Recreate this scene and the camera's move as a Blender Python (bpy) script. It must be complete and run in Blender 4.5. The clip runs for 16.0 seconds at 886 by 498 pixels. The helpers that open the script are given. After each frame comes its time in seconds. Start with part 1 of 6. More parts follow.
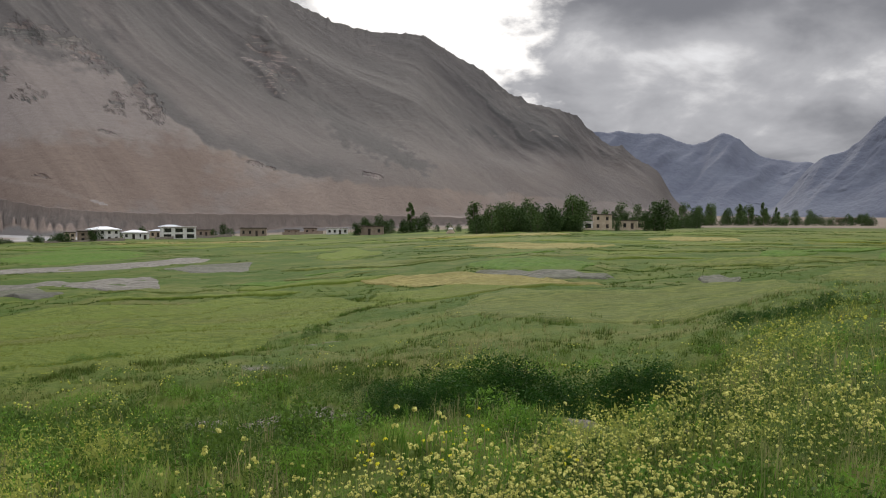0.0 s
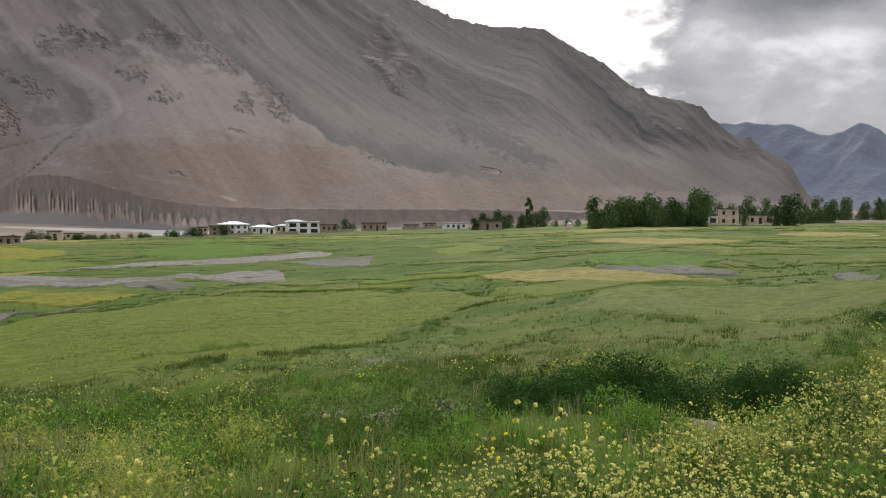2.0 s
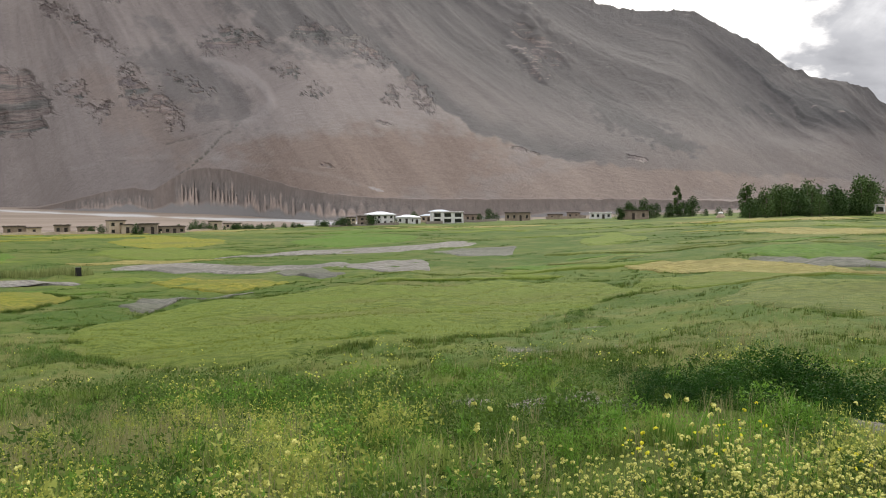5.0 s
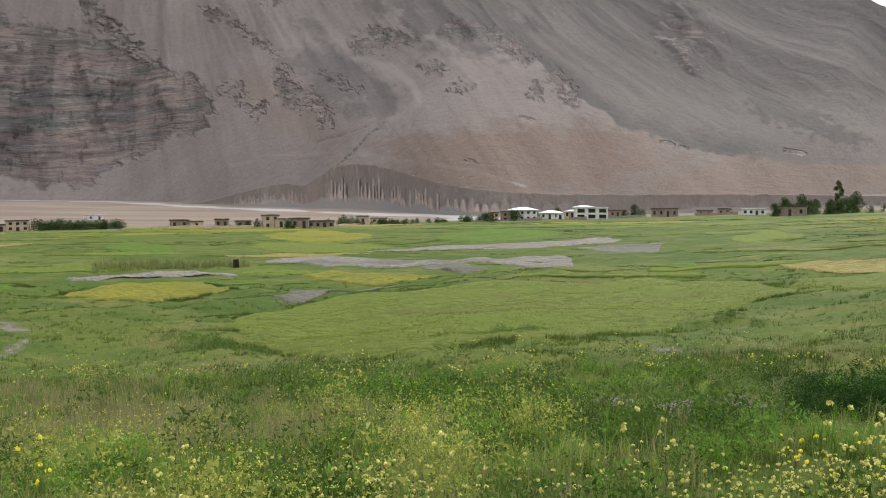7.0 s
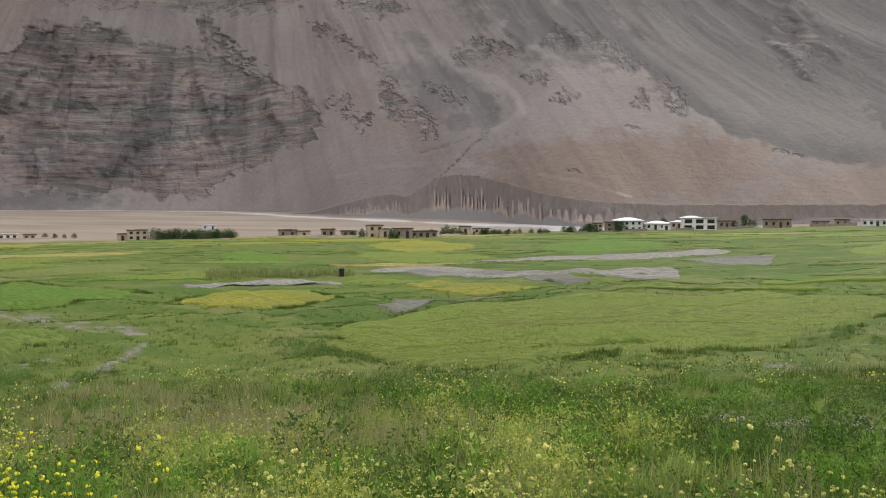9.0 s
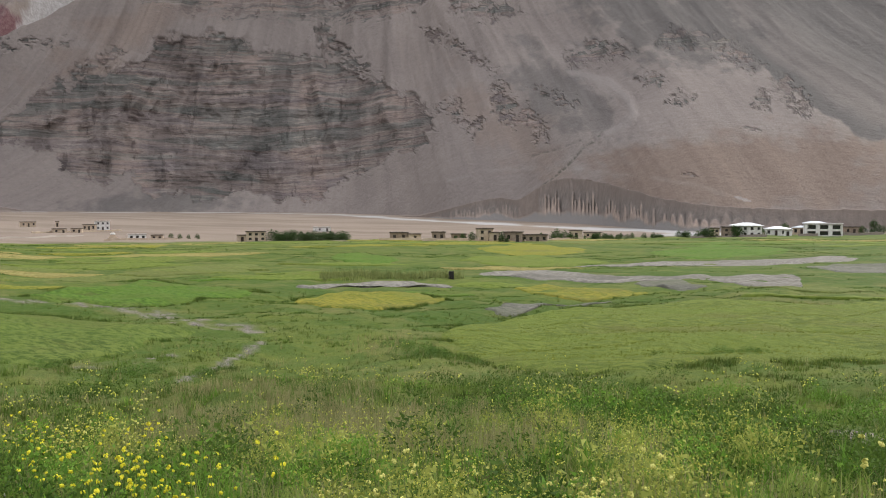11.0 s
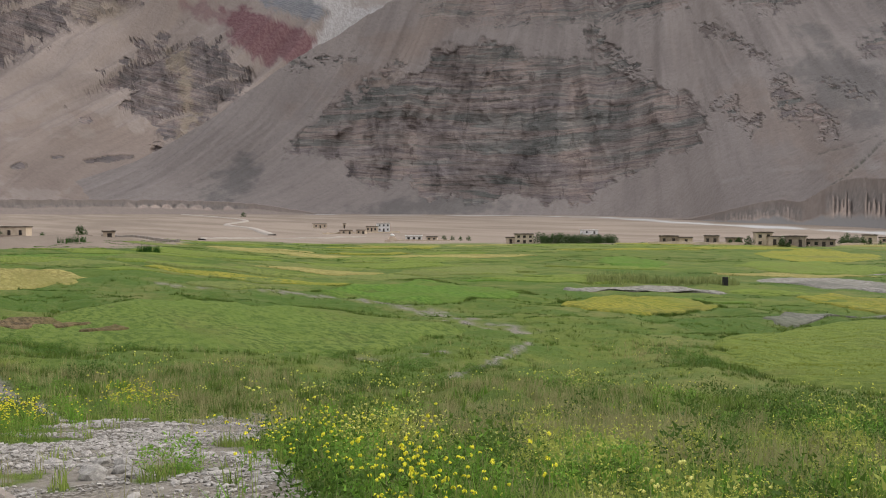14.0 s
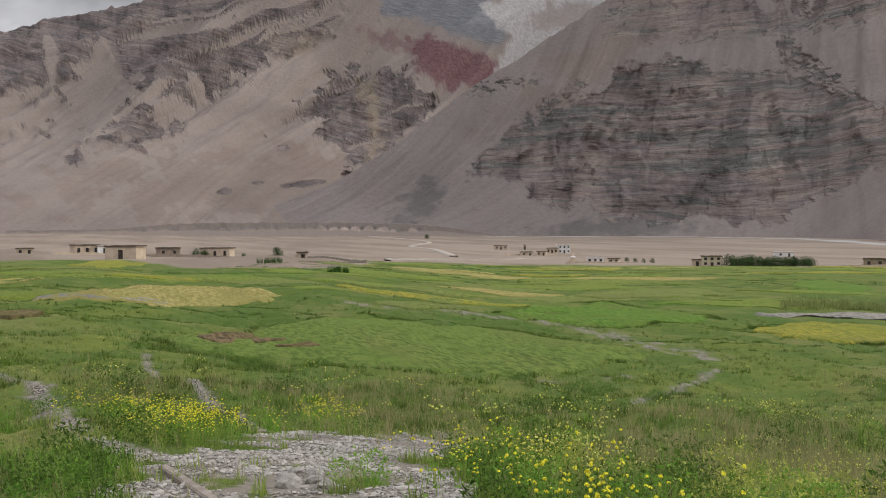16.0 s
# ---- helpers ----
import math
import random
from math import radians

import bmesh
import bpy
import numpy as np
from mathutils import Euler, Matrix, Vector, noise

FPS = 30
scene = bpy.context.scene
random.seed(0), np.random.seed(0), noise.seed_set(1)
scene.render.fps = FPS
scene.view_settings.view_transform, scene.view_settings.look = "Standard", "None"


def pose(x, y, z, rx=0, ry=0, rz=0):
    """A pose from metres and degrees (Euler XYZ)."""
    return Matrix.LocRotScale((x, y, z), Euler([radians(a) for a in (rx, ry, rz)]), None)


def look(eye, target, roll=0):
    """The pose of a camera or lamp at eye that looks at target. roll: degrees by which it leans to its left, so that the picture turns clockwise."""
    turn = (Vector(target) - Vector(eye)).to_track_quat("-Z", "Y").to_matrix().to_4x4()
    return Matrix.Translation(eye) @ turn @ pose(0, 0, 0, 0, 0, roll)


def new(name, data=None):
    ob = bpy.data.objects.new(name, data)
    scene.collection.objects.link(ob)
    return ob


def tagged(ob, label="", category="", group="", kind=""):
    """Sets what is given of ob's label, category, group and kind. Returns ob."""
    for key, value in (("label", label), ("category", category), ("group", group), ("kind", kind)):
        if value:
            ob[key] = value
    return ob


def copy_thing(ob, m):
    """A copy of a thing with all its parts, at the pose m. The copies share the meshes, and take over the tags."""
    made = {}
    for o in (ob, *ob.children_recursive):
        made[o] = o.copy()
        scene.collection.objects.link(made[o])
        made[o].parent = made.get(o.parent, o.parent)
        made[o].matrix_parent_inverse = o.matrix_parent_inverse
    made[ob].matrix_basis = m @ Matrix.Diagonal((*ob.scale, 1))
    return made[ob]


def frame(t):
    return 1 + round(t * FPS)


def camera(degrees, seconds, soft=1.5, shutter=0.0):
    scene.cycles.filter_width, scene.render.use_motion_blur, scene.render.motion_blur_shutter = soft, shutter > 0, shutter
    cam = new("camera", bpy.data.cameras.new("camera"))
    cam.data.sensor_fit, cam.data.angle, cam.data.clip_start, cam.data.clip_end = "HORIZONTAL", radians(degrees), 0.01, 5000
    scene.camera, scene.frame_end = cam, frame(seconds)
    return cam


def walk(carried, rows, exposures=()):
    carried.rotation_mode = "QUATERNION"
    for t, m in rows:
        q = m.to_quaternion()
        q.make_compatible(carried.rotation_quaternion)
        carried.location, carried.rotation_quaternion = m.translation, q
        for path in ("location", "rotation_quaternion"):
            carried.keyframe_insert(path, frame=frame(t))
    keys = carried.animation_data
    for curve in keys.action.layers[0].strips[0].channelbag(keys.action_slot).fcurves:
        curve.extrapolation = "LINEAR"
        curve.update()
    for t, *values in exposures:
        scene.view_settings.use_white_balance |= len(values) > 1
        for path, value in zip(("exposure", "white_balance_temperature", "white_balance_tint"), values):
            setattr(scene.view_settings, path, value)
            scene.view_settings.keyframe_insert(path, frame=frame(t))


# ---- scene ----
cam = camera(53.7, 16.0, soft=1.0)
EYE = 1.65
# seconds, turn to the left, tilt, lean
TURNS = (
    (0.0, -0.01, -2.46, 0.40),
    (0.5, 1.44, -2.50, 0.29),
    (1.0, 3.33, -2.56, 0.28),
    (1.5, 5.56, -2.68, 0.28),
    (2.0, 7.72, -2.84, 0.25),
    (2.5, 9.76, -3.01, 0.23),
    (3.0, 11.31, -3.15, 0.12),
    (3.5, 13.13, -3.32, 0.12),
    (3.7, 13.62, -3.34, 0.01),
    (5.8, 20.82, -3.83, -0.06),
    (6.0, 21.99, -3.92, -0.10),
    (6.5, 24.08, -3.89, -0.12),
    (7.0, 26.43, -3.80, -0.12),
    (7.5, 28.78, -3.63, -0.03),
    (8.0, 30.28, -3.48, -0.02),
    (8.5, 31.90, -3.30, -0.09),
    (8.7, 32.37, -3.24, -0.16),
    (10.8, 39.50, -2.71, 0.15),
    (11.0, 40.31, -2.87, 0.04),
    (11.5, 42.82, -3.00, 0.06),
    (12.0, 44.90, -3.18, 0.01),
    (12.5, 47.87, -3.46, -0.09),
    (13.0, 51.74, -3.51, 0.06),
    (13.5, 55.01, -3.13, 0.02),
    (14.0, 57.67, -2.68, -0.10),
    (14.5, 60.97, -2.22, -0.25),
    (15.0, 64.02, -1.86, -0.28),
    (15.5, 66.58, -1.53, -0.35),
    (16.0, 69.44, -1.23, -0.27),
)


def held(turn, tilt, lean):
    a = radians(turn)
    return (pose(-0.12 * math.sin(a), 0.12 * math.cos(a) - 0.12, EYE, 90 + tilt, 0, turn)
            @ pose(0, 0, 0, 0, 0, lean))


walk(cam, [(t, held(a, b, c)) for t, a, b, c in TURNS], exposures=[(0.0, -0.38), (1.5, -0.28), (3.5, -0.05), (6.0, 0.07), (12.5, 0.06), (14.5, -0.04), (16.0, -0.12)])

# ---- light: a low sun behind broken cloud over the ridge ----
SUN_AZ, SUN_EL = -1.0, 27.0


def heading(az, el=0.0):
    """Unit vector for an angle to the left of +y and a height angle."""
    a, e = radians(az), radians(el)
    return Vector((-math.sin(a) * math.cos(e), math.cos(a) * math.cos(e), math.sin(e)))


sun = new("sun", bpy.data.lights.new("sun", "SUN"))
sun.data.energy, sun.data.angle, sun.data.color = 2.3, radians(16), (1.0, 0.93, 0.84)
sun.matrix_world = look(heading(SUN_AZ, SUN_EL) * 100, (0, 0, 0))


class Nodes:
    """Short hand for building a node tree."""

    def __init__(self, tree):
        self.t = tree
        tree.nodes.clear()

    def add(self, kind, ins=None, **props):
        n = self.t.nodes.new(kind)
        for k, v in props.items():
            setattr(n, k, v)
        for k, v in (ins or {}).items():
            if isinstance(v, bpy.types.NodeSocket):
                self.t.links.new(v, n.inputs[k])
            else:
                n.inputs[k].default_value = v
        return n

    def math(self, op, a, b=0.0, c=0.0, clamp=False):
        return self.add("ShaderNodeMath", {0: a, 1: b, 2: c}, operation=op, use_clamp=clamp).outputs[0]

    def vmath(self, op, a, b=(0, 0, 0), scale=None):
        n = self.add("ShaderNodeVectorMath", {0: a, 1: b}, operation=op)
        if scale is not None:
            n.inputs["Scale"].default_value = scale
        return n.outputs[1] if op == "DOT_PRODUCT" else n.outputs[0]

    def step(self, v, lo, hi, a=0.0, b=1.0, smooth=True):
        return self.add("ShaderNodeMapRange", {0: v, 1: lo, 2: hi, 3: a, 4: b},
                        interpolation_type="SMOOTHSTEP" if smooth else "LINEAR").outputs[0]

    def mix(self, f, a, b, mode="MIX"):
        n = self.add("ShaderNodeMix", data_type="RGBA", blend_type=mode)
        for k, v in ((0, f), (6, a), (7, b)):
            if isinstance(v, bpy.types.NodeSocket):
                self.t.links.new(v, n.inputs[k])
            else:
                n.inputs[k].default_value = v if k == 0 else (*v[:3], 1.0)
        return n.outputs[2]

    def noise(self, vec, scale, detail=4.0, rough=0.55, dist=0.0):
        return self.add("ShaderNodeTexNoise", {"Vector": vec, "Scale": scale, "Detail": detail,
                                               "Roughness": rough, "Distortion": dist}).outputs[0]

    def stretch(self, vec, s, rot=(0, 0, 0)):
        return self.add("ShaderNodeMapping", {"Vector": vec, "Scale": s, "Rotation": rot}).outputs[0]


world = bpy.data.worlds.new("sky")
scene.world = world
world.use_nodes = True
W = Nodes(world.node_tree)
nishita = W.add("ShaderNodeTexSky", sky_type="NISHITA", sun_disc=False, sun_elevation=radians(SUN_EL),
                sun_rotation=radians(-SUN_AZ), altitude=3500.0).outputs[0]
clear = W.mix(1.0, nishita, (0.11, 0.11, 0.11), "MULTIPLY")
d = W.add("ShaderNodeTexCoord").outputs["Generated"]
high = W.add("ShaderNodeSeparateXYZ", {0: d}).outputs[2]
# cloud deck: the direction is laid on a flat layer, so that clouds flatten towards the horizon
lift = W.math("ADD", high, 0.42)
deck = W.vmath("DIVIDE", d, W.add("ShaderNodeCombineXYZ", {0: lift, 1: lift, 2: 1.0}).outputs[0])
deck = W.add("ShaderNodeMapping", {"Vector": deck, "Location": (1.7, 3.2, 0)}).outputs[0]
big = W.noise(deck, 1.8, 3, 0.5, 0.2)
mid = W.noise(deck, 4.2, 7, 0.52, 0.2)
near_sun = W.vmath("DOT_PRODUCT", d, tuple(heading(1.5, 13.0)))
glow = W.step(W.math("ADD", near_sun, W.math("ADD", W.math("MULTIPLY", W.math("SUBTRACT", mid, 0.5), 0.02), W.math("MULTIPLY", W.math("SUBTRACT", W.noise(deck, 13.0, 5, 0.55), 0.5), 0.024))), 0.987, 0.9988)
dark_mass = W.step(W.vmath("DOT_PRODUCT", d, tuple(heading(-14.0, 19.5))), 0.984, 0.9962)
thick = W.math("ADD", W.math("MULTIPLY", big, 0.4), W.math("MULTIPLY", mid, 0.6))
thick = W.math("SUBTRACT", thick, W.math("MULTIPLY", glow, 0.14))
thick = W.math("ADD", thick, W.math("MULTIPLY", dark_mass, 0.2))
lit = W.step(thick, 0.34, 0.64, 1.0, 0.0)
cloud = W.mix(lit, (0.27, 0.275, 0.305), (0.66, 0.66, 0.69))
cloud = W.mix(W.step(thick, 0.28, 0.42, 1.0, 0.0), cloud, (1.25, 1.22, 1.2))
cloud = W.mix(W.math("MULTIPLY", glow, W.math("ADD", lit, 0.5), clamp=True), cloud, (1.55, 1.5, 1.45))
overhead = W.step(high, 0.24, 0.6, 1.0, 3.9)
cloud = W.mix(1.0, cloud, W.add("ShaderNodeCombineXYZ", {0: overhead, 1: overhead, 2: overhead}).outputs[0], "MULTIPLY")
cover = W.step(thick, 0.20, 0.40, 0.7, 1.0)
sky = W.mix(cover, clear, cloud)
bg = W.add("ShaderNodeBackground", {"Color": sky, "Strength": 1.0}).outputs[0]
W.add("ShaderNodeOutputWorld", {"Surface": bg})


# ---- materials ----
def material(name, rough=0.9):
    m = bpy.data.materials.new(name)
    m.use_nodes = True
    n = Nodes(m.node_tree)
    b = n.add("ShaderNodeBsdfPrincipled", {"Roughness": rough})
    b.inputs["Specular IOR Level"].default_value = 0.08
    n.add("ShaderNodeOutputMaterial", {"Surface": b.outputs[0]})
    return m, n, b


def wire(n, out, bsdf, name="Base Color"):
    n.t.links.new(out, bsdf.inputs[name])


def bump(n, b, height, strength, distance):
    o = n.add("ShaderNodeBump", {"Height": height, "Strength": strength, "Distance": distance})
    n.t.links.new(o.outputs[0], b.inputs["Normal"])


def mottled(name, dark, light, scale, rough=0.9, island=0.0, bump_h=0.0, spec=0.2, metal=0.0):
    """A plain surface with variation at two scales, and from piece to piece."""
    m, n, b = material(name, rough)
    p = n.add("ShaderNodeTexCoord").outputs["Object"]
    f = n.noise(p, scale, 5, 0.6)
    g = n.noise(p, scale * 7.3, 3, 0.6)
    f = n.math("ADD", n.math("MULTIPLY", f, 0.65), n.math("MULTIPLY", g, 0.35))
    f = n.step(f, 0.34, 0.66)
    if island:
        r = n.add("ShaderNodeNewGeometry").outputs["Random Per Island"]
        f = n.math("ADD", n.math("MULTIPLY", f, 1 - island), n.math("MULTIPLY", r, island))
    wire(n, n.mix(f, dark, light), b)
    b.inputs["Specular IOR Level"].default_value = spec
    b.inputs["Metallic"].default_value = metal
    if bump_h:
        bump(n, b, g, 0.6, bump_h)
    return m


def leafy(name, dark, light, island=0.42, through_light=0.3):
    """Leaves and blades: their tone changes from piece to piece, and some light passes through."""
    m, n, b = material(name, 0.65)
    r = n.add("ShaderNodeNewGeometry").outputs["Random Per Island"]
    p = n.add("ShaderNodeNewGeometry").outputs["Position"]
    clump = n.math("ADD", n.math("MULTIPLY", n.step(n.noise(p, 0.45, 3), 0.40, 0.60), 0.45), n.math("MULTIPLY", n.step(n.noise(p, 1.9, 3, 0.6), 0.40, 0.60), 0.55))
    f = n.math("ADD", n.math("MULTIPLY", r, island), n.math("MULTIPLY", clump, 1 - island))
    c = n.mix(f, [v * 0.72 for v in dark], [v * 1.12 for v in light])
    wire(n, c, b)
    t = n.add("ShaderNodeBsdfTranslucent", {"Color": c}).outputs[0]
    s = n.add("ShaderNodeMixShader", {0: through_light, 1: b.outputs[0], 2: t}).outputs[0]
    out = [x for x in n.t.nodes if x.bl_idname == "ShaderNodeOutputMaterial"][0]
    n.t.links.new(s, out.inputs[0])
    return m


# ---- noise over whole arrays ----
def hashed(ix, iy, seed):
    h = (ix.astype(np.int64) * 374761393 + iy.astype(np.int64) * 668265263 + seed * 144665) & 0xFFFFFFFF
    h = ((h ^ (h >> 13)) * 1274126177) & 0xFFFFFFFF
    return ((h ^ (h >> 16)) & 0xFFFF) / 65535.0


def perlin(x, y, seed=0):
    x, y = np.asarray(x, float), np.asarray(y, float)
    ix, iy = np.floor(x), np.floor(y)
    fx, fy = x - ix, y - iy
    u, v = fx * fx * fx * (fx * (fx * 6 - 15) + 10), fy * fy * fy * (fy * (fy * 6 - 15) + 10)

    def corner(dx, dy):
        a = hashed(ix + dx, iy + dy, seed) * 2 * np.pi
        return np.cos(a) * (fx - dx) + np.sin(a) * (fy - dy)

    a, b, c, e = corner(0, 0), corner(1, 0), corner(0, 1), corner(1, 1)
    return 1.5 * ((a * (1 - u) + b * u) * (1 - v) + (c * (1 - u) + e * u) * v)


def fbm(x, y, octaves=5, seed=0, gain=0.5):
    return sum(gain**k * perlin(x * 2**k, y * 2**k, seed + 17 * k) for k in range(octaves))


def ridged(x, y, octaves=5, seed=0, gain=0.55):
    return sum(gain**k * (1 - 2.2 * np.abs(perlin(x * 2**k, y * 2**k, seed + 31 * k))) for k in range(octaves))


def smooth(v, lo, hi):
    t = np.clip((np.asarray(v, float) - lo) / (hi - lo), 0, 1)
    return t * t * (3 - 2 * t)


def soft_interp(x, xs, ys):
    """A smooth curve through some knots."""
    x, xs, ys = np.asarray(x, float), np.asarray(xs, float), np.asarray(ys, float)
    m = np.gradient(ys, xs)
    x = np.clip(x, xs[0], xs[-1])
    i = np.clip(np.searchsorted(xs, x) - 1, 0, len(xs) - 2)
    w = xs[i + 1] - xs[i]
    t = (x - xs[i]) / w
    return ((1 + 2 * t) * (1 - t)**2 * ys[i] + t * (1 - t)**2 * w * m[i]
            + t * t * (3 - 2 * t) * ys[i + 1] + t * t * (t - 1) * w * m[i + 1])


# ---- the lie of the land: metres below the eye, by direction and distance ----
REACH = (0.5, 4, 7, 12, 20, 35, 60, 100, 180, 320, 470, 900, 2000, 5000)
FALL = {
    -150: (1.65, 1.6, 1.5, 1.3, 0.9, 0.2, -1, -3, -8, -18, -30, -70, -180, -420),
    -40: (1.65, 1.65, 1.7, 1.8, 2.0, 2.4, 3.4, 4.6, 5.8, 6.8, 7.4, 8, 2, -20),
    -28: (1.65, 1.66, 1.8, 2.0, 2.3, 3.0, 4.2, 5.3, 6.4, 7.1, 7.6, 9, 9, 9),
    -10: (1.65, 1.67, 2.0, 2.9, 4.0, 5.0, 5.9, 6.8, 7.4, 8.0, 8.6, 11, 12, 12),
    17: (1.65, 1.7, 2.1, 3.1, 4.4, 6.4, 8.4, 10.0, 11.8, 13.7, 15.4, 18, 16, 16),
    35: (1.65, 1.7, 2.1, 3.1, 4.5, 6.9, 9.4, 11.5, 13.4, 15.4, 17.4, 19, 16, 16),
    62: (1.65, 1.7, 2.1, 3.1, 4.5, 6.7, 9.0, 10.9, 13.2, 15.6, 18.2, 19, 14, 14),
    80: (1.65, 1.68, 2.05, 2.9, 4.1, 5.7, 7.4, 8.4, 8.6, 10.5, 14, 16, 10, 8),
    95: (1.65, 1.66, 2.0, 2.75, 3.6, 4.8, 6.0, 6.4, 6.6, 8.0, 10.5, 12, 0, -10),
    130: (1.65, 1.6, 1.7, 1.9, 2.2, 2.6, 3, 3, 2, 0, -3, -10, -40, -90),
    210: (1.65, 1.6, 1.5, 1.3, 0.9, 0.2, -1, -3, -8, -18, -30, -70, -180, -420),
}
DITCH = ((-6.2, 13.8), (-3.2, 12.6), (-0.5, 12.2), (1.0, 12.8), (2.1, 14.0), (4.0, 16.8), (5.2, 19.3), (10.7, 26.9), (14.5, 29.7), (19, 31))
AZ_KNOTS = np.array(list(FALL))
FALL_TABLE = np.array([soft_interp(np.linspace(0, 1, 200), (np.log(REACH) - math.log(0.5)) / math.log(10000), FALL[a]) for a in FALL])


def bearing(x, y):
    """Angle to the left of +y (from -150 to 210) and distance."""
    a = np.degrees(np.arctan2(-np.asarray(x, float), np.asarray(y, float)))
    return np.where(a < -150, a + 360, a), np.hypot(x, y)


def ground_base(x, y):
    a, r = bearing(x, y)
    v = np.clip(np.log(np.maximum(r, 0.5) / 0.5) / math.log(10000) * 199, 0, 198.999)
    j = v.astype(int)
    f = v - j
    i = np.clip(np.searchsorted(AZ_KNOTS, a) - 1, 0, len(AZ_KNOTS) - 2)
    t = (a - AZ_KNOTS[i]) / (AZ_KNOTS[i + 1] - AZ_KNOTS[i])
    t = t * t * (3 - 2 * t)
    lo = FALL_TABLE[i, j] * (1 - f) + FALL_TABLE[i, j + 1] * f
    hi = FALL_TABLE[i + 1, j] * (1 - f) + FALL_TABLE[i + 1, j + 1] * f
    return EYE - (lo * (1 - t) + hi * t)


def to_line(x, y, line):
    """Distance to a broken line, and how far along it (0 to 1)."""
    best, along = np.full(np.shape(x), 1e9), np.zeros(np.shape(x))
    n = len(line) - 1
    for k, ((ax, ay), (bx, by)) in enumerate(zip(line[:-1], line[1:])):
        dx, dy = bx - ax, by - ay
        t = np.clip(((x - ax) * dx + (y - ay) * dy) / (dx * dx + dy * dy), 0, 1)
        q = np.hypot(x - ax - t * dx, y - ay - t * dy)
        along = np.where(q < best, (k + t) / n, along)
        best = np.minimum(best, q)
    return best, along


def ground_z(x, y):
    x, y = np.asarray(x, float), np.asarray(y, float)
    r = np.hypot(x, y)
    z = ground_base(x, y)
    z = z + (0.17 * fbm(x * 0.45, y * 0.45, 3, 3) + 0.22 * np.abs(fbm(x * 0.7, y * 0.7, 3, 4))) * smooth(r, 3.5, 8) * (1 - smooth(r, 25, 45)) * smooth(np.hypot(x + 9.5, y - 2.3), 4.5, 7.5)
    z = z + 0.34 * fbm(x * 0.15, y * 0.15, 3, 23) * smooth(r, 9, 22) * (1 - smooth(r, 120, 200))
    q, along = to_line(x, y, DITCH)
    z = z - 1.35 * (1 - smooth(q + 0.5 * fbm(x * 0.3, y * 0.3, 2, 41), 0.3, 2.6)) * smooth(along, 0.0, 0.1) * (1 - 0.75 * smooth(along, 0.5, 0.64))
    a = np.degrees(np.arctan2(-x, y))
    z = z + 1.6 * np.exp(-((a - 81) / 4.0)**2 - ((r - 300) / 60)**2)
    z = z + 0.45 * fbm(x * 0.06, y * 0.06, 3, 8) * smooth(r, 14, 60) * (1 - smooth(r, 500, 900))
    return z


def polar(az, r):
    a = np.radians(az)
    return -np.sin(a) * r, np.cos(a) * r


def sheet(name, X, Y, Z, mat, attrs=None, wrap=False):
    """A grid of points as one smooth mesh, with named values on its points."""
    n, m = X.shape
    co = np.stack([X, Y, Z], -1).reshape(-1, 3)
    i, j = np.meshgrid(np.arange(n - 1), np.arange(m if wrap else m - 1), indexing="ij")
    k = (j + 1) % m
    f = np.stack([i * m + j, i * m + k, (i + 1) * m + k, (i + 1) * m + j], -1).reshape(-1, 4)
    return raw_mesh(name, co, f, mat, attrs)


def raw_mesh(name, co, faces, mat, attrs=None, shade=True):
    faces = np.asarray(faces, np.int32)
    me = bpy.data.meshes.new(name)
    me.vertices.add(len(co))
    me.vertices.foreach_set("co", np.asarray(co, np.float32).ravel())
    q = faces.shape[1]
    me.loops.add(faces.size)
    me.loops.foreach_set("vertex_index", faces.ravel())
    me.polygons.add(len(faces))
    me.polygons.foreach_set("loop_start", np.arange(0, faces.size, q, dtype=np.int32))
    me.polygons.foreach_set("use_smooth", np.full(len(faces), shade))
    for key, v in (attrs or {}).items():
        me.attributes.new(key, "FLOAT", "POINT").data.foreach_set("value", np.asarray(v, np.float32).ravel())
    me.update(calc_edges=True)
    me.materials.append(mat)
    return new(name, me)


def attribute(n, name):
    return n.add("ShaderNodeAttribute", attribute_name=name).outputs["Fac"]


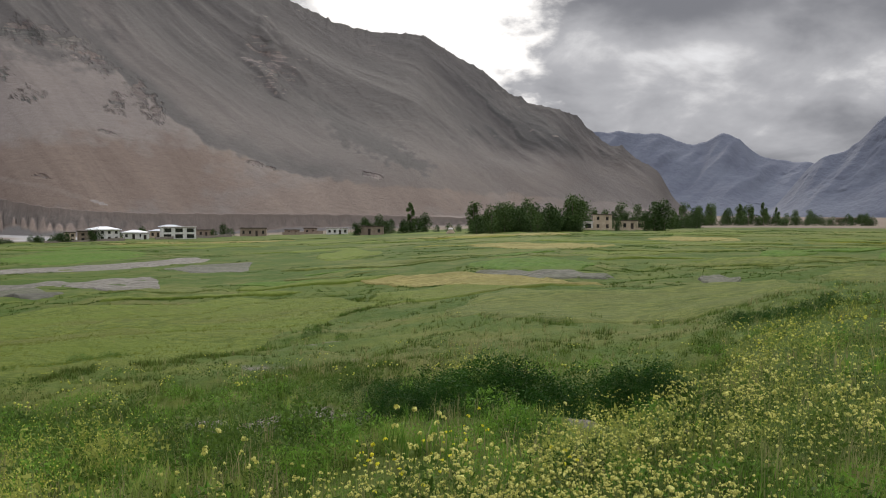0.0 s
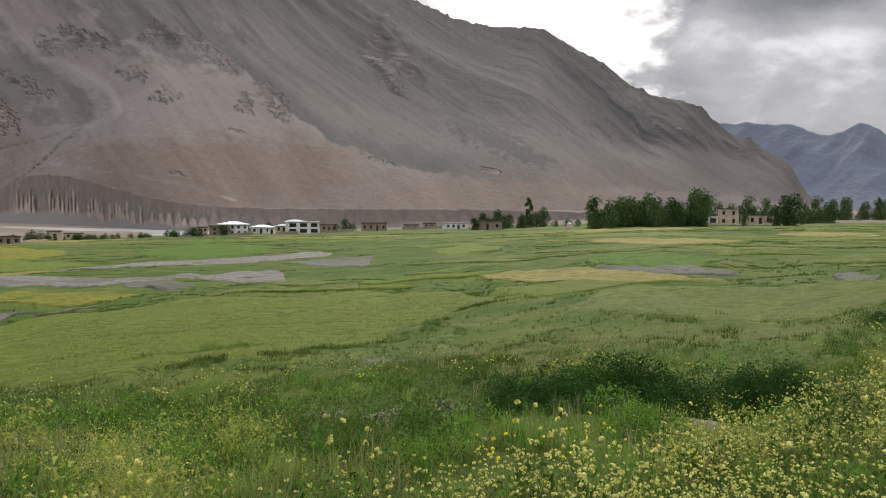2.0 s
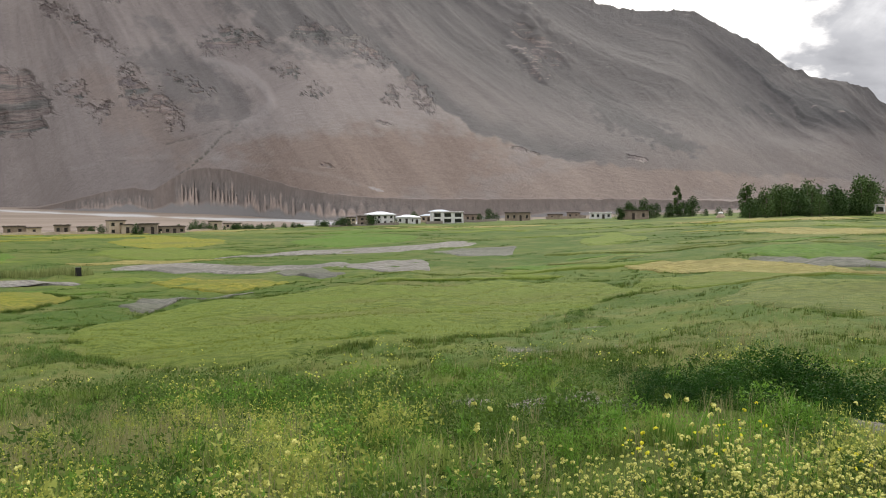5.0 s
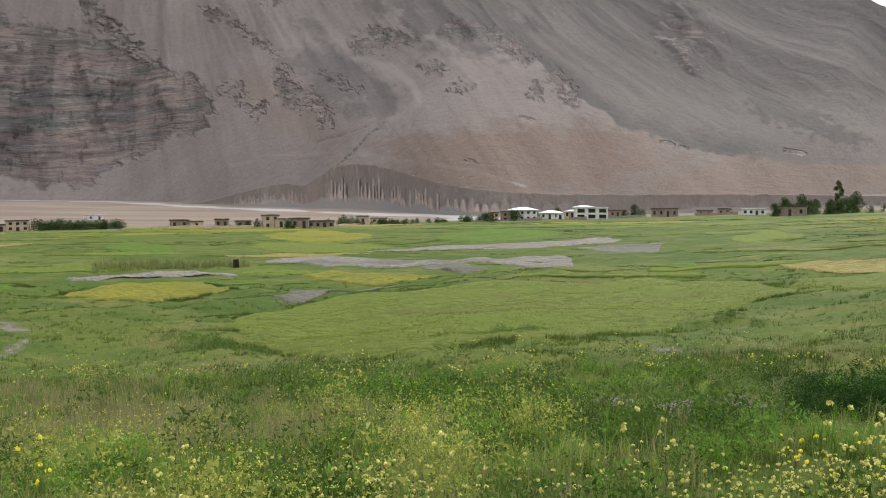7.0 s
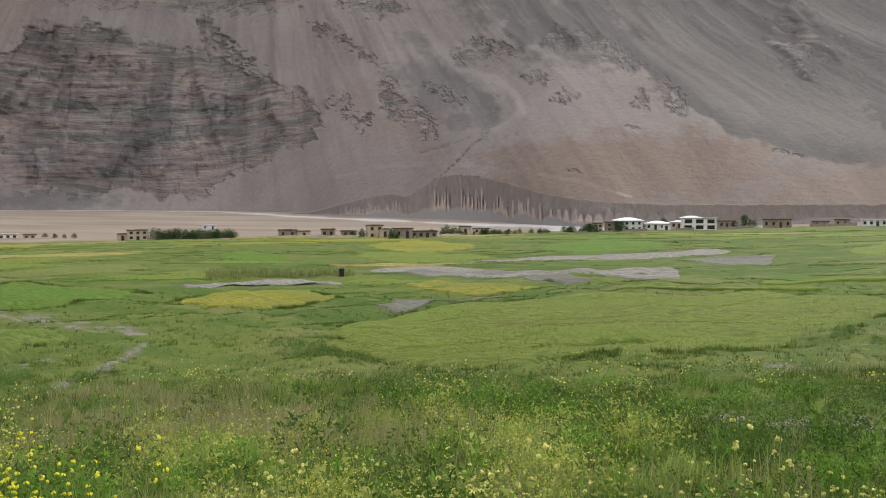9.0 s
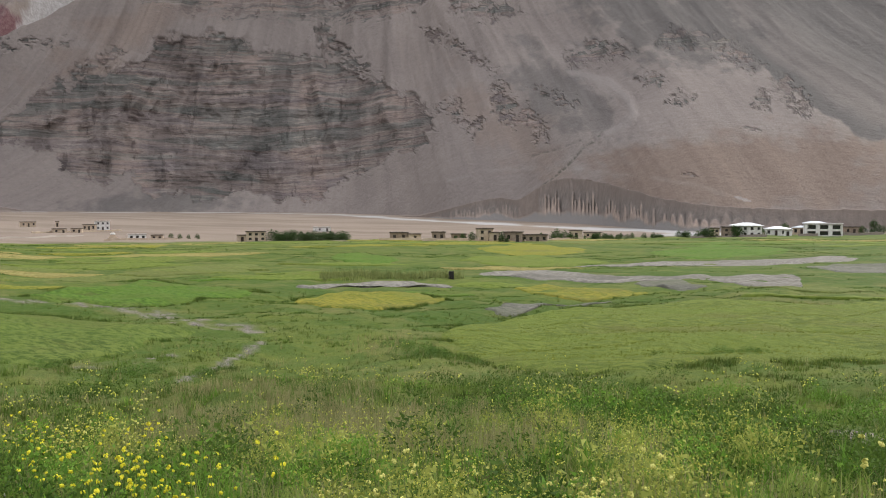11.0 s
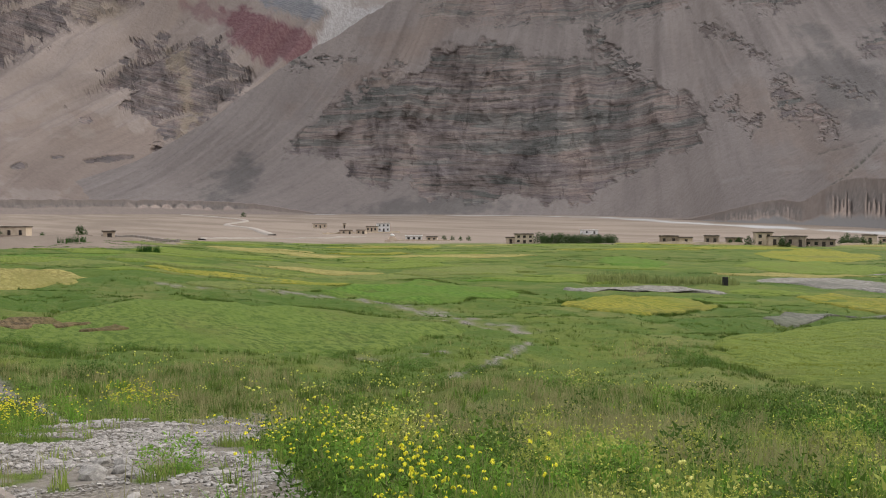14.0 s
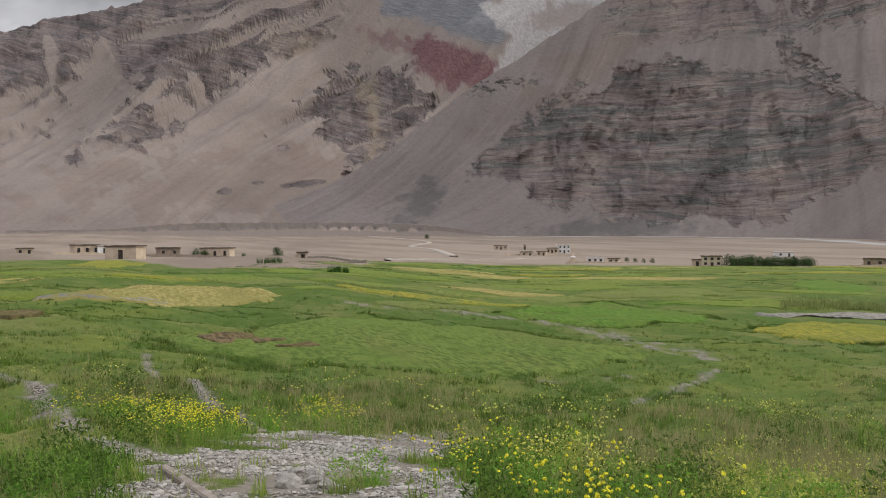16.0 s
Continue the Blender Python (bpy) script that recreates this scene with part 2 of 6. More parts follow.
# ---- ground ----
def ground_material():
    m, n, b = material("meadow_and_gravel", 0.95)
    p = n.add("ShaderNodeNewGeometry").outputs["Position"]
    f1 = n.step(n.noise(n.stretch(p, (0.012, 0.03, 0.03), (0, 0, 0.9)), 1.0, 6, 0.6), 0.40, 0.60)
    f2 = n.step(n.noise(p, 0.22, 6, 0.66), 0.42, 0.60)
    f3 = n.step(n.noise(p, 1.1, 6, 0.72), 0.42, 0.58)
    f4 = n.step(n.noise(n.stretch(p, (0.05, 0.11, 0.1), (0, 0, 0.5)), 1.0, 7, 0.68), 0.46, 0.60)
    f5 = n.step(n.noise(p, 4.5, 4, 0.7), 0.40, 0.60)
    grass = n.mix(f1, (0.052, 0.092, 0.014), (0.118, 0.142, 0.027))
    grass = n.mix(n.math("MULTIPLY", f4, 0.7), grass, (0.158, 0.150, 0.056))
    grass = n.mix(n.math("MULTIPLY", f2, 0.75), grass, (0.046, 0.092, 0.015))
    grass = n.mix(n.math("MULTIPLY", f3, 0.55), grass, (0.088, 0.120, 0.026))
    grass = n.mix(n.math("MULTIPLY", f5, 0.5), grass, (0.56, 0.60, 0.56), "MULTIPLY")
    dust = n.mix(n.step(n.noise(n.stretch(p, (0.004, 0.02, 0.02), (0, 0, 0.9)), 1.0, 6, 0.6), 0.38, 0.62),
                 (0.155, 0.124, 0.097), (0.215, 0.174, 0.138))
    cells = n.add("ShaderNodeTexVoronoi", {"Vector": p, "Scale": 26.0})
    stones = n.step(n.add("ShaderNodeSeparateColor", {0: cells.outputs["Color"]}).outputs[0], 0.0, 1.0)
    gravel = n.mix(stones, (0.150, 0.136, 0.116), (0.33, 0.305, 0.270))
    gravel = n.mix(n.step(cells.outputs["Distance"], 0.42, 0.62), gravel, (0.052, 0.044, 0.034))
    gravel = n.mix(n.step(n.noise(p, 1.1, 5, 0.7), 0.46, 0.60, 0.0, 0.75), gravel, (0.205, 0.185, 0.156))
    gravel = n.mix(n.math("MULTIPLY", n.step(n.noise(p, 0.8, 4, 0.6), 0.45, 0.65), 0.5), gravel, (0.175, 0.152, 0.122))
    c = n.mix(attribute(n, "bare"), grass, dust)
    c = n.mix(attribute(n, "stony"), c, gravel)
    c = n.mix(attribute(n, "river"), c, (0.31, 0.305, 0.295))
    wire(n, c, b)
    bump(n, b, n.math("ADD", n.noise(p, 5.0, 6, 0.7), n.math("MULTIPLY", n.noise(p, 0.9, 5, 0.7), 2.0)), 0.8, 0.12)
    return m


RIVER = ((-200, 480), (-300, 565), (-447, 663), (-643, 766), (-1097, 1023), (-1398, 1053), (-1760, 760), (-2200, 300))
# outlines and lines in plan, metres
GRAVEL_AREA = ((-4.0, 0.2), (-4.6, 1.7), (-6.0, 2.3), (-10.5, 4.15), (-15.8, 6.0), (-13.6, 3.3), (-15.2, 2.5), (-13.0, 1.5), (-10.6, 0.4), (-7.0, -0.2))
TRACKS = (((-10.6, 0.1), (-14.5, -0.6), (-24.2, -1.9), (-32, -3.7)), ((-14.5, 2.2), (-18.6, 1.9), (-26, 1.8), (-32, 0.9), (-43, 1.3)),
          ((-28, 18), (-33, 22), (-40, 30), (-46, 36)), ((1.9, 10.9), (2.5, 12.0), (3.3, 13.2)),
          ((-105, 28), (-101.3, 38.5), (-98, 45.7), (-88.9, 47.7), (-74.9, 46.4), (-64.1, 43.1), (-55.5, 41.7)),
          ((-42, 21), (-38, 21.5), (-42.5, 27)), ((-9.5, 40), (-7.5, 46), (-4, 49)), ((-5.0, 33.5), (-3.0, 35.5)), ((-4.5, 14.6), (-3.1, 14.0), (-1.9, 13.7), (-0.7, 13.6)), ((-4.2, 15.3), (-2.9, 14.7), (-1.5, 14.4)), ((-7.4, 34.6), (-5.4, 34.0)))
TRACK_WIDTH = (0.30, 0.17, 0.22, 0.45, 1.7, 0.5, 0.6, 0.5, 0.44, 0.40, 0.4)


def in_outline(x, y, pts):
    inside = np.zeros(np.shape(x), bool)
    for (ax, ay), (bx, by) in zip(pts, pts[1:] + pts[:1]):
        hit = (ay > y) != (by > y)
        inside ^= hit & (x < (bx - ax) * (y - ay) / (by - ay + 1e-12) + ax)
    return inside


def stony_mask(x, y):
    x, y = np.asarray(x, float), np.asarray(y, float)
    wob = fbm(x * 1.1, y * 1.1, 3, 12)
    q, _ = to_line(x, y, GRAVEL_AREA + GRAVEL_AREA[:1])
    s = smooth(np.where(in_outline(x, y, GRAVEL_AREA), q, -q) + 0.55 * wob, -0.15, 0.15) * smooth(fbm(x * 0.9, y * 0.9, 3, 19), -0.52, -0.36)
    for line, w in zip(TRACKS, TRACK_WIDTH):
        q, _ = to_line(x, y, line)
        patchy = smooth(fbm(x * 0.35, y * 0.35, 3, 15), -0.3, 0.15) * smooth(fbm(x * 1.4, y * 1.4, 3, 16), -0.35, 0.05) if w > 0.45 else 1.0
        s = np.maximum(s, patchy * smooth(w - q + 0.9 * w * wob, -0.2 * w, 0.35 * w))
    return s


def ground_masks(x, y):
    a, r = bearing(x, y)
    edge = soft_interp(np.clip(a, -40, 130), (-40, -10, 20, 30, 40, 55, 65, 72, 75.5, 80, 86, 90, 95, 130),
                       (560, 560, 520, 470, 430, 440, 440, 390, 250, 208, 214, 250, 245, 230))
    bare = smooth(r / edge + 0.06 * fbm(x * 0.02, y * 0.02, 4, 5), 0.97, 1.03)
    wob = 16 * fbm(x * 0.004, y * 0.004, 3, 9)
    q, _ = to_line(x, y + wob, RIVER)
    river = (1 - smooth(q + 18 * fbm(x * 0.01, y * 0.01, 3, 2), 9, 24))
    return bare, river


def build_ground():
    az = np.concatenate([np.arange(-36, 104, 0.42), np.arange(104, 324, 4.0)])
    r = np.concatenate([[0.0, 0.5], np.geomspace(1.2, 120, 235)[:-1], np.geomspace(120, 4900, 95)])
    A, Rr = np.meshgrid(az, r)
    X, Y = polar(A, Rr)
    Z = ground_z(X, Y)
    bare, river = ground_masks(X, Y)
    stony = stony_mask(X, Y)
    ob = sheet("ground", X, Y, Z, ground_material(), {"bare": bare, "stony": stony, "river": river}, wrap=True)
    return tagged(ob, "green meadow slope running down to a bare gravel valley floor", "ground", kind="structure")


ground = build_ground()


# ---- mountains ----
def rock_material(name, scree_a, scree_b, tones, dust):
    """Scree with broken beds of rock. tones: three colours of the beds; dust: what lies on the ledges."""
    m, n, b = material(name, 0.95)
    g = n.add("ShaderNodeNewGeometry")
    p = g.outputs["Position"]
    flat = n.add("ShaderNodeSeparateXYZ", {0: g.outputs["Normal"]}).outputs[2]
    big = n.step(n.noise(p, 0.003, 2, 0.5), 0.38, 0.62)
    fine = n.step(n.noise(p, 0.075, 6, 0.82), 0.42, 0.58)
    grit = n.step(n.noise(p, 0.16, 4, 0.8), 0.58, 0.64)
    run = n.add("ShaderNodeCombineXYZ", {0: attribute(n, "across"), 1: attribute(n, "down"), 2: 0.0}).outputs[0]
    lines = n.noise(run, 1.0, 6, 0.66)
    fans = n.step(n.noise(n.stretch(run, (0.16, 0.5, 1.0)), 1.0, 4, 0.55), 0.38, 0.62)
    wide = n.step(n.noise(n.stretch(run, (0.05, 0.35, 1.0)), 1.0, 3, 0.5), 0.40, 0.60)
    scree = n.mix(big, scree_a, scree_b)
    scree = n.mix(attribute(n, "warm"), scree, n.mix(fans, (0.150, 0.113, 0.092), (0.170, 0.132, 0.109)))
    scree = n.mix(attribute(n, "cool"), scree, n.mix(fans, (0.076, 0.073, 0.070), (0.096, 0.091, 0.086)))
    scree = n.mix(n.math("MULTIPLY", fans, 0.55), scree, (1.12, 1.11, 1.09), "MULTIPLY")
    scree = n.mix(n.math("MULTIPLY", wide, 0.5), scree, (0.88, 0.89, 0.91), "MULTIPLY")
    scree = n.mix(n.step(lines, 0.47, 0.40, 0.0, 0.35), scree, (0.80, 0.79, 0.78), "MULTIPLY")
    scree = n.mix(n.step(lines, 0.54, 0.62, 0.0, 0.5), scree, (1.10, 1.09, 1.07), "MULTIPLY")
    scree = n.mix(n.math("MULTIPLY", fine, 0.55), scree, (0.84, 0.83, 0.82), "MULTIPLY")
    scree = n.mix(n.math("MULTIPLY", grit, 0.45), scree, (0.64, 0.63, 0.62), "MULTIPLY")
    # beds of rock follow the layering of the mesh; each is broken sideways
    lay, side = attribute(n, "strata"), attribute(n, "along")
    bed = n.add("ShaderNodeCombineXYZ", {0: side, 1: 0.0, 2: n.math("ADD", lay, n.math("MULTIPLY", n.noise(p, 0.02, 4, 0.6), 7.0))}).outputs[0]
    thick = n.noise(n.stretch(bed, (0.0030, 1.0, 0.026)), 1.0, 4, 0.6)
    thin = n.noise(n.stretch(bed, (0.015, 1.0, 0.080)), 1.0, 5, 0.66)
    hair = n.noise(n.stretch(bed, (0.030, 1.0, 0.26)), 1.0, 4, 0.65)
    cracks = n.noise(n.stretch(bed, (0.050, 1.0, 0.014)), 1.0, 5, 0.68)
    patch = n.step(n.noise(p, 0.008, 5, 0.65), 0.42, 0.60)
    rock = n.mix(n.step(thick, 0.44, 0.50), tones[0], tones[1])
    rock = n.mix(n.step(thick, 0.53, 0.58, 0.0, 0.9), rock, tones[2])
    rock = n.mix(n.math("MULTIPLY", patch, 0.35), rock, tones[1])
    rock = n.mix(n.step(thin, 0.54, 0.60, 0.0, 0.55), rock, dust)
    rock = n.mix(n.step(thin, 0.47, 0.41, 0.0, 0.7), rock, (0.62, 0.61, 0.61), "MULTIPLY")
    rock = n.mix(n.step(hair, 0.48, 0.43, 0.0, 0.5), rock, (0.60, 0.59, 0.58), "MULTIPLY")
    rock = n.mix(n.step(cracks, 0.44, 0.38, 0.0, 0.75), rock, (0.52, 0.51, 0.51), "MULTIPLY")
    rock = n.mix(n.math("MULTIPLY", fine, 0.3), rock, (0.74, 0.73, 0.73), "MULTIPLY")
    # upright bands darkened and lightened in colour, for shaded and lit buttresses
    buttress_shade = n.noise(n.stretch(bed, (0.016, 1.0, 0.004)), 1.0, 4, 0.6)
    rock = n.mix(n.step(buttress_shade, 0.50, 0.42, 0.0, 0.8), rock, (0.66, 0.67, 0.68), "MULTIPLY")
    rock = n.mix(n.step(buttress_shade, 0.54, 0.62, 0.0, 0.6), rock, (1.22, 1.16, 1.12), "MULTIPLY")
    # rubble lies on the flatter ledges
    rock = n.mix(n.math("MULTIPLY", n.step(n.math("ADD", flat, n.math("MULTIPLY", n.math("SUBTRACT", fine, 0.5), 0.12)), 0.90, 0.99), 0.15), rock, dust)
    # the rock breaks out in blocks, so that its edge is ragged
    edge = n.math("ADD", n.math("MULTIPLY", n.math("SUBTRACT", thin, 0.5), 1.3), n.math("MULTIPLY", n.math("SUBTRACT", n.noise(p, 0.045, 6, 0.72), 0.5), 1.6))
    share = n.math("ADD", attribute(n, "rock"), n.math("MULTIPLY", edge, n.step(attribute(n, "rock"), 0.0, 0.25)))
    c = n.mix(n.step(share, 0.34, 0.56), scree, rock)
    c = n.mix(attribute(n, "red"), c, n.mix(fine, (0.092, 0.040, 0.047), (0.142, 0.078, 0.080)))
    c = n.mix(attribute(n, "blue"), c, n.mix(n.step(hair, 0.4, 0.6), (0.105, 0.108, 0.118), (0.165, 0.163, 0.168)))
    c = n.mix(attribute(n, "ochre"), c, (0.240, 0.195, 0.135))
    c = n.mix(attribute(n, "pale"), c, n.mix(fine, (0.235, 0.220, 0.210), (0.32, 0.305, 0.295)))
    c = n.mix(attribute(n, "brush"), c, (0.035, 0.042, 0.024))
    wire(n, c, b)
    h = n.math("ADD", n.math("ADD", n.noise(p, 0.06, 8, 0.72), n.math("MULTIPLY", lines, 0.15)),
               n.math("MULTIPLY", n.math("ADD", n.math("ADD", thin, cracks), hair), n.math("MULTIPLY", attribute(n, "rock"), 1.4)))
    bump(n, b, h, 0.8, 8.0)
    return m


def blob(A, el, az, e, wa, we, lean=0.0, seed=0, rag=0.6, soft=0.22):
    """A patch with a ragged edge round a bearing and height angle, 0 to 1."""
    da, de = A - az, el - e
    de = de + lean * da
    n = rag * (fbm(A * 0.45 + seed, el * 0.8, 6, 500 + seed, 0.6) + 0.35 * perlin(A * 2.2, el * 1.8, 520 + seed))
    return smooth(1.0 + n - np.hypot(da / wa, de / we), 0.0, soft)


def patch(A, el, pts, seed=0, rag=0.3, soft=0.25, f=1.3):
    """Inside of an outline of bearings and height angles, with a ragged edge, 0 to 1."""
    a, e = [q[0] for q in pts], [q[1] for q in pts]
    out = np.zeros(A.shape)
    near = (A > min(a) - 2) & (A < max(a) + 2) & (el > min(e) - 2) & (el < max(e) + 2)
    x, y = A[near], el[near]
    if len(x):
        q, _ = to_line(x, y, tuple(pts) + (pts[0],))
        q = np.where(in_outline(x, y, tuple(pts)), q, -q)
        out[near] = smooth(q + rag * fbm(x * f, y * f * 1.4, 5, 640 + seed, 0.6), -0.05, soft)
    return out


MARKS = ("red", "pale", "warm", "cool", "blue", "ochre", "brush")


def massif(name, az0, az1, crest, foot, mat, label, step=0.1, rows=150, curve=0.45, rough=1.0, seed=1, extra=None, behind=1.25, high=0.62, scree=1.0, shelf=None,
           lean=((0, 1), (260, 260)), calmer=((0, 1), (1, 1)), dip=0.0, bold=1.0):
    """A mountain side. crest: knots of bearing, height angle, distance; foot: knots of bearing, distance."""
    az = np.arange(az0, az1 + step / 2, step)
    v = np.concatenate([np.linspace(0, 1, rows)**1.2, np.linspace(1, behind, 14)[1:]])
    A, V = np.meshgrid(az, v)
    ca, ce, cr = (np.array(c, float) for c in zip(*crest))
    fa, fr = (np.array(c, float) for c in zip(*foot))
    rc, rf = soft_interp(A, ca, cr), soft_interp(A, fa, fr)
    zc = EYE + np.tan(np.radians(soft_interp(A, ca, ce))) * rc
    fx, fy = polar(A, rf)
    zfoot = ground_base(fx, fy) - 6
    if shelf:
        rf, zfoot = shelf(A, rf, zfoot)
    Rr = rf + (rc - rf) * V
    up = np.minimum(V, 1)
    prof = (1 - curve) * up + curve * up**2.3
    Z = zfoot + (zc - zfoot) * prof
    Z = np.where(V > 1, zc - (V - 1) / (behind - 1) * np.maximum(zc - zfoot, 0) * 0.7, Z)
    tall = np.maximum(zc - zfoot, 0)
    calm = np.interp(A, calmer[0], calmer[1])
    amp = rough * calm * tall * (0.008 * smooth(up, 0.02, 0.15) + 0.10 * smooth(up, 0.12 + 0.3 * (scree - 1), 0.7)) * (1 - 0.75 * smooth(up, 0.8, 1.0))
    S = A * np.pi / 180 * rf.mean()
    warp = 26 * fbm(S / 400, V * 1.2, 3, seed + 5)
    # the fall lines run away from the summit on either side
    slant = soft_interp(A, *lean) * V
    gul = ridged((S + warp + slant) / 240, V * 0.7, 5, seed, 0.46)
    Z = Z + amp * (gul - 0.75) * np.where(V > 1, 0.3, 1)
    Z = Z + rough * 0.0035 * tall * ridged((S + slant) / 75, V * 2, 4, seed + 3) * smooth(up, 0.3, 0.9)
    Z = Z + (0.006 + 0.006 * (1 - smooth(A, 6, 14))) * tall * (ridged(A * 0.8, V * 0, 4, seed + 6, 0.5) - 0.9) * smooth(up, 0.93, 1.0)
    el = np.degrees(np.arctan2(Z - EYE, Rr))
    rock = smooth(fbm((S + V * 150) / 260, V * 5, 5, seed + 9) + (gul - 0.7) * 0.35 + (up - high) * 1.1, 0.05, 0.28)
    at = {k: np.zeros_like(Z) for k in MARKS}
    at.update(rock=rock, slant=slant, push=0.25 * smooth(rock, 0, 1), gully=np.zeros_like(Z))
    if extra:
        Z, Rr = extra(A, el, Z, Rr, S, at)
    at.pop("slant")
    # beds that stand out or weather back, upright cracks and buttresses where the rock is bare
    zz = Z + dip * S + 26 * fbm(S / 700, Z / 800, 3, seed + 40) + 2.5 * fbm(S / 70, Z / 90, 3, seed + 41)
    wide = max(1.0, rf.mean() / 1400)
    beds = 0
    for k, w in enumerate((58.0, 25.0, 11.5)):
        w *= wide
        broken = 0.35 + 0.65 * smooth(fbm(S / (4 * w), Z / (2 * w), 3, seed + 44 + k), -0.35, 0.3)
        beds = beds + (0.11, 0.15, 0.2)[k] * w * broken * np.tanh(3.0 * perlin(zz / w, S / (14 * w), seed + 43 + 7 * k))
    butt = 34 * ridged((S + 22 * fbm(S / 150, Z / 160, 2, seed + 52)) / (120 * wide), Z / 700, 2, seed + 50) + 11 * ridged((S + 9 * fbm(S / 60, Z / 40, 2, seed + 53)) / (42 * wide), Z / 130, 3, seed + 51)
    inner = np.where(V < 1, 1, 0) * smooth(up, 0.0, 0.03) * (1 - smooth(up, 0.9, 0.97))
    Rr = Rr - bold * inner * at.pop("push") * (beds + butt - 26 + at.pop("gully"))
    X, Y = polar(A, Rr)
    at["across"] = (S + slant + 24 * fbm(S / 300, V * 2, 3, seed + 70)) / 22
    at["down"] = V * 2.6
    at["strata"] = zz
    at["along"] = S
    ob = sheet(name, X, Y, Z, mat, at)
    return tagged(ob, label, "mountain", kind="structure")


warm_rock = rock_material("scree_and_brown_rock", (0.166, 0.143, 0.131), (0.190, 0.165, 0.151),
                          ((0.118, 0.116, 0.105), (0.180, 0.146, 0.130), (0.142, 0.121, 0.117)), (0.226, 0.200, 0.180))
north_rock = rock_material("grey_brown_rock_and_scree", (0.184, 0.153, 0.135), (0.216, 0.181, 0.160),
                           ((0.118, 0.104, 0.100), (0.165, 0.134, 0.124), (0.135, 0.118, 0.116)), (0.225, 0.194, 0.174))
# base colour of the far ridges is tinted blue to stand for haze
haze_blue = mottled("haze_tinted_far_rock", (0.098, 0.108, 0.142), (0.126, 0.139, 0.174), 0.006, bump_h=9.0)

# outcrops on the scree: outlines of bearing and height angle
CRAGS = (
    ((32.7, 9.4), (31.2, 10.5), (29.0, 10.3), (28.1, 9.8), (28.3, 9.4), (30.5, 8.9), (32.3, 8.6)),
    ((27.0, 10.2), (25.9, 11.1), (23.9, 10.6), (21.7, 10.2), (22.8, 9.3), (24.5, 9.6), (26.8, 9.8)),
    ((23.2, 9.1), (21.9, 9.7), (20.1, 8.4), (21.0, 8.0), (22.3, 8.7)),
    ((28.0, 8.0), (27.0, 8.4), (26.2, 8.0), (26.4, 7.5), (27.6, 7.5)),
    ((26.3, 6.7), (25.4, 7.1), (24.4, 6.7), (24.5, 6.3), (26.1, 6.4)),
    ((20.0, 7.8), (19.0, 8.0), (17.5, 6.3), (17.7, 5.4), (18.6, 5.4), (19.5, 6.7)),
    ((21.1, 6.0), (20.5, 7.2), (19.7, 6.9), (19.9, 5.6), (20.6, 5.8)),
    ((37.4, 7.5), (36.4, 8.0), (35.6, 6.7), (34.1, 5.9), (33.6, 5.0), (34.4, 3.9), (34.9, 5.0), (36.1, 4.9), (37.1, 6.1)),
    ((34.0, 4.7), (33.4, 4.7), (33.5, 4.0)),
    ((40.7, 6.5), (39.2, 6.9), (38.8, 5.8), (37.4, 5.5), (38.5, 4.5), (39.2, 5.2), (40.2, 5.8)),
    ((34.8, 7.5), (33.0, 6.5), (31.6, 6.4), (31.9, 7.0), (32.5, 7.0), (33.8, 7.5)),
    ((41.8, 11.3), (40.6, 11.3), (38.3, 9.8), (36.6, 8.6), (37.0, 8.5), (39.8, 10.0), (41.8, 10.7)),
    ((48.9, 11.0), (47.9, 11.7), (46.9, 10.5), (44.6, 8.5), (45.8, 8.5), (48.1, 9.7)),
    ((67.8, 9.2), (65.7, 9.7), (63.2, 9.7), (63.5, 9.2), (65.9, 9.1), (67.6, 8.4)),
    ((64.8, 6.9), (62.5, 8.6), (60.2, 9.6), (60.0, 9.0), (62.0, 7.8)),
    ((40, 13.2), (36, 13.0), (35, 12.0), (37, 11.6), (40, 12.3)),
    ((49, 14.0), (44, 13.4), (42, 12.2), (45, 12.0), (48, 12.6)),
)
FACE = ((68.1, 3.2), (66.4, 5.7), (64.2, 7.0), (61.3, 8.1), (58.9, 9.2), (58.4, 10.4), (53.9, 10.7), (52.4, 9.8), (51.4, 9.8), (48.6, 9.5), (46.3, 8.8), (44.1, 7.9),
        (42.1, 7.2), (40.8, 5.8), (40.9, 4.8), (42.1, 3.1), (43.6, 3.3), (44.3, 2.3), (46.8, 1.2), (48.6, 0.1), (51.3, 0.1), (53.4, 0.3), (55.4, 0.1), (59.4, 0.6),
        (60.2, 1.8), (61.9, 1.1), (64.1, 1.8), (64.3, 3.0), (66.7, 3.5))
GULLY = ((30.2, 4.4), (31.2, 3.8), (32.3, 2.6), (33.4, 1.7), (35.0, 0.4), (35.8, -0.8))
SIDE_GULLY = ((34.7, 3.2), (32.8, 3.7), (31.4, 4.2))
FAN_EDGE = ((32.2, 8.4), (29.9, 7.8), (28.4, 6.5), (28.2, 5.7), (29.0, 4.8), (30.2, 4.3))
FAN_LINE = ((40.0, 1.6), (36.5, 2.4), (32.1, 2.4), (29.0, 2.1), (24.5, 1.3), (21.0, 0.2))
BOWL = ((31.4, 7.8), (29.9, 7.0), (29.2, 5.9), (29.4, 4.8), (30.5, 4.3), (31.4, 5.0), (31.6, 6.6))
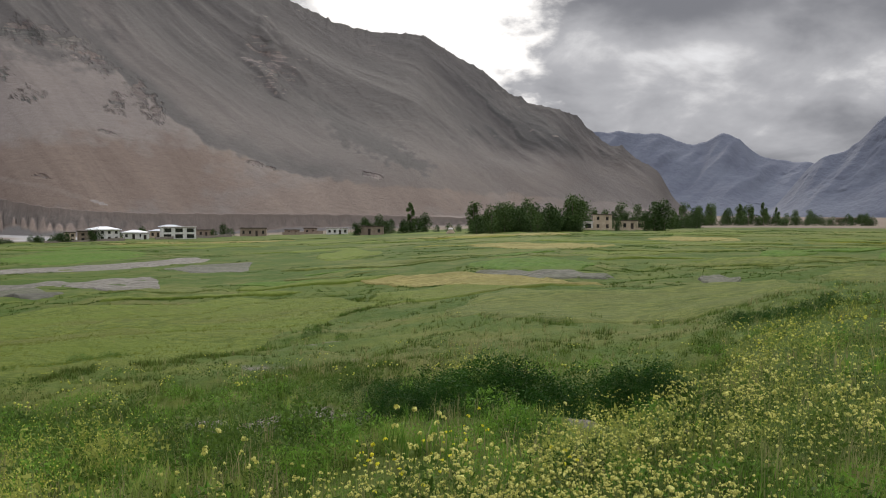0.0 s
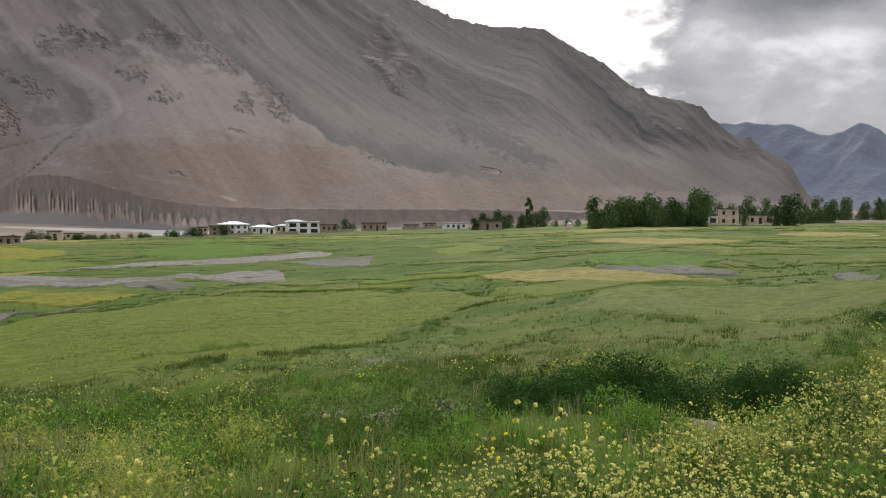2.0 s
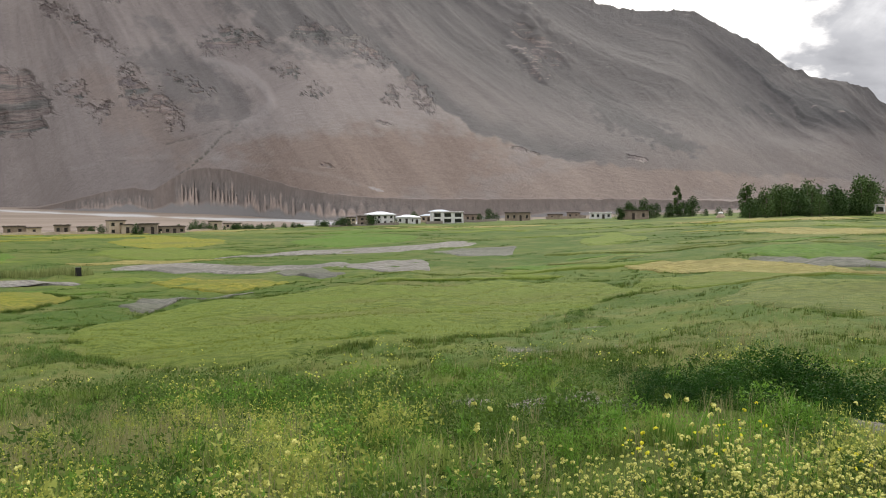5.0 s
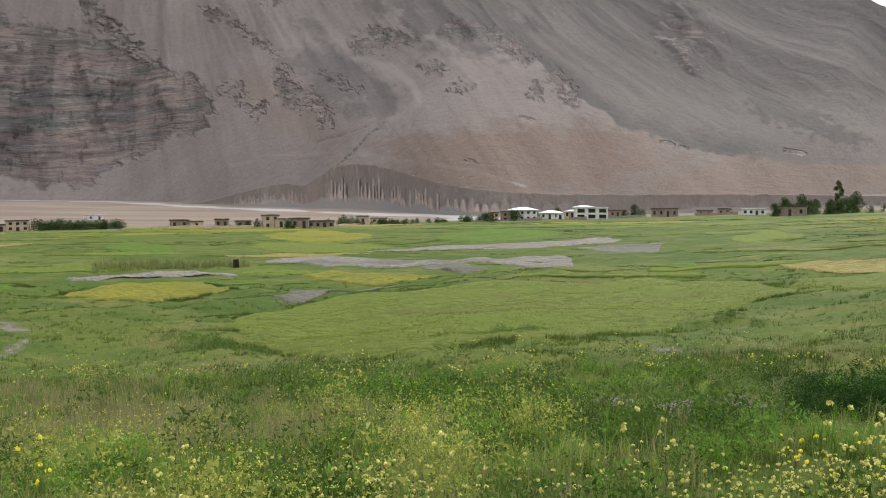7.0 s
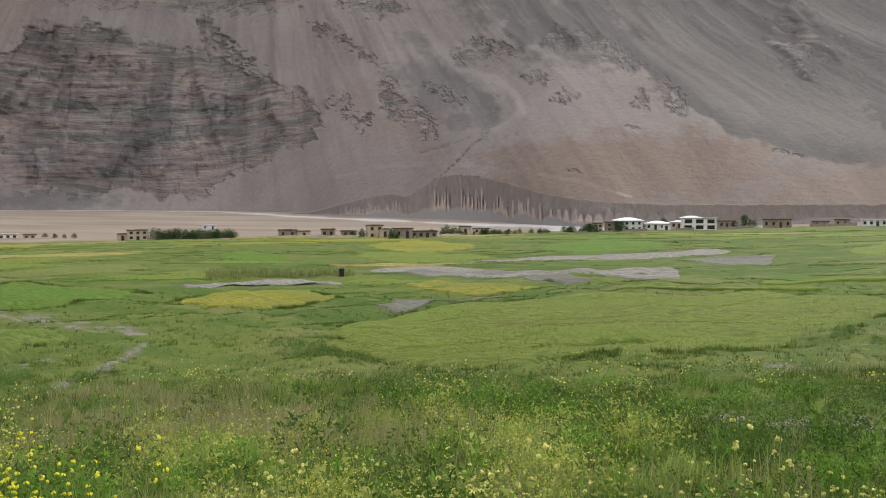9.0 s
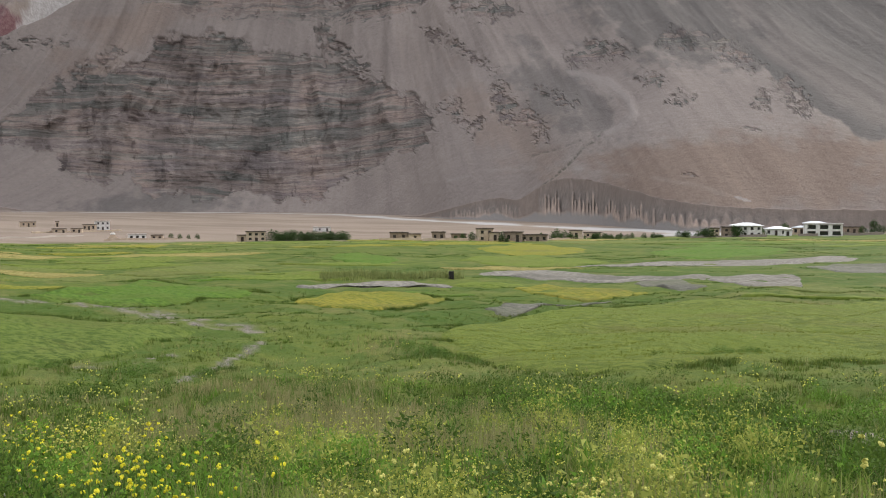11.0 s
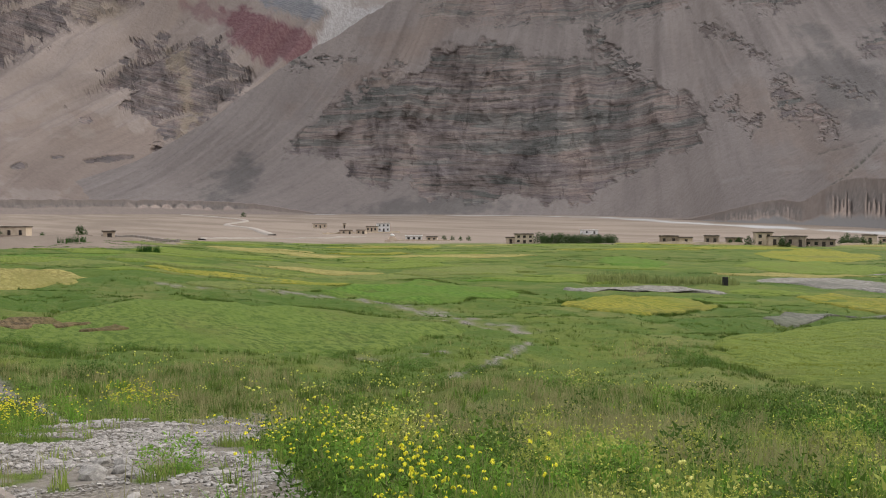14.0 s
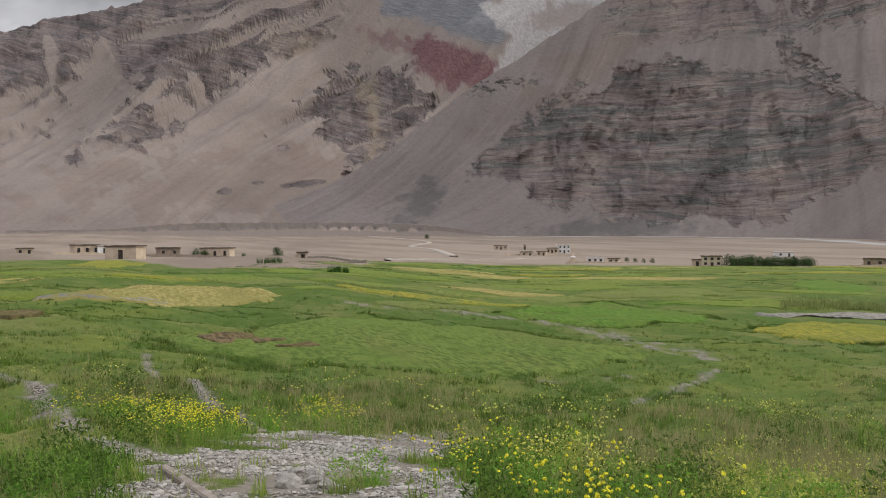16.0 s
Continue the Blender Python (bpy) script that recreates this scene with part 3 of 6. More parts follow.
RIM = ((-4, -0.45), (3, -0.3), (8.9, -0.25), (14.8, -0.25), (20, -0.2), (22.8, -0.05), (24.5, 0.15), (26.3, 0.45), (28.1, 1.0), (29.9, 1.5), (31.9, 1.85), (33.4, 1.6),
       (34.4, 1.0), (35.2, 0.45), (36.7, 0.5), (38.5, 0.15), (41, -0.5), (43, -0.9))
RIM_FOOT = ((-4, 780), (10, 640), (20, 580), (25, 610), (27.3, 680), (30.2, 830), (33, 940), (36, 1040), (39.6, 1150), (43, 1350))


def rim_shape(A, top, low):
    """Distance of the foot, heights of foot and rim of a river terrace."""
    ta, te = (np.array(c, float) for c in zip(*top))
    la, lr = (np.array(c, float) for c in zip(*low))
    r0 = soft_interp(A, la, lr)
    x, y = polar(A, r0)
    z0 = ground_base(x, y) - 2
    z1 = EYE + np.tan(np.radians(soft_interp(A, ta, te))) * (r0 + 20)
    return r0, z0, np.maximum(z1, z0 + 3)


def on_shelf(A, rf, zfoot):
    """The scree begins on top of the river terrace where there is one."""
    r0, z0, z1 = rim_shape(A, RIM, RIM_FOOT)
    w = smooth(A, -13, 3) * (1 - smooth(A, 40, 43))
    return rf * (1 - w) + w * (r0 + 1.2 * (z1 - z0) + 12), zfoot * (1 - w) + w * (z1 - 0.3)


def spur_face(A, el, Z, Rr, S, at):
    """The banded rock face low on the spur, crags, the stream gully and the brown fan."""
    wob = 0.9 * fbm(A * 0.6, el * 0.6, 5, 77)
    # the foot of the face is cut by cones of scree between its buttresses
    cones = 1.3 * smooth(ridged(A * 0.30, A * 0, 2, 84), 0.75, 1.15) * smooth(4.0 - el, 0, 4)
    inside = patch(A, el - 0.35 * cones, FACE, 3, 0.42, 0.45, 1.1)
    body = patch(A, el, FACE, 5, 0.25, 2.8, 0.6)
    rock = np.zeros_like(A)
    for k, pts in enumerate(CRAGS):
        rock = np.maximum(rock, 0.8 * patch(A, el, pts, 10 + k, 0.42, 0.35, 2.2) * smooth(fbm(A * 1.7, el * 2.4, 4, 85), -0.42, -0.1))
    high = at["rock"] * smooth(A, 34, 38) * smooth(el, 10.5, 12.5) * (1 - smooth(A, 57, 61))
    at["rock"] = np.maximum(np.maximum(rock, 0.6 * high), 0.95 * inside)
    at["push"] = np.maximum(smooth(inside, 0.1, 0.9) * (0.12 + 0.88 * smooth(body, 0.0, 0.9)), 0.22 * rock)
    at["warm"] = np.maximum(blob(A, el, 22, 1.8, 13, 3.4, 0.06, 60, 0.25, 0.5), 0.8 * blob(A, el, 4, 0.8, 18, 3.0, 0.1, 61, 0.25, 0.7))
    at["warm"] = np.maximum(at["warm"], 0.6 * blob(A, el, 59, 11.0, 9.0, 2.4, 0.55, 67, 0.4, 0.9))
    at["warm"] = np.maximum(at["warm"], 0.5 * blob(A, el, 36, 5.0, 5.0, 3.2, -0.5, 65, 0.5, 0.8))
    line = soft_interp(A, (-16.4, -5, 4.8, 9.9, 12.2, 15.8, 18.1, 22.8, 26, 30), (-0.2, 1.0, 1.6, 2.3, 3.0, 4.6, 6.4, 10.0, 13, 18))
    over = el - line + 0.35 * wob
    at["cool"] = smooth(over, 0.0, 0.25) * (0.45 + 0.5 * (1 - smooth(over, 0.6, 1.8)) * smooth(A, 4, 9) + 0.35 * smooth(over, 2.0, 5.0)) * (1 - smooth(A, 20, 26))
    at["cool"] = np.maximum(at["cool"], 0.9 * patch(A, el, ((9.2, 7.4), (6.6, 7.6), (3.0, 5.0), (-0.2, 3.0), (1.2, 1.9), (5.4, 3.4), (7.7, 4.6)), 40, 0.5, 0.7))
    for k, (az, e, wa, we, tilt, g) in enumerate(((33, 7.2, 4.0, 2.6, -0.5, 0.6), (26, 11.5, 8.0, 3.6, -0.3, 0.75), (71.5, 1.4, 2.4, 1.6, 0.5, 0.7), (58, 0.0, 6, 0.9, 0, 0.6))):
        at["cool"] = np.maximum(at["cool"], g * blob(A, el, az, e, wa, we, tilt, 64 + k, 0.5, 0.6))
    at["warm"] = at["warm"] * (1 - at["cool"] * smooth(over, 0, 0.3))
    bowl = patch(A, el, BOWL, 41, 0.15, 0.35)
    at["cool"], at["warm"] = np.maximum(at["cool"], 0.5 * bowl), at["warm"] * (1 - bowl)
    Rr = Rr + 14 * patch(A, el, BOWL, 41, 0.1, 1.2)
    q, _ = to_line(A, el, FAN_EDGE)
    edge = 1 - smooth(q + 0.1 * wob, 0.05, 0.5)
    Z = Z + 3.0 * edge
    at["pale"] = 0.16 * edge
    q, _ = to_line(A, el, FAN_LINE)
    at["pale"] = np.maximum(at["pale"], 0.14 * (1 - smooth(q + 0.08 * wob, 0.02, 0.2)) * smooth(fbm(A * 0.7, el, 3, 86), -0.3, 0.2))
    at["pale"] = np.maximum(at["pale"], 0.75 * blob(A, el, 21.3, 0.35, 0.65, 0.07, -0.25, 87, 0.6))
    for az, e, g in ((12.0, 2.95, 0.9), (11.2, 2.75, 1), (5.0, 2.45, 1), (4.5, 2.3, 0.9), (21.0, 4.7, 0.5), (24.6, 1.9, 0.5)):
        at["rock"] = np.maximum(at["rock"], g * blob(A, el, az, e, 0.55, 0.13, -0.2, int(az * 7), 0.8))
    # ribs below the sharp end of the ridge
    ribs = ridged((S + at["slant"] + 12 * fbm(S / 90, el / 2, 3, 81)) / 85, el / 9, 4, 82)
    crest = smooth(A, 17, 9) * smooth(el - line, 1.6, 4.0)
    sharp = smooth(ribs + 0.45 * fbm(A * 0.4, el * 0.5, 4, 83), 0.72, 1.05)
    at["rock"] = np.maximum(at["rock"], 0.2 * crest * sharp)
    at["cool"] = np.maximum(at["cool"], crest * np.maximum(sharp, 0.55 * smooth(A, 3, -5)) * (0.6 + 0.4 * smooth(A, 4, -4)))
    Z = Z + (3 + 12 * smooth(A, 3, -6)) * crest * (ribs - 1.5) * (1 - smooth(el, 9, 12) * 0.6)
    big = patch(A, el, ((14.2, 13.0), (13.7, 8.9), (11.3, 6.2), (8.0, 7.6), (9.6, 11.0), (11.0, 13.0)), 42, 0.5, 2.0)
    Z = Z + 16 * big * (ridged((S + at["slant"] * 0.6) / 80, el / 7, 3, 88) - 0.4)
    at["rock"] = np.maximum(at["rock"], 0.5 * big * sharp)
    for line_pts, w in ((GULLY, 1.0), (SIDE_GULLY, 0.6)):
        q, along = to_line(A, el, line_pts)
        Z = Z - 2.2 * w * (1 - smooth(q + 0.06 * wob, 0.02, 0.25))
        at["brush"] = np.maximum(at["brush"], w * 0.75 * (1 - smooth(q + 0.03 * wob, 0.02, 0.10)) * smooth(fbm(A * 3, el * 3, 3, 89), -0.35, 0.1))
    # the cleft that splits the face, and lesser gullies
    for pts, w, deep in ((((49.3, 9.6), (48.9, 7.4), (48.5, 5.6), (47.9, 4.0), (47.3, 2.4), (47.0, 1.2)), 0.55, 30), (((62.6, 5.3), (62.1, 1.8)), 0.4, 14), (((56.4, 10.4), (56.1, 8.0), (56.8, 5.5)), 0.45, 14),
                         (((52.3, 9.8), (52.6, 7.5), (52.0, 4.0), (52.4, 1.0)), 0.45, 12), (((60.4, 7.5), (60.0, 4.5), (60.2, 1.8)), 0.4, 12), (((44.6, 7.5), (44.9, 4.5)), 0.4, 10)):
        q, _ = to_line(A, el, pts)
        at["gully"] = at["gully"] - deep * (1 - smooth(q + 0.12 * wob, 0.05, w))
    Rr = Rr - 12 * smooth(body, 0.0, 1.0)
    return Z, Rr


NORTH_ROCK = (
    ((79.4, 6.8), (77.6, 9.4), (75.2, 10.9), (72.4, 10.5), (69.8, 8.7), (69.5, 7.7), (73.2, 5.1), (74.3, 3.8), (75.6, 3.5), (76.1, 5.1), (77.9, 6.1), (77.6, 7.1)),
    ((92.7, 3.9), (92.3, 5.5), (90.5, 7.0), (88.9, 8.3), (87.2, 6.9), (85.3, 6.7), (88.2, 5.2), (91.0, 5.1), (91.7, 4.1)),
    ((112, 12), (96.1, 12.3), (94.8, 13.0), (91.8, 14.0), (87.2, 16), (76, 17), (75.5, 13.1), (78.3, 11.6), (81.4, 10.3), (83.9, 8.0), (85.3, 7.0), (87.2, 8.6), (89.8, 9.0), (90.5, 10.8), (92.3, 9.1),
     (92.9, 7.8), (94.9, 8.0), (98, 7.4), (112, 7)),
    ((98, 5.8), (94.9, 6.1), (93.4, 6.4), (93.4, 5.9), (94.9, 5.4), (98, 5.0)),
)


def north_face(A, el, Z, Rr, S, at):
    chute = ridged((S + 85 * el + 50 * fbm(S / 200, el / 3, 3, 65)) / 170, el / 9, 3, 66)
    rock = np.zeros_like(A)
    for k, pts in enumerate(NORTH_ROCK):
        rock = np.maximum(rock, patch(A, el, pts, 30 + k, 0.8, 0.5, 0.9))
    open_chutes = 1 - 0.8 * smooth(0.38 - chute, -0.05, 0.2)
    for pts, w in ((((90.7, 11.0), (89.8, 9.0), (90.4, 7.6), (91.4, 6.0)), 0.55), (((85.3, 9.2), (84.6, 7.7), (85.3, 6.7)), 0.5), (((76.0, 13.4), (77.6, 11.2)), 0.25), (((93.6, 11), (93.2, 9), (94.2, 7)), 0.4)):
        q, _ = to_line(A, el, pts)
        open_chutes = open_chutes * smooth(q + 0.25 * fbm(A * 1.5, el * 1.5, 3, 68), w * 0.5, w * 1.2)
    at["rock"] = 0.95 * rock * open_chutes * (0.7 + 0.3 * smooth(fbm(A * 1.2, el * 1.5, 4, 67), -0.5, 0.0))
    Z = Z + 14 * smooth(rock, 0, 1) * (chute - 0.5)
    at["push"] = 0.55 * at["rock"]
    at["red"] = 0.9 * np.maximum(patch(A, el, ((72.0, 12.3), (70.3, 12.6), (67.6, 11.8), (65.2, 10.5), (66.0, 9.2), (68.9, 9.0), (70.0, 9.4), (71.4, 10.6)), 50, 0.4, 0.4),
                                 0.6 * patch(A, el, ((75.0, 12.9), (72.5, 12.9), (70.0, 12.0), (71.5, 11.2), (73.5, 11.6)), 51, 0.5, 0.5))
    at["blue"] = patch(A, el, ((74, 16), (67.3, 16), (64.9, 12.3), (65.9, 11.5), (68.5, 12.4), (70.3, 13.1), (73.5, 13.4)), 52, 0.35, 0.4)
    at["pale"] = patch(A, el, ((67.4, 14.4), (56, 17), (56, 9), (66.2, 9.8), (65.6, 11.3), (65.1, 12.3)), 53, 0.25, 0.3) * (1 - 0.7 * patch(A, el, ((62.5, 14.6), (59, 14.2), (60, 12.9), (63, 12.7), (64.2, 13.2)), 54, 0.4, 0.4))
    at["ochre"] = 0.5 * patch(A, el, ((75.5, 9.9), (73.6, 9.9), (73.0, 4.8), (74.6, 4.2), (74.2, 6.4)), 55, 0.6, 0.6) + 0.3 * patch(A, el, ((81, 12.8), (77, 12.6), (77.5, 11.2), (80, 10.6)), 56, 0.6, 0.6)
    at["warm"] = 0.45 * blob(A, el, 80, 3.0, 14, 2.4, 0, 97, 0.6)
    for az, e, w in ((81.2, 3.05, 0.5), (78.6, 3.0, 1.2), (83.5, 2.5, 0.4), (79.9, 5.3, 0.35), (81.0, 6.0, 0.3)):
        at["rock"] = np.maximum(at["rock"], 0.7 * blob(A, el, az, e, w, 0.16, 0.1, int(az), 0.8))
    return Z, Rr


massif("mountain", -16.4, 86, (
    (-16.4, -0.3, 2300), (-14.6, 1.14, 2300), (-13.8, 2.57, 2300), (-11.8, 4.3, 2350), (-10, 5.1, 2400), (-7.8, 6.95, 2450), (-4.7, 7.6, 2500),
    (-2.7, 8.9, 2550), (0, 10.4, 2600), (1.7, 11.3, 2600), (3.2, 11.3, 2600), (6.4, 11.7, 2650), (10.2, 13.2, 2700), (16, 15.5, 2800),
    (24, 18, 2900), (40, 20, 3000), (50, 18, 2950), (58.7, 14.3, 2800), (64.3, 11.2, 2650), (66.5, 10, 2600), (69.8, 7.5, 2500), (72.7, 5.4, 2420),
    (75.7, 3.55, 2350), (81.8, 1.1, 2250), (86, -0.5, 2200)),
    ((-16.4, 1900), (-5, 1300), (5, 950), (20, 720), (30, 950), (40, 1250), (48, 1700), (58, 1900), (70, 2000), (86, 2100)),
    warm_rock, "bare brown scree mountain with banded grey rock", step=0.10, rows=270, seed=4, extra=spur_face, rough=1.0, shelf=on_shelf,
    lean=((-16, -4, 20, 32, 44, 60, 86), (-250, -330, -560, -400, -50, 380, 560)), calmer=((-16, -6, 26, 40, 60), (0.6, 0.36, 0.2, 0.4, 0.6)))
massif("mountain", 56, 112, (
    (56, 14, 3900), (62, 15, 3900), (68, 15.5, 3800), (76, 16, 3700), (84, 15.2, 3600), (88.8, 13.6, 3600), (90.5, 13.1, 3600), (95.1, 11.7, 3600),
    (96.3, 11.5, 3600), (112, 9, 3600)),
    ((56, 2500), (66, 2500), (75, 2250), (88, 1800), (112, 1600)), north_rock, "bare grey-brown mountain with a red rock patch", seed=11, extra=north_face, step=0.11, rows=190, scree=1.4, lean=((56, 112), (750, 750)), calmer=((56, 112), (0.8, 0.8)), dip=-0.35)
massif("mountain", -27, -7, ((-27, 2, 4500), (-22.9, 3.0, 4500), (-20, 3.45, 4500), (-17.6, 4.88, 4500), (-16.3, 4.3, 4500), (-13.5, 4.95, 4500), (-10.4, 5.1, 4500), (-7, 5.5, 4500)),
       ((-27, 3700), (-7, 3700)), haze_blue, "distant mountain ridge tinted blue-grey for haze", seed=21, rows=70, step=0.12, curve=0.3, rough=0.9)
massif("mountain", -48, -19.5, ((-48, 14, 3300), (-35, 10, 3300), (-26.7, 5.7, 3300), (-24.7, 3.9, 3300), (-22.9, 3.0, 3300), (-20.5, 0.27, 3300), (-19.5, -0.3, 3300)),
       ((-48, 2300), (-19.5, 3000)), haze_blue, "dark mountain side tinted blue for haze", seed=31, rows=70, step=0.12, curve=0.2)


# ---- the river terrace with its fluted earth pillars ----
def terrace_material():
    m, n, b = material("fluted_conglomerate", 0.95)
    p = n.add("ShaderNodeNewGeometry").outputs["Position"]
    fine = n.step(n.noise(p, 0.35, 6, 0.7), 0.32, 0.68)
    f = n.step(n.noise(n.stretch(p, (0.09, 0.09, 0.02)), 1.0, 5, 0.6), 0.4, 0.6)
    streak = n.step(n.noise(n.stretch(p, (0.30, 0.30, 0.03)), 1.0, 5, 0.65), 0.36, 0.64)
    flat = n.mix(f, (0.170, 0.140, 0.122), (0.182, 0.150, 0.130))
    wall = n.mix(streak, (0.138, 0.126, 0.117), (0.190, 0.169, 0.154))
    c = n.mix(attribute(n, "face"), flat, wall)
    c = n.mix(attribute(n, "apron"), c, (0.160, 0.150, 0.142))
    c = n.mix(attribute(n, "pillar"), c, n.mix(f, (0.350, 0.280, 0.232), (0.262, 0.212, 0.180)))
    # shade in the grooves between pillars is put in as a dark colour
    c = n.mix(attribute(n, "slot_shade"), c, (0.080, 0.072, 0.066))
    c = n.mix(n.math("MULTIPLY", fine, 0.3), c, (0.78, 0.76, 0.75), "MULTIPLY")
    wire(n, c, b)
    bump(n, b, n.noise(p, 0.4, 7, 0.7), 0.8, 1.2)
    return m


def terrace(az0, az1, top, low, seed, mat, label, width=8.0, apron=0.3, depth=70, rough=0.8, scree=1.0, strong=((0, 1), (1, 1))):
    """low: knots of bearing and distance of the foot; top: knots of bearing and height angle of the rim. strong: how far the pillars have formed, by bearing."""
    az = np.arange(az0, az1, 0.06)
    v = np.concatenate([np.linspace(0, 1, 34), 1 + np.geomspace(0.01, 1, 12)])
    A, V = np.meshgrid(az, v)
    r0, z0, z1 = rim_shape(A, top, low)
    z1 = z1 + rough * fbm(A * 1.5, A * 0, 4, seed)
    hi = z1 - z0
    S = A * np.pi / 180 * r0
    up = np.minimum(V, 1)
    grow = np.interp(A, *strong)
    ap = np.clip(apron + 0.16 * fbm(S / 60, S * 0, 3, seed + 7), 0.12, 0.6)
    Z = np.where(V <= 1, z0 + hi * up, z1 + (V - 1) * depth * 0.015)
    R0 = r0 + np.where(up < ap, up / ap * hi * 0.9 * ap / 0.3, hi * 0.9 * ap / 0.3 + (up - ap) * hi * 0.6) + np.where(V > 1, (V - 1) * depth, 0)
    # each pillar is a tapered column with its own height, tone and set-back
    cell = (S + 0.5 * width * fbm(S / (3 * width), S * 0, 2, seed + 8)) / width
    k = np.floor(cell)
    tone, rise, shift = (hashed(k, k * 0, seed + j) for j in (11, 12, 13))
    ds = np.abs(cell - k - 0.5 - 0.25 * (shift - 0.5)) * 2
    head = ap + (0.25 + 0.45 * rise) * (1 - ap)
    girth = 0.95 * np.sqrt(np.clip((head - up) / np.maximum(head - ap, 0.05), 0, 1))
    column = smooth(girth - ds, -0.15, 0.30) * (up > ap - 0.12) * (tone > 0.22) * (V <= 1)
    foot = smooth(up, ap - 0.14, ap + 0.02)
    column = column * foot * grow
    face = smooth(up, ap - 0.05, ap + 0.1) * np.where(V <= 1, 1, 0)
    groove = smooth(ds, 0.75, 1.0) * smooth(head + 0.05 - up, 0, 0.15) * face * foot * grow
    R0 = R0 - column * 0.22 * hi * (1.15 - up) + 0.05 * hi * groove
    R0 = R0 + face * 0.05 * hi * fbm(S / 6, Z / 20, 3, seed + 4)
    X, Y = polar(A, R0)
    ob = sheet("river_terrace", X, Y, Z, mat, {"face": face * (0.75 - 0.55 * smooth(up, 0.55, 1.0)) * (0.15 + 0.85 * smooth(grow, 0.0, 0.3)), "pillar": column * (0.45 + 0.55 * tone), "slot_shade": 0.6 * groove * (tone > 0.1),
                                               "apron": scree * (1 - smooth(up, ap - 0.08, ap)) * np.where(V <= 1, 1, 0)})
    return tagged(ob, label, "earth cliff", kind="structure")


conglomerate = terrace_material()
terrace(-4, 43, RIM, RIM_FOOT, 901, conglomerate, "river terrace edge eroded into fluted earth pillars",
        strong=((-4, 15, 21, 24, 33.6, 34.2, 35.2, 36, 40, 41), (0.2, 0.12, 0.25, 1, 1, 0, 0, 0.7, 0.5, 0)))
terrace(66, 96, ((66, -0.3), (70, 0.3), (74, 0.5), (78, 0.55), (82, 0.55), (86, 0.5), (90, 0.2), (96, 0.1)), ((66, 1900), (80, 1750), (96, 1600)), 921, conglomerate,
        "low distant river terrace with fluted edge", width=13.0, apron=0.5, rough=2.0, scree=0.0, strong=((70, 71.5, 76.5, 78, 86), (0, 1, 1, 0.3, 0.2)))


# ---- dirt tracks on the gravel plain ----
def dirt_track(line, width, seed):
    p = np.array(line, float)
    t = np.linspace(0, len(p) - 1, 60)
    x, y = soft_interp(t, np.arange(len(p)), p[:, 0]), soft_interp(t, np.arange(len(p)), p[:, 1])
    dx, dy = np.gradient(x), np.gradient(y)
    q = np.hypot(dx, dy)
    w = np.array([-1.0, -0.8, 0.8, 1.0])[:, None] * width * (1 + 0.35 * fbm(t * 1.7, t * 0, 3, seed))
    X, Y = x - dy / q * w, y + dx / q * w
    Z = ground_z(X, Y) + np.array([-0.8, 0.7, 0.7, -0.8])[:, None]
    ob = sheet("dirt_track", X, Y, Z, track_dust)
    return tagged(ob, "pale dusty track across the gravel plain", "track", kind="structure")


track_dust = mottled("track_dust", (0.23, 0.20, 0.166), (0.30, 0.265, 0.225), 0.05)
dirt_track(((-1700, 480), (-1165, 411), (-900, 300), (-746, 271), (-545, 212)), 4.0, 3)
dirt_track(((-385, 117), (-440, 141), (-479, 205), (-512, 263)), 2.0, 4)


# ---- crop fields, dry beds and tracks ----
def crop_material(name, dark, light, tint):
    m, n, b = material(name, 0.9)
    p = n.add("ShaderNodeNewGeometry").outputs["Position"]
    rows = n.noise(n.stretch(p, (0.9, 2.2, 1.0), (0, 0, 0.7)), 1.0, 6, 0.75)
    patch = n.step(n.noise(n.stretch(p, (0.05, 0.16, 0.1), (0, 0, 0.4)), 1.0, 5, 0.62), 0.36, 0.66)
    c = n.mix(n.step(rows, 0.42, 0.58), [v * 0.78 for v in dark], [v * 1.06 for v in light])
    worn = n.step(n.noise(n.stretch(p, (0.03, 0.09, 0.1), (0, 0, 1.1)), 1.0, 6, 0.66), 0.5, 0.66)
    c = n.mix(n.math("MULTIPLY", worn, 0.65), c, (0.118, 0.118, 0.036) if dark[1] > dark[0] * 1.15 else [v * 0.7 for v in dark])
    c = n.mix(n.math("MULTIPLY", patch, 0.6), c, tint)
    wire(n, c, b)
    bump(n, b, n.noise(p, 3.5, 6, 0.75), 0.9, 0.25)
    return m


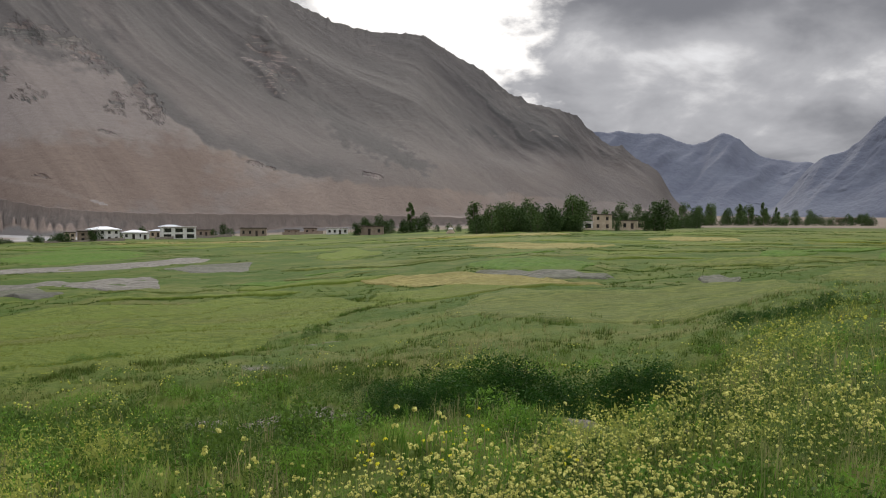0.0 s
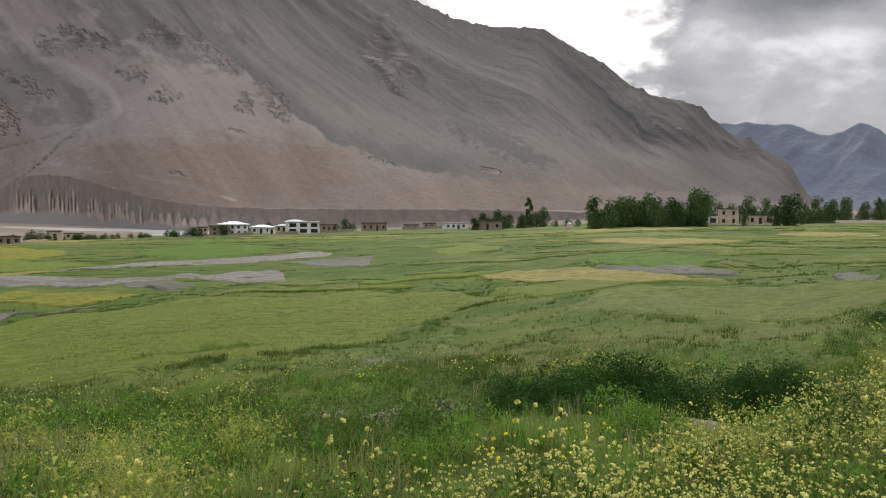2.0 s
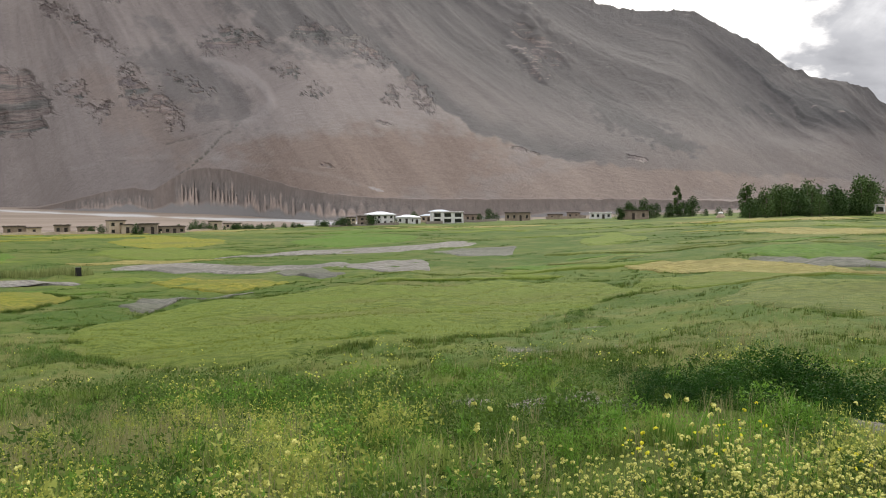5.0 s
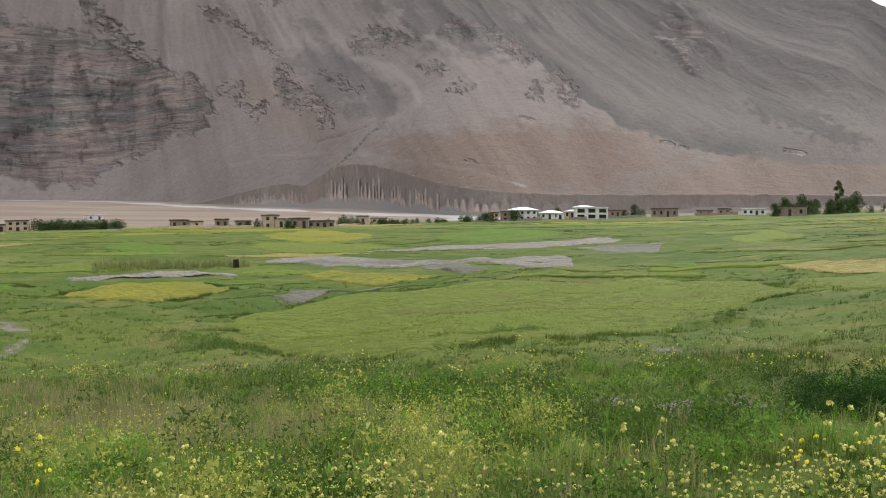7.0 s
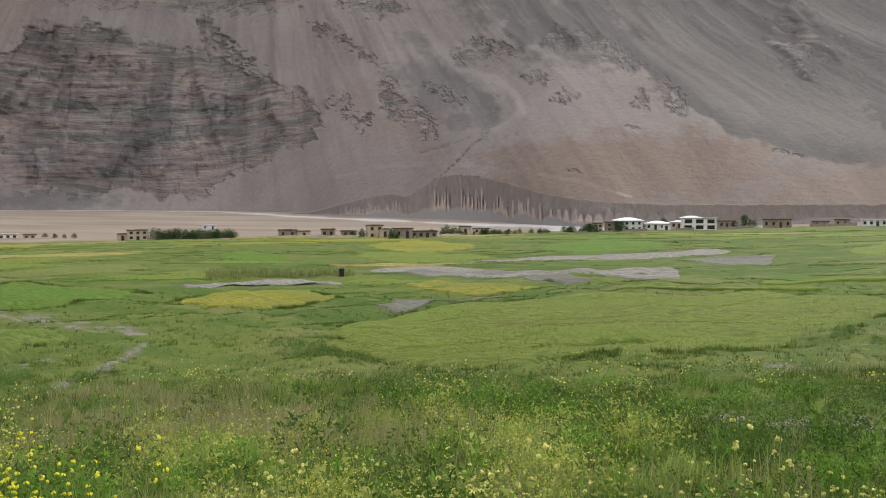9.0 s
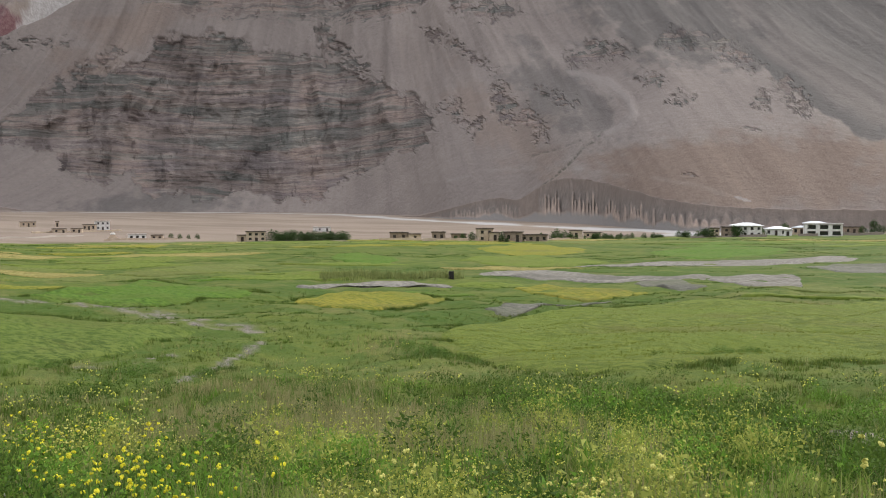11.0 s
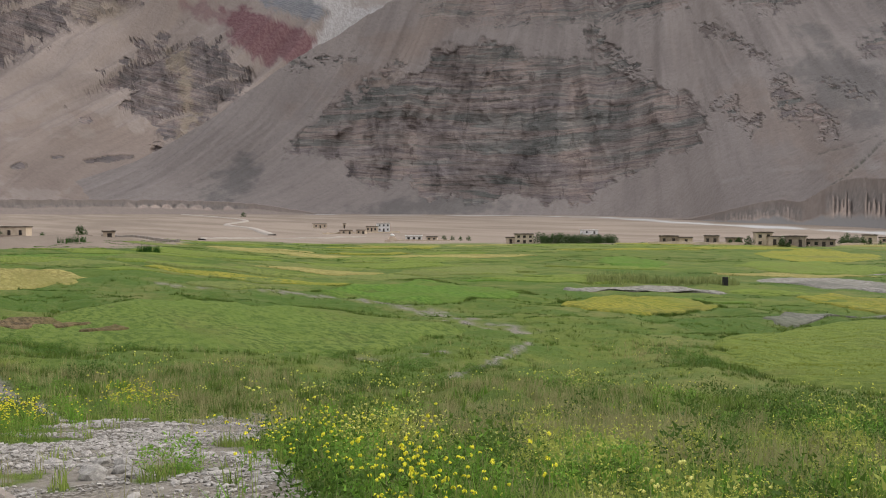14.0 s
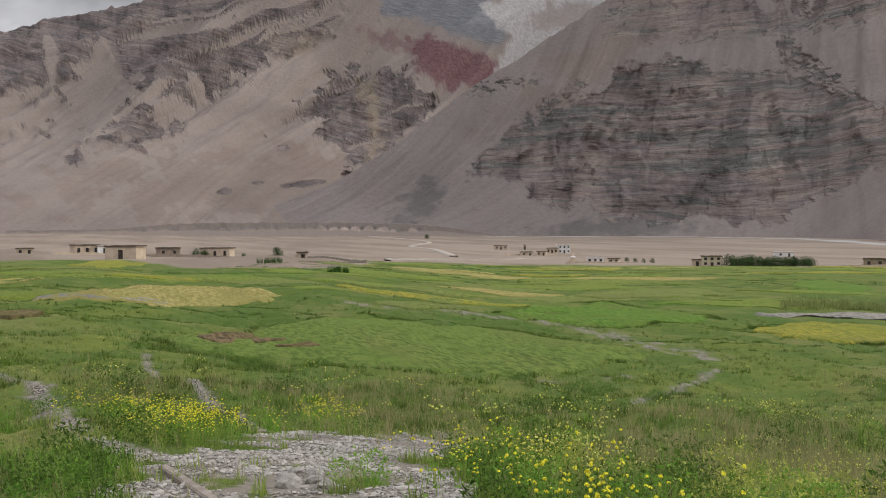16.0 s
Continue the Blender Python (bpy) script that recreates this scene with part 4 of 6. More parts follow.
CROPS = {
    "barley": crop_material("young_barley", (0.092, 0.134, 0.022), (0.142, 0.174, 0.034), (0.116, 0.158, 0.024)),
    "green": crop_material("bright_green_crop", (0.058, 0.122, 0.014), (0.092, 0.164, 0.022), (0.085, 0.132, 0.022)),
    "ripe": crop_material("ripening_straw_crop", (0.205, 0.180, 0.056), (0.280, 0.242, 0.086), (0.190, 0.182, 0.052)),
    "mustard": crop_material("mustard_in_flower", (0.130, 0.151, 0.022), (0.239, 0.214, 0.032), (0.147, 0.168, 0.025)),
    "dull": crop_material("dull_meadow_grass", (0.092, 0.128, 0.026), (0.146, 0.168, 0.040), (0.118, 0.138, 0.044)),
    "pasture": crop_material("mown_pasture", (0.070, 0.118, 0.020), (0.130, 0.168, 0.036), (0.092, 0.140, 0.024)),
    "sand": crop_material("dry_river_gravel", (0.150, 0.142, 0.122), (0.262, 0.246, 0.214), (0.178, 0.168, 0.138)),
    "soil": crop_material("ploughed_red_soil", (0.075, 0.052, 0.030), (0.165, 0.115, 0.066), (0.105, 0.096, 0.030)),
    "silt": crop_material("grey_silt", (0.122, 0.120, 0.100), (0.180, 0.174, 0.148), (0.118, 0.126, 0.078)),
}
CROP_LABEL = {
    "barley": "yellow-green young barley field with a ragged edge", "green": "bright green crop field among weedy banks",
    "ripe": "straw-coloured ripening crop strip", "mustard": "yellow flowering mustard field", "pasture": "green pasture with worn brown patches", "dull": "dull green meadow terrace",
    "sand": "pale dry river gravel bed", "silt": "grey silty dry ground", "soil": "bare reddish soil worn into the field",
}
taken = []


def outline(pts, n=72, wobble=0.03, seed=0):
    """A smooth closed curve through a few corners, slightly ragged."""
    p = np.array(pts, float)
    k = len(p)
    s = np.linspace(0, k, n, endpoint=False)
    i = s.astype(int)
    t = (s - i)[:, None]
    a, b, c, e = p[(i - 1) % k], p[i % k], p[(i + 1) % k], p[(i + 2) % k]
    q = 0.5 * (2 * b + (c - a) * t + (2 * a - 5 * b + 4 * c - e) * t**2 + (3 * b - a - 3 * c + e) * t**3)
    m = q.mean(0)
    w = 1 + wobble * fbm(np.cos(s / k * 6.283) * 2.5 + seed, np.sin(s / k * 6.283) * 2.5, 4, seed)[:, None]
    return m + (q - m) * w, m


def field(kind, pts, height=0.3, seed=0, rings=12, wobble=0.09):
    height *= 0.5
    q, m = outline(pts, 40 if rings < 6 else 72, wobble, seed)
    s = np.concatenate([[1.03, 1.0], np.linspace(0.96, 0.0, rings)])
    X = m[0] + (q[None, :, 0] - m[0]) * s[:, None]
    Y = m[1] + (q[None, :, 1] - m[1]) * s[:, None]
    Z = ground_z(X, Y)
    lift = np.where(np.arange(len(s)) == 0, -0.3, np.where(np.arange(len(s)) == 1, 0.02, height * 0.8))[:, None]
    Z = Z + lift + np.where(np.arange(len(s)) > 1, 1, 0)[:, None] * 0.2 * height * (1 + fbm(X * 0.5, Y * 0.5, 3, seed + 2))
    ob = sheet("dry_bed" if kind in ("sand", "silt", "soil") else "crop_field", X, Y, Z, CROPS[kind], wrap=True)
    taken.append((m[0], m[1], np.abs(q - m).max()))
    flat = kind in ("sand", "silt", "soil")
    return tagged(ob, CROP_LABEL[kind], "gravel bed" if flat else "crop field", "" if flat else "terraced crop fields", kind="structure" if flat else "stuff")


FIELDS = (
    ("barley", 0.45, ((-39, 44.5), (-29, 36), (-19, 33.4), (-14.6, 36), (-12, 46), (-8.3, 60), (-6, 72), (-18, 91), (-30, 91), (-47, 84), (-49, 64))),
    ("mustard", 0.5, ((-81.7, 69.7), (-72, 63), (-65, 66), (-67.6, 79.5), (-77, 86), (-86, 84))),
    ("green", 0.4, ((-178, 162), (-145, 142), (-153, 163), (-188, 184))),
    ("mustard", 0.4, ((-190, 244), (-142, 206), (-150, 250), (-201, 291))),
    ("mustard", 0.35, ((-73.4, 102.7), (-58, 95.5), (-53.5, 103.8), (-68, 111))),
    ("barley", 0.4, ((-146, 178), (-111, 159), (-106, 185), (-144, 205))),
    ("green", 0.4, ((-109, 50), (-95, 47), (-84, 51), (-88, 65), (-98, 74), (-127, 76))),
    ("pasture", 0.35, ((-58, 3), (-46, 5), (-38, 12), (-42, 19), (-54, 35), (-60, 37), (-82, 34), (-80, 20))),
    ("ripe", 0.35, ((-94, -7), (-90, 4.5), (-115, 21), (-128, 9))),
    ("mustard", 0.3, ((-197, -9), (-183, -1), (-222, 7), (-246, -2))),
    ("green", 0.4, ((3.8, 126), (10.7, 100), (21, 118), (15, 140))),
    ("ripe", 0.3, ((6.5, 220), (19.4, 181), (38, 194), (24, 224))),
    ("ripe", 0.35, ((-12.4, 116), (-2, 92), (3.5, 82), (14, 81), (4.4, 101))),
    ("green", 0.4, ((49, 136), (47, 120), (58, 135), (60, 155))),
    ("green", 0.3, ((64, 128), (58, 105), (80, 130), (84, 150))),
    ("green", 0.35, ((-119, 235), (-86, 201), (-88, 260), (-127, 297))),
    ("barley", 0.35, ((-31, 215), (-22, 180), (-14, 205), (-25, 240))),
    ("ripe", 0.3, ((62, 265), (66, 225), (80, 235), (84, 270))),
    ("dull", 0.25, ((1, 50), (6, 42), (14, 41), (22, 50), (24, 64), (14, 70), (3, 66))),
    ("barley", 0.25, ((-4, 68), (4, 70), (14, 74), (10, 80), (0, 84), (-6, 78))),
    ("dull", 0.25, ((26, 52), (34, 48), (42, 58), (44, 76), (32, 74))),
)
BEDS = (
    ("sand", ((-101, 166), (-94, 180), (-78, 190), (-66, 222), (-58, 216), (-59, 190), (-70, 173), (-90, 171))),
    ("silt", ((-55, 172), (-52, 188), (-43, 193), (-37.5, 168), (-42, 154))),
    ("sand", ((-103, 132), (-104, 146), (-88, 143), (-71, 135), (-60, 135), (-58, 129), (-71, 127), (-86, 126))),
    ("sand", ((-58, 132), (-50, 138), (-45, 137), (-38.5, 116), (-40, 110), (-50, 124))),
    ("silt", ((-64, 121), (-52, 108), (-49, 112), (-60, 125))),
    ("sand", ((-100, 85), (-104, 92), (-99, 102), (-88, 104), (-86, 100), (-95, 95), (-95, 84))),
    ("silt", ((-55, 72), (-56, 81), (-52, 90), (-50.5, 87), (-52, 79), (-51, 71))),
    ("silt", ((4, 104), (11, 98), (17.5, 91.5), (15.5, 87.5), (8, 93))),
    ("silt", ((22.9, 78), (25.5, 81), (26, 76), (23, 71))),
    ("sand", ((-93, 4), (-98, 4.5), (-99, -6), (-94, -6.5))),
    ("soil", ((-60, 8.6), (-62.5, 10.6), (-59.5, 10.8), (-57.5, 8.6))),
    ("soil", ((-63.5, 6.0), (-67.0, 8.0), (-64.8, 9.8), (-62.0, 8.0))),
    ("soil", ((-57, 4.8), (-60.4, 5.6), (-58.6, 7.2), (-55.2, 6.2))),
    ("soil", ((-53.4, 9.0), (-56, 11.3), (-54.6, 12.0), (-52, 10.0))),
    ("soil", ((-74.0, -8.6), (-74.7, -6.3), (-68.7, -4.9), (-65.4, -6.6))),
)
for k, (kind, high, pts) in enumerate(FIELDS):
    field(kind, pts, high, 100 + k)
for k, (kind, pts) in enumerate(BEDS):
    field(kind, pts, 0.5 if kind == "soil" else 0.34, 300 + k, wobble=0.12)


def clear_of(x, y, size):
    return all(math.hypot(x - a, y - b) > 0.75 * c + 0.6 * size for a, b, c in taken)


def terraces():
    """Strips of the terraced valley floor between the larger fields."""
    rng = np.random.default_rng(5)
    edges = []
    r = 104.0
    while r < 430:
        az = -31 + rng.uniform(0, 4)
        while az < 97:
            w = rng.uniform(5.5, 14)
            x, y = polar(az + w / 2, r * rng.uniform(0.97, 1.03))
            half, deep = math.radians(w) * r * 0.5, r * rng.uniform(0.020, 0.048)
            limit = np.interp(az, (-31, 60, 70, 76, 83, 97), (430, 430, 350, 215, 180, 190))
            if r < limit and clear_of(x, y, half * 0.7) and rng.random() < 0.86:
                kind = rng.choice(["dull", "barley", "green", "ripe", "mustard"], p=[0.40, 0.30, 0.10, 0.11, 0.09])
                turn = math.radians(az + w / 2) + rng.uniform(-0.25, 0.25)
                a = np.linspace(0, 2 * np.pi, 9)[:-1] + rng.uniform(-0.2, 0.2, 8)
                u, v = np.cos(a) * half * 0.95 * rng.uniform(0.8, 1.1, 8), np.sin(a) * deep * rng.uniform(0.7, 1.1, 8)
                field(kind, list(zip(x + u * math.cos(turn) - v * math.sin(turn), y + u * math.sin(turn) + v * math.cos(turn))),
                      rng.uniform(0.15, 0.5), int(r * 10 + az), 4, 0.12)
                taken.pop()
                edges.append((x, y, half, deep, turn))
            az += w
        r *= rng.uniform(1.065, 1.095)
    return edges


terrace_edges = terraces()


# ---- plants ----
leaf_grass = leafy("grass_blades", (0.112, 0.188, 0.032), (0.262, 0.318, 0.078))
leaf_meadow = leafy("meadow_blades", (0.038, 0.082, 0.012), (0.122, 0.155, 0.033))
leaf_lime = leafy("yellow_green_weed_leaves", (0.185, 0.240, 0.042), (0.36, 0.385, 0.095))
leaf_lush = leafy("lush_weed_leaves", (0.066, 0.168, 0.020), (0.175, 0.310, 0.042))
leaf_low = leafy("low_bush_leaves", (0.034, 0.086, 0.013), (0.105, 0.180, 0.030))
leaf_bank = leafy("bank_weed_leaves", (0.032, 0.076, 0.012), (0.096, 0.154, 0.028))
leaf_rank = leafy("rank_bank_grass", (0.050, 0.105, 0.016), (0.135, 0.195, 0.036))
leaf_dark = leafy("dark_shrub_leaves", (0.010, 0.039, 0.006), (0.036, 0.094, 0.013))
leaf_straw = leafy("dry_seeding_grass", (0.195, 0.205, 0.080), (0.315, 0.285, 0.140))
petal_lime = leafy("small_lime_yellow_flowers", (0.42, 0.45, 0.06), (0.60, 0.59, 0.13), 0.9, 0.2)
leaf_barley = leafy("barley_blades", (0.125, 0.172, 0.022), (0.19, 0.215, 0.035))
leaf_grey = leafy("grey_green_stems", (0.13, 0.17, 0.055), (0.25, 0.275, 0.10))
petal_pale = leafy("pale_yellow_petals", (0.44, 0.45, 0.09), (0.68, 0.65, 0.22), 0.9, 0.2)
petal_gold = leafy("lemon_yellow_petals", (0.60, 0.56, 0.025), (0.82, 0.75, 0.06), 0.9, 0.2)
rng = np.random.default_rng(11)


def blades(n, width, height, lean, segs=2, spread=0.06):
    """n bent blades from one root: points and triangles."""
    co, tri = [], []
    for k in range(n):
        a, b = rng.uniform(0, 6.283, 2)
        h, l = height * rng.uniform(0.55, 1.0), lean * rng.uniform(0.3, 1.0)
        rx, ry = spread * rng.uniform(0, 1) * math.cos(b), spread * rng.uniform(0, 1) * math.sin(b)
        dx, dy, wx, wy = math.cos(a), math.sin(a), -math.sin(a), math.cos(a)
        i = len(co)
        for s in range(segs):
            t = s / segs
            w = width * (1 - 0.55 * t) / 2
            o = l * t * t
            co += [(rx + dx * o + wx * w, ry + dy * o + wy * w, h * t), (rx + dx * o - wx * w, ry + dy * o - wy * w, h * t)]
        co.append((rx + dx * l, ry + dy * l, h * (1 - 0.15 * l / max(height, 1e-6))))
        for s in range(segs - 1):
            j = i + 2 * s
            tri += [(j, j + 1, j + 3), (j, j + 3, j + 2)]
        j = i + 2 * (segs - 1)
        tri.append((j, j + 1, j + 2))
    return np.array(co), np.array(tri)


def leaves(n, size, radius, height, hollow=0.35, slim=0.32):
    """n small pointed leaves in a rounded uneven heap."""
    a, u = rng.uniform(0, 6.283, n), rng.uniform(0, 1, n)
    rr = radius * np.sqrt(rng.uniform(hollow, 1, n)) * np.sqrt(np.maximum(0.05, 1 - (u * 0.95)**2))
    c = np.stack([np.cos(a) * rr, np.sin(a) * rr, height * (0.04 + 0.96 * u) * rng.uniform(0.7, 1.05, n)], -1)
    d = rng.normal(size=(n, 3)) + np.stack([np.cos(a), np.sin(a), 0.7 + 0 * a], -1)
    d /= np.linalg.norm(d, axis=1)[:, None]
    w = np.cross(d, rng.normal(size=(n, 3)))
    w /= np.linalg.norm(w, axis=1)[:, None]
    s = size * rng.uniform(0.6, 1.25, (n, 1))
    co = np.stack([c - d * s * 0.45 + w * s * slim, c - d * s * 0.45 - w * s * slim, c + d * s * 0.75], 1).reshape(-1, 3)
    return co, np.arange(3 * n).reshape(-1, 3)


def heads(n, size, radius, h0, h1):
    """n flower heads, each a small eight-sided knob."""
    co, tri = [], []
    for k in range(n):
        a, rr = rng.uniform(0, 6.283), radius * math.sqrt(rng.uniform(0, 1))
        c, s = np.array([math.cos(a) * rr, math.sin(a) * rr, rng.uniform(h0, h1)]), size * rng.uniform(0.6, 1.15) / 2
        i = len(co)
        co += [c + (s, 0, 0), c + (0, s, 0), c - (s, 0, 0), c - (0, s, 0), c + (0, 0, s * 0.8), c - (0, 0, s * 0.8)]
        tri += [(i, i + 1, i + 4), (i + 1, i + 2, i + 4), (i + 2, i + 3, i + 4), (i + 3, i, i + 4),
                (i + 1, i, i + 5), (i + 2, i + 1, i + 5), (i + 3, i + 2, i + 5), (i, i + 3, i + 5)]
    return np.array(co), np.array(tri)


def strew(name, models, x, y, size, mat, label, category, z=None, kind="stuff"):
    """Many plants in one mesh, each turned and sized at random."""
    x, y = np.asarray(x), np.asarray(y)
    size = np.broadcast_to(np.asarray(size, float), x.shape)
    z = ground_z(x, y) if z is None else z
    pick = rng.integers(0, len(models), len(x))
    allco, alltri, base = [], [], 0
    for k, (co, tri) in enumerate(models):
        w = np.where(pick == k)[0]
        if not len(w):
            continue
        a = rng.uniform(0, 6.283, len(w))
        c, s = np.cos(a)[:, None], np.sin(a)[:, None]
        sz = size[w][:, None]
        tall = sz * rng.uniform(0.8, 1.2, (len(w), 1))
        P = np.stack([(co[None, :, 0] * c - co[None, :, 1] * s) * sz + x[w][:, None],
                      (co[None, :, 0] * s + co[None, :, 1] * c) * sz + y[w][:, None],
                      co[None, :, 2] * tall + z[w][:, None] - 0.02], -1)
        allco.append(P.reshape(-1, 3))
        alltri.append((tri[None] + (np.arange(len(w)) * len(co))[:, None, None] + base).reshape(-1, 3))
        base += P.shape[0] * P.shape[1]
    ob = raw_mesh(name, np.concatenate(allco), np.concatenate(alltri), mat, shade=False)
    return tagged(ob, label, category, kind=kind)


def sown(n, r0, r1, a0=-30.5, a1=99.0):
    """Random places, even by bearing and by the logarithm of the distance."""
    return polar(rng.uniform(a0, a1, n), np.exp(rng.uniform(math.log(r0), math.log(r1), n)))


TRODDEN = ((-11.5, 9.6, 3.2, 0.14, 1.0), (9, 12.0, 8, 0.12, 0.85))
fields_plan = [list(p) for k, h, p in FIELDS] + [list(p) for k, p in BEDS]


def open_land(x, y):
    """Share of plants that may stand here: none on gravel or in crops."""
    ok = (1 - stony_mask(x, y)) * (1 - 0.9 * zone(x, y, TRODDEN))
    for k, p in enumerate(fields_plan):
        growth = 0.35 * smooth(fbm(x * 0.25, y * 0.25, 3, 44), 0.05, 0.3) if k >= len(FIELDS) else 0.3 * smooth(fbm(x * 0.2, y * 0.2, 3, 46), 0.05, 0.35) if k else 0.06
        inside = in_outline(x, y, tuple(map(tuple, p)))
        ok = ok * np.where(inside, growth, 1.0)
    return ok


def keep(x, y, chance):
    k = rng.random(len(x)) < chance
    return x[k], y[k]


def zone(x, y, list_of):
    """Sum of soft round patches: bearing, distance, half width in degrees, half depth as a share of the distance, weight."""
    a, r = bearing(x, y)
    out = np.zeros(np.shape(x))
    for az, rr, wa, wr, g in list_of:
        out = np.maximum(out, g * (1 - smooth(np.hypot((a - az) / wa, np.log(r / rr) / wr), 0.55, 1.15)))
    return out


LUSH = ((-24, 4.6, 6, 0.35, 1.0), (57, 5.5, 5, 0.2, 1.0), (34, 4.6, 4, 0.12, 1.0), (13, 7.5, 9, 0.3, 1.0), (22, 12, 9, 0.2, 1.0), (16, 9, 13, 0.45, 1.0), (30, 13, 10, 0.3, 0.9), (3, 10, 10, 0.25, 1.0), (36, 17, 6, 0.2, 0.8), (66, 6.5, 3, 0.3, 1.0), (35, 5, 3, 0.12, 0.9), (24, 15, 9, 0.35, 1.0), (12, 22, 8, 0.25, 0.7), (33, 27, 7, 0.15, 0.9), (-22, 27, 10, 0.12, 0.8), (41, 46, 2.5, 0.25, 1.0),
        (60, 30, 5, 0.15, 0.8), (57, 6, 4, 0.12, 0.6), (27, 6, 5, 0.10, 0.7), (48, 6, 4, 0.1, 0.7), (93, 8, 6, 0.4, 1.0), (68, 9, 4, 0.35, 1.0),
        (20, 35, 3, 0.12, 0.9), (2, 9.5, 8, 0.2, 0.7), (86, 14, 3, 0.15, 0.8), (12, 52, 4, 0.15, 0.8))
DRY = ((40, 8.5, 8, 0.25, 0.6), (55, 12, 8, 0.35, 0.7), (70, 13, 7, 0.2, 0.7), (52, 22, 8, 0.35, 0.9), (45, 14, 9, 0.3, 0.8), (74, 22, 12, 0.4, 1.0), (3, 28, 14, 0.18, 0.6), (88, 22, 6, 0.3, 0.9), (-16, 12, 8, 0.2, 0.4), (44, 60, 4, 0.3, 0.8))
PALE = ((-13, 4.8, 9, 0.42, 1.0), (-18, 8.5, 7, 0.25, 0.7), (-24, 6.5, 6, 0.25, 0.4), (-2, 4.3, 10, 0.25, 0.8), (12, 4.2, 10, 0.2, 0.35), (30, 4.2, 11, 0.15, 0.12), (42, 4.2, 10, 0.15, 0.08),
        (-20, 14, 9, 0.4, 0.6), (4, 24, 12, 0.1, 0.35), (62, 9, 5, 0.3, 0.25), (46, 30, 5, 0.3, 0.3))
GOLD = ((60.5, 4.3, 4.0, 0.16, 0.32), (85.4, 12.5, 1.6, 0.10, 1.0), (88.5, 16, 2.5, 0.1, 0.8), (77.5, 16.5, 1.6, 0.06, 0.8), (-22, 17, 7, 0.3, 0.35), (95, 18, 3, 0.2, 0.6), (0, 5, 10, 0.2, 0.10))

tuft = [blades(6, 0.012, 0.19, 0.11, 2, 0.10) for k in range(5)]
wisp = [blades(8, 0.006, 0.30, 0.12, 2, 0.08) for k in range(4)]
coarse = [blades(8, 0.038, 0.34, 0.20, 1, 0.28) for k in range(5)]
weed = [leaves(78, 0.025, 0.18, 0.25, slim=0.28) for k in range(5)]
sheaf = [blades(30, 0.034, 0.40, 0.30, 1, 0.5) for k in range(5)]
bushy = [leaves(110, 0.058, 0.42, 0.52, slim=0.26) for k in range(5)]


def clumpy(x, y, f=0.9):
    """Growth in clumps: taller here, lower there."""
    return 0.55 + 0.95 * smooth(fbm(x * f, y * f, 3, 57), -0.35, 0.45)


def knobs(n, groups, size, radius, h0, h1, knot):
    """Small flowers as four-sided tips, gathered in round groups on the ends of stems."""
    co, tri = [], []
    for g in range(groups):
        a, rr = rng.uniform(0, 6.283), radius * math.sqrt(rng.uniform(0, 1))
        c = np.array([math.cos(a) * rr, math.sin(a) * rr, rng.uniform(h0, h1)])
        for k in range(n):
            d = rng.normal(size=3)
            d[2] = abs(d[2]) * 0.8
            d /= np.linalg.norm(d)
            u = np.cross(d, rng.normal(size=3))
            u /= np.linalg.norm(u)
            v, s, q = np.cross(d, u), size * rng.uniform(0.7, 1.2) / 2, c + d * knot * rng.uniform(0.6, 1.0)
            i = len(co)
            co += [q + u * s, q + v * s, q - u * s, q - v * s, q + d * s * 0.7]
            tri += [(i, i + 1, i + 4), (i + 1, i + 2, i + 4), (i + 2, i + 3, i + 4), (i + 3, i, i + 4)]
    return np.array(co), np.array(tri)


def clumps(n, r0, r1, chance, many, wide, a0=-30.5, a1=99.0):
    """Plants gathered round n random centres, tallest in the middle: x, y, size."""
    cx, cy = sown(n, r0, r1, a0, a1)
    cx, cy = keep(cx, cy, np.clip(open_land(cx, cy) * chance(cx, cy), 0, 1))
    big = rng.uniform(0.6, 1.3, len(cx)) * (0.75 + 0.03 * np.hypot(cx, cy))
    i = np.repeat(np.arange(len(cx)), rng.integers(many // 2, many * 3 // 2, len(cx)))
    a, q = rng.uniform(0, 6.283, len(i)), np.sqrt(rng.uniform(0, 1, len(i)))
    x, y = cx[i] + np.cos(a) * q * wide * big[i] * 1.25, cy[i] + np.sin(a) * q * wide * big[i]
    size = big[i] * (1.08 - 0.6 * q * q) * rng.uniform(0.8, 1.15, len(i))
    ok = stony_mask(x, y) < 0.3
    return x[ok], y[ok], size[ok]


# small lime-yellow flowers over grey-green leaves
FROTH = ((-19, 17, 8, 0.38, 1.0), (28, 7.0, 12, 0.45, 1.0), (40, 5.5, 12, 0.45, 0.9), (52, 8, 8, 0.4, 0.5), (63, 8.0, 5, 0.35, 0.8), (-21, 18, 8, 0.35, 1.0), (-16, 9, 10, 0.4, 0.7), (-8, 5.2, 10, 0.3, 0.5),
         (45, 26, 5, 0.25, 0.6), (-5, 24, 8, 0.1, 0.6), (91, 14, 6, 0.5, 0.5))


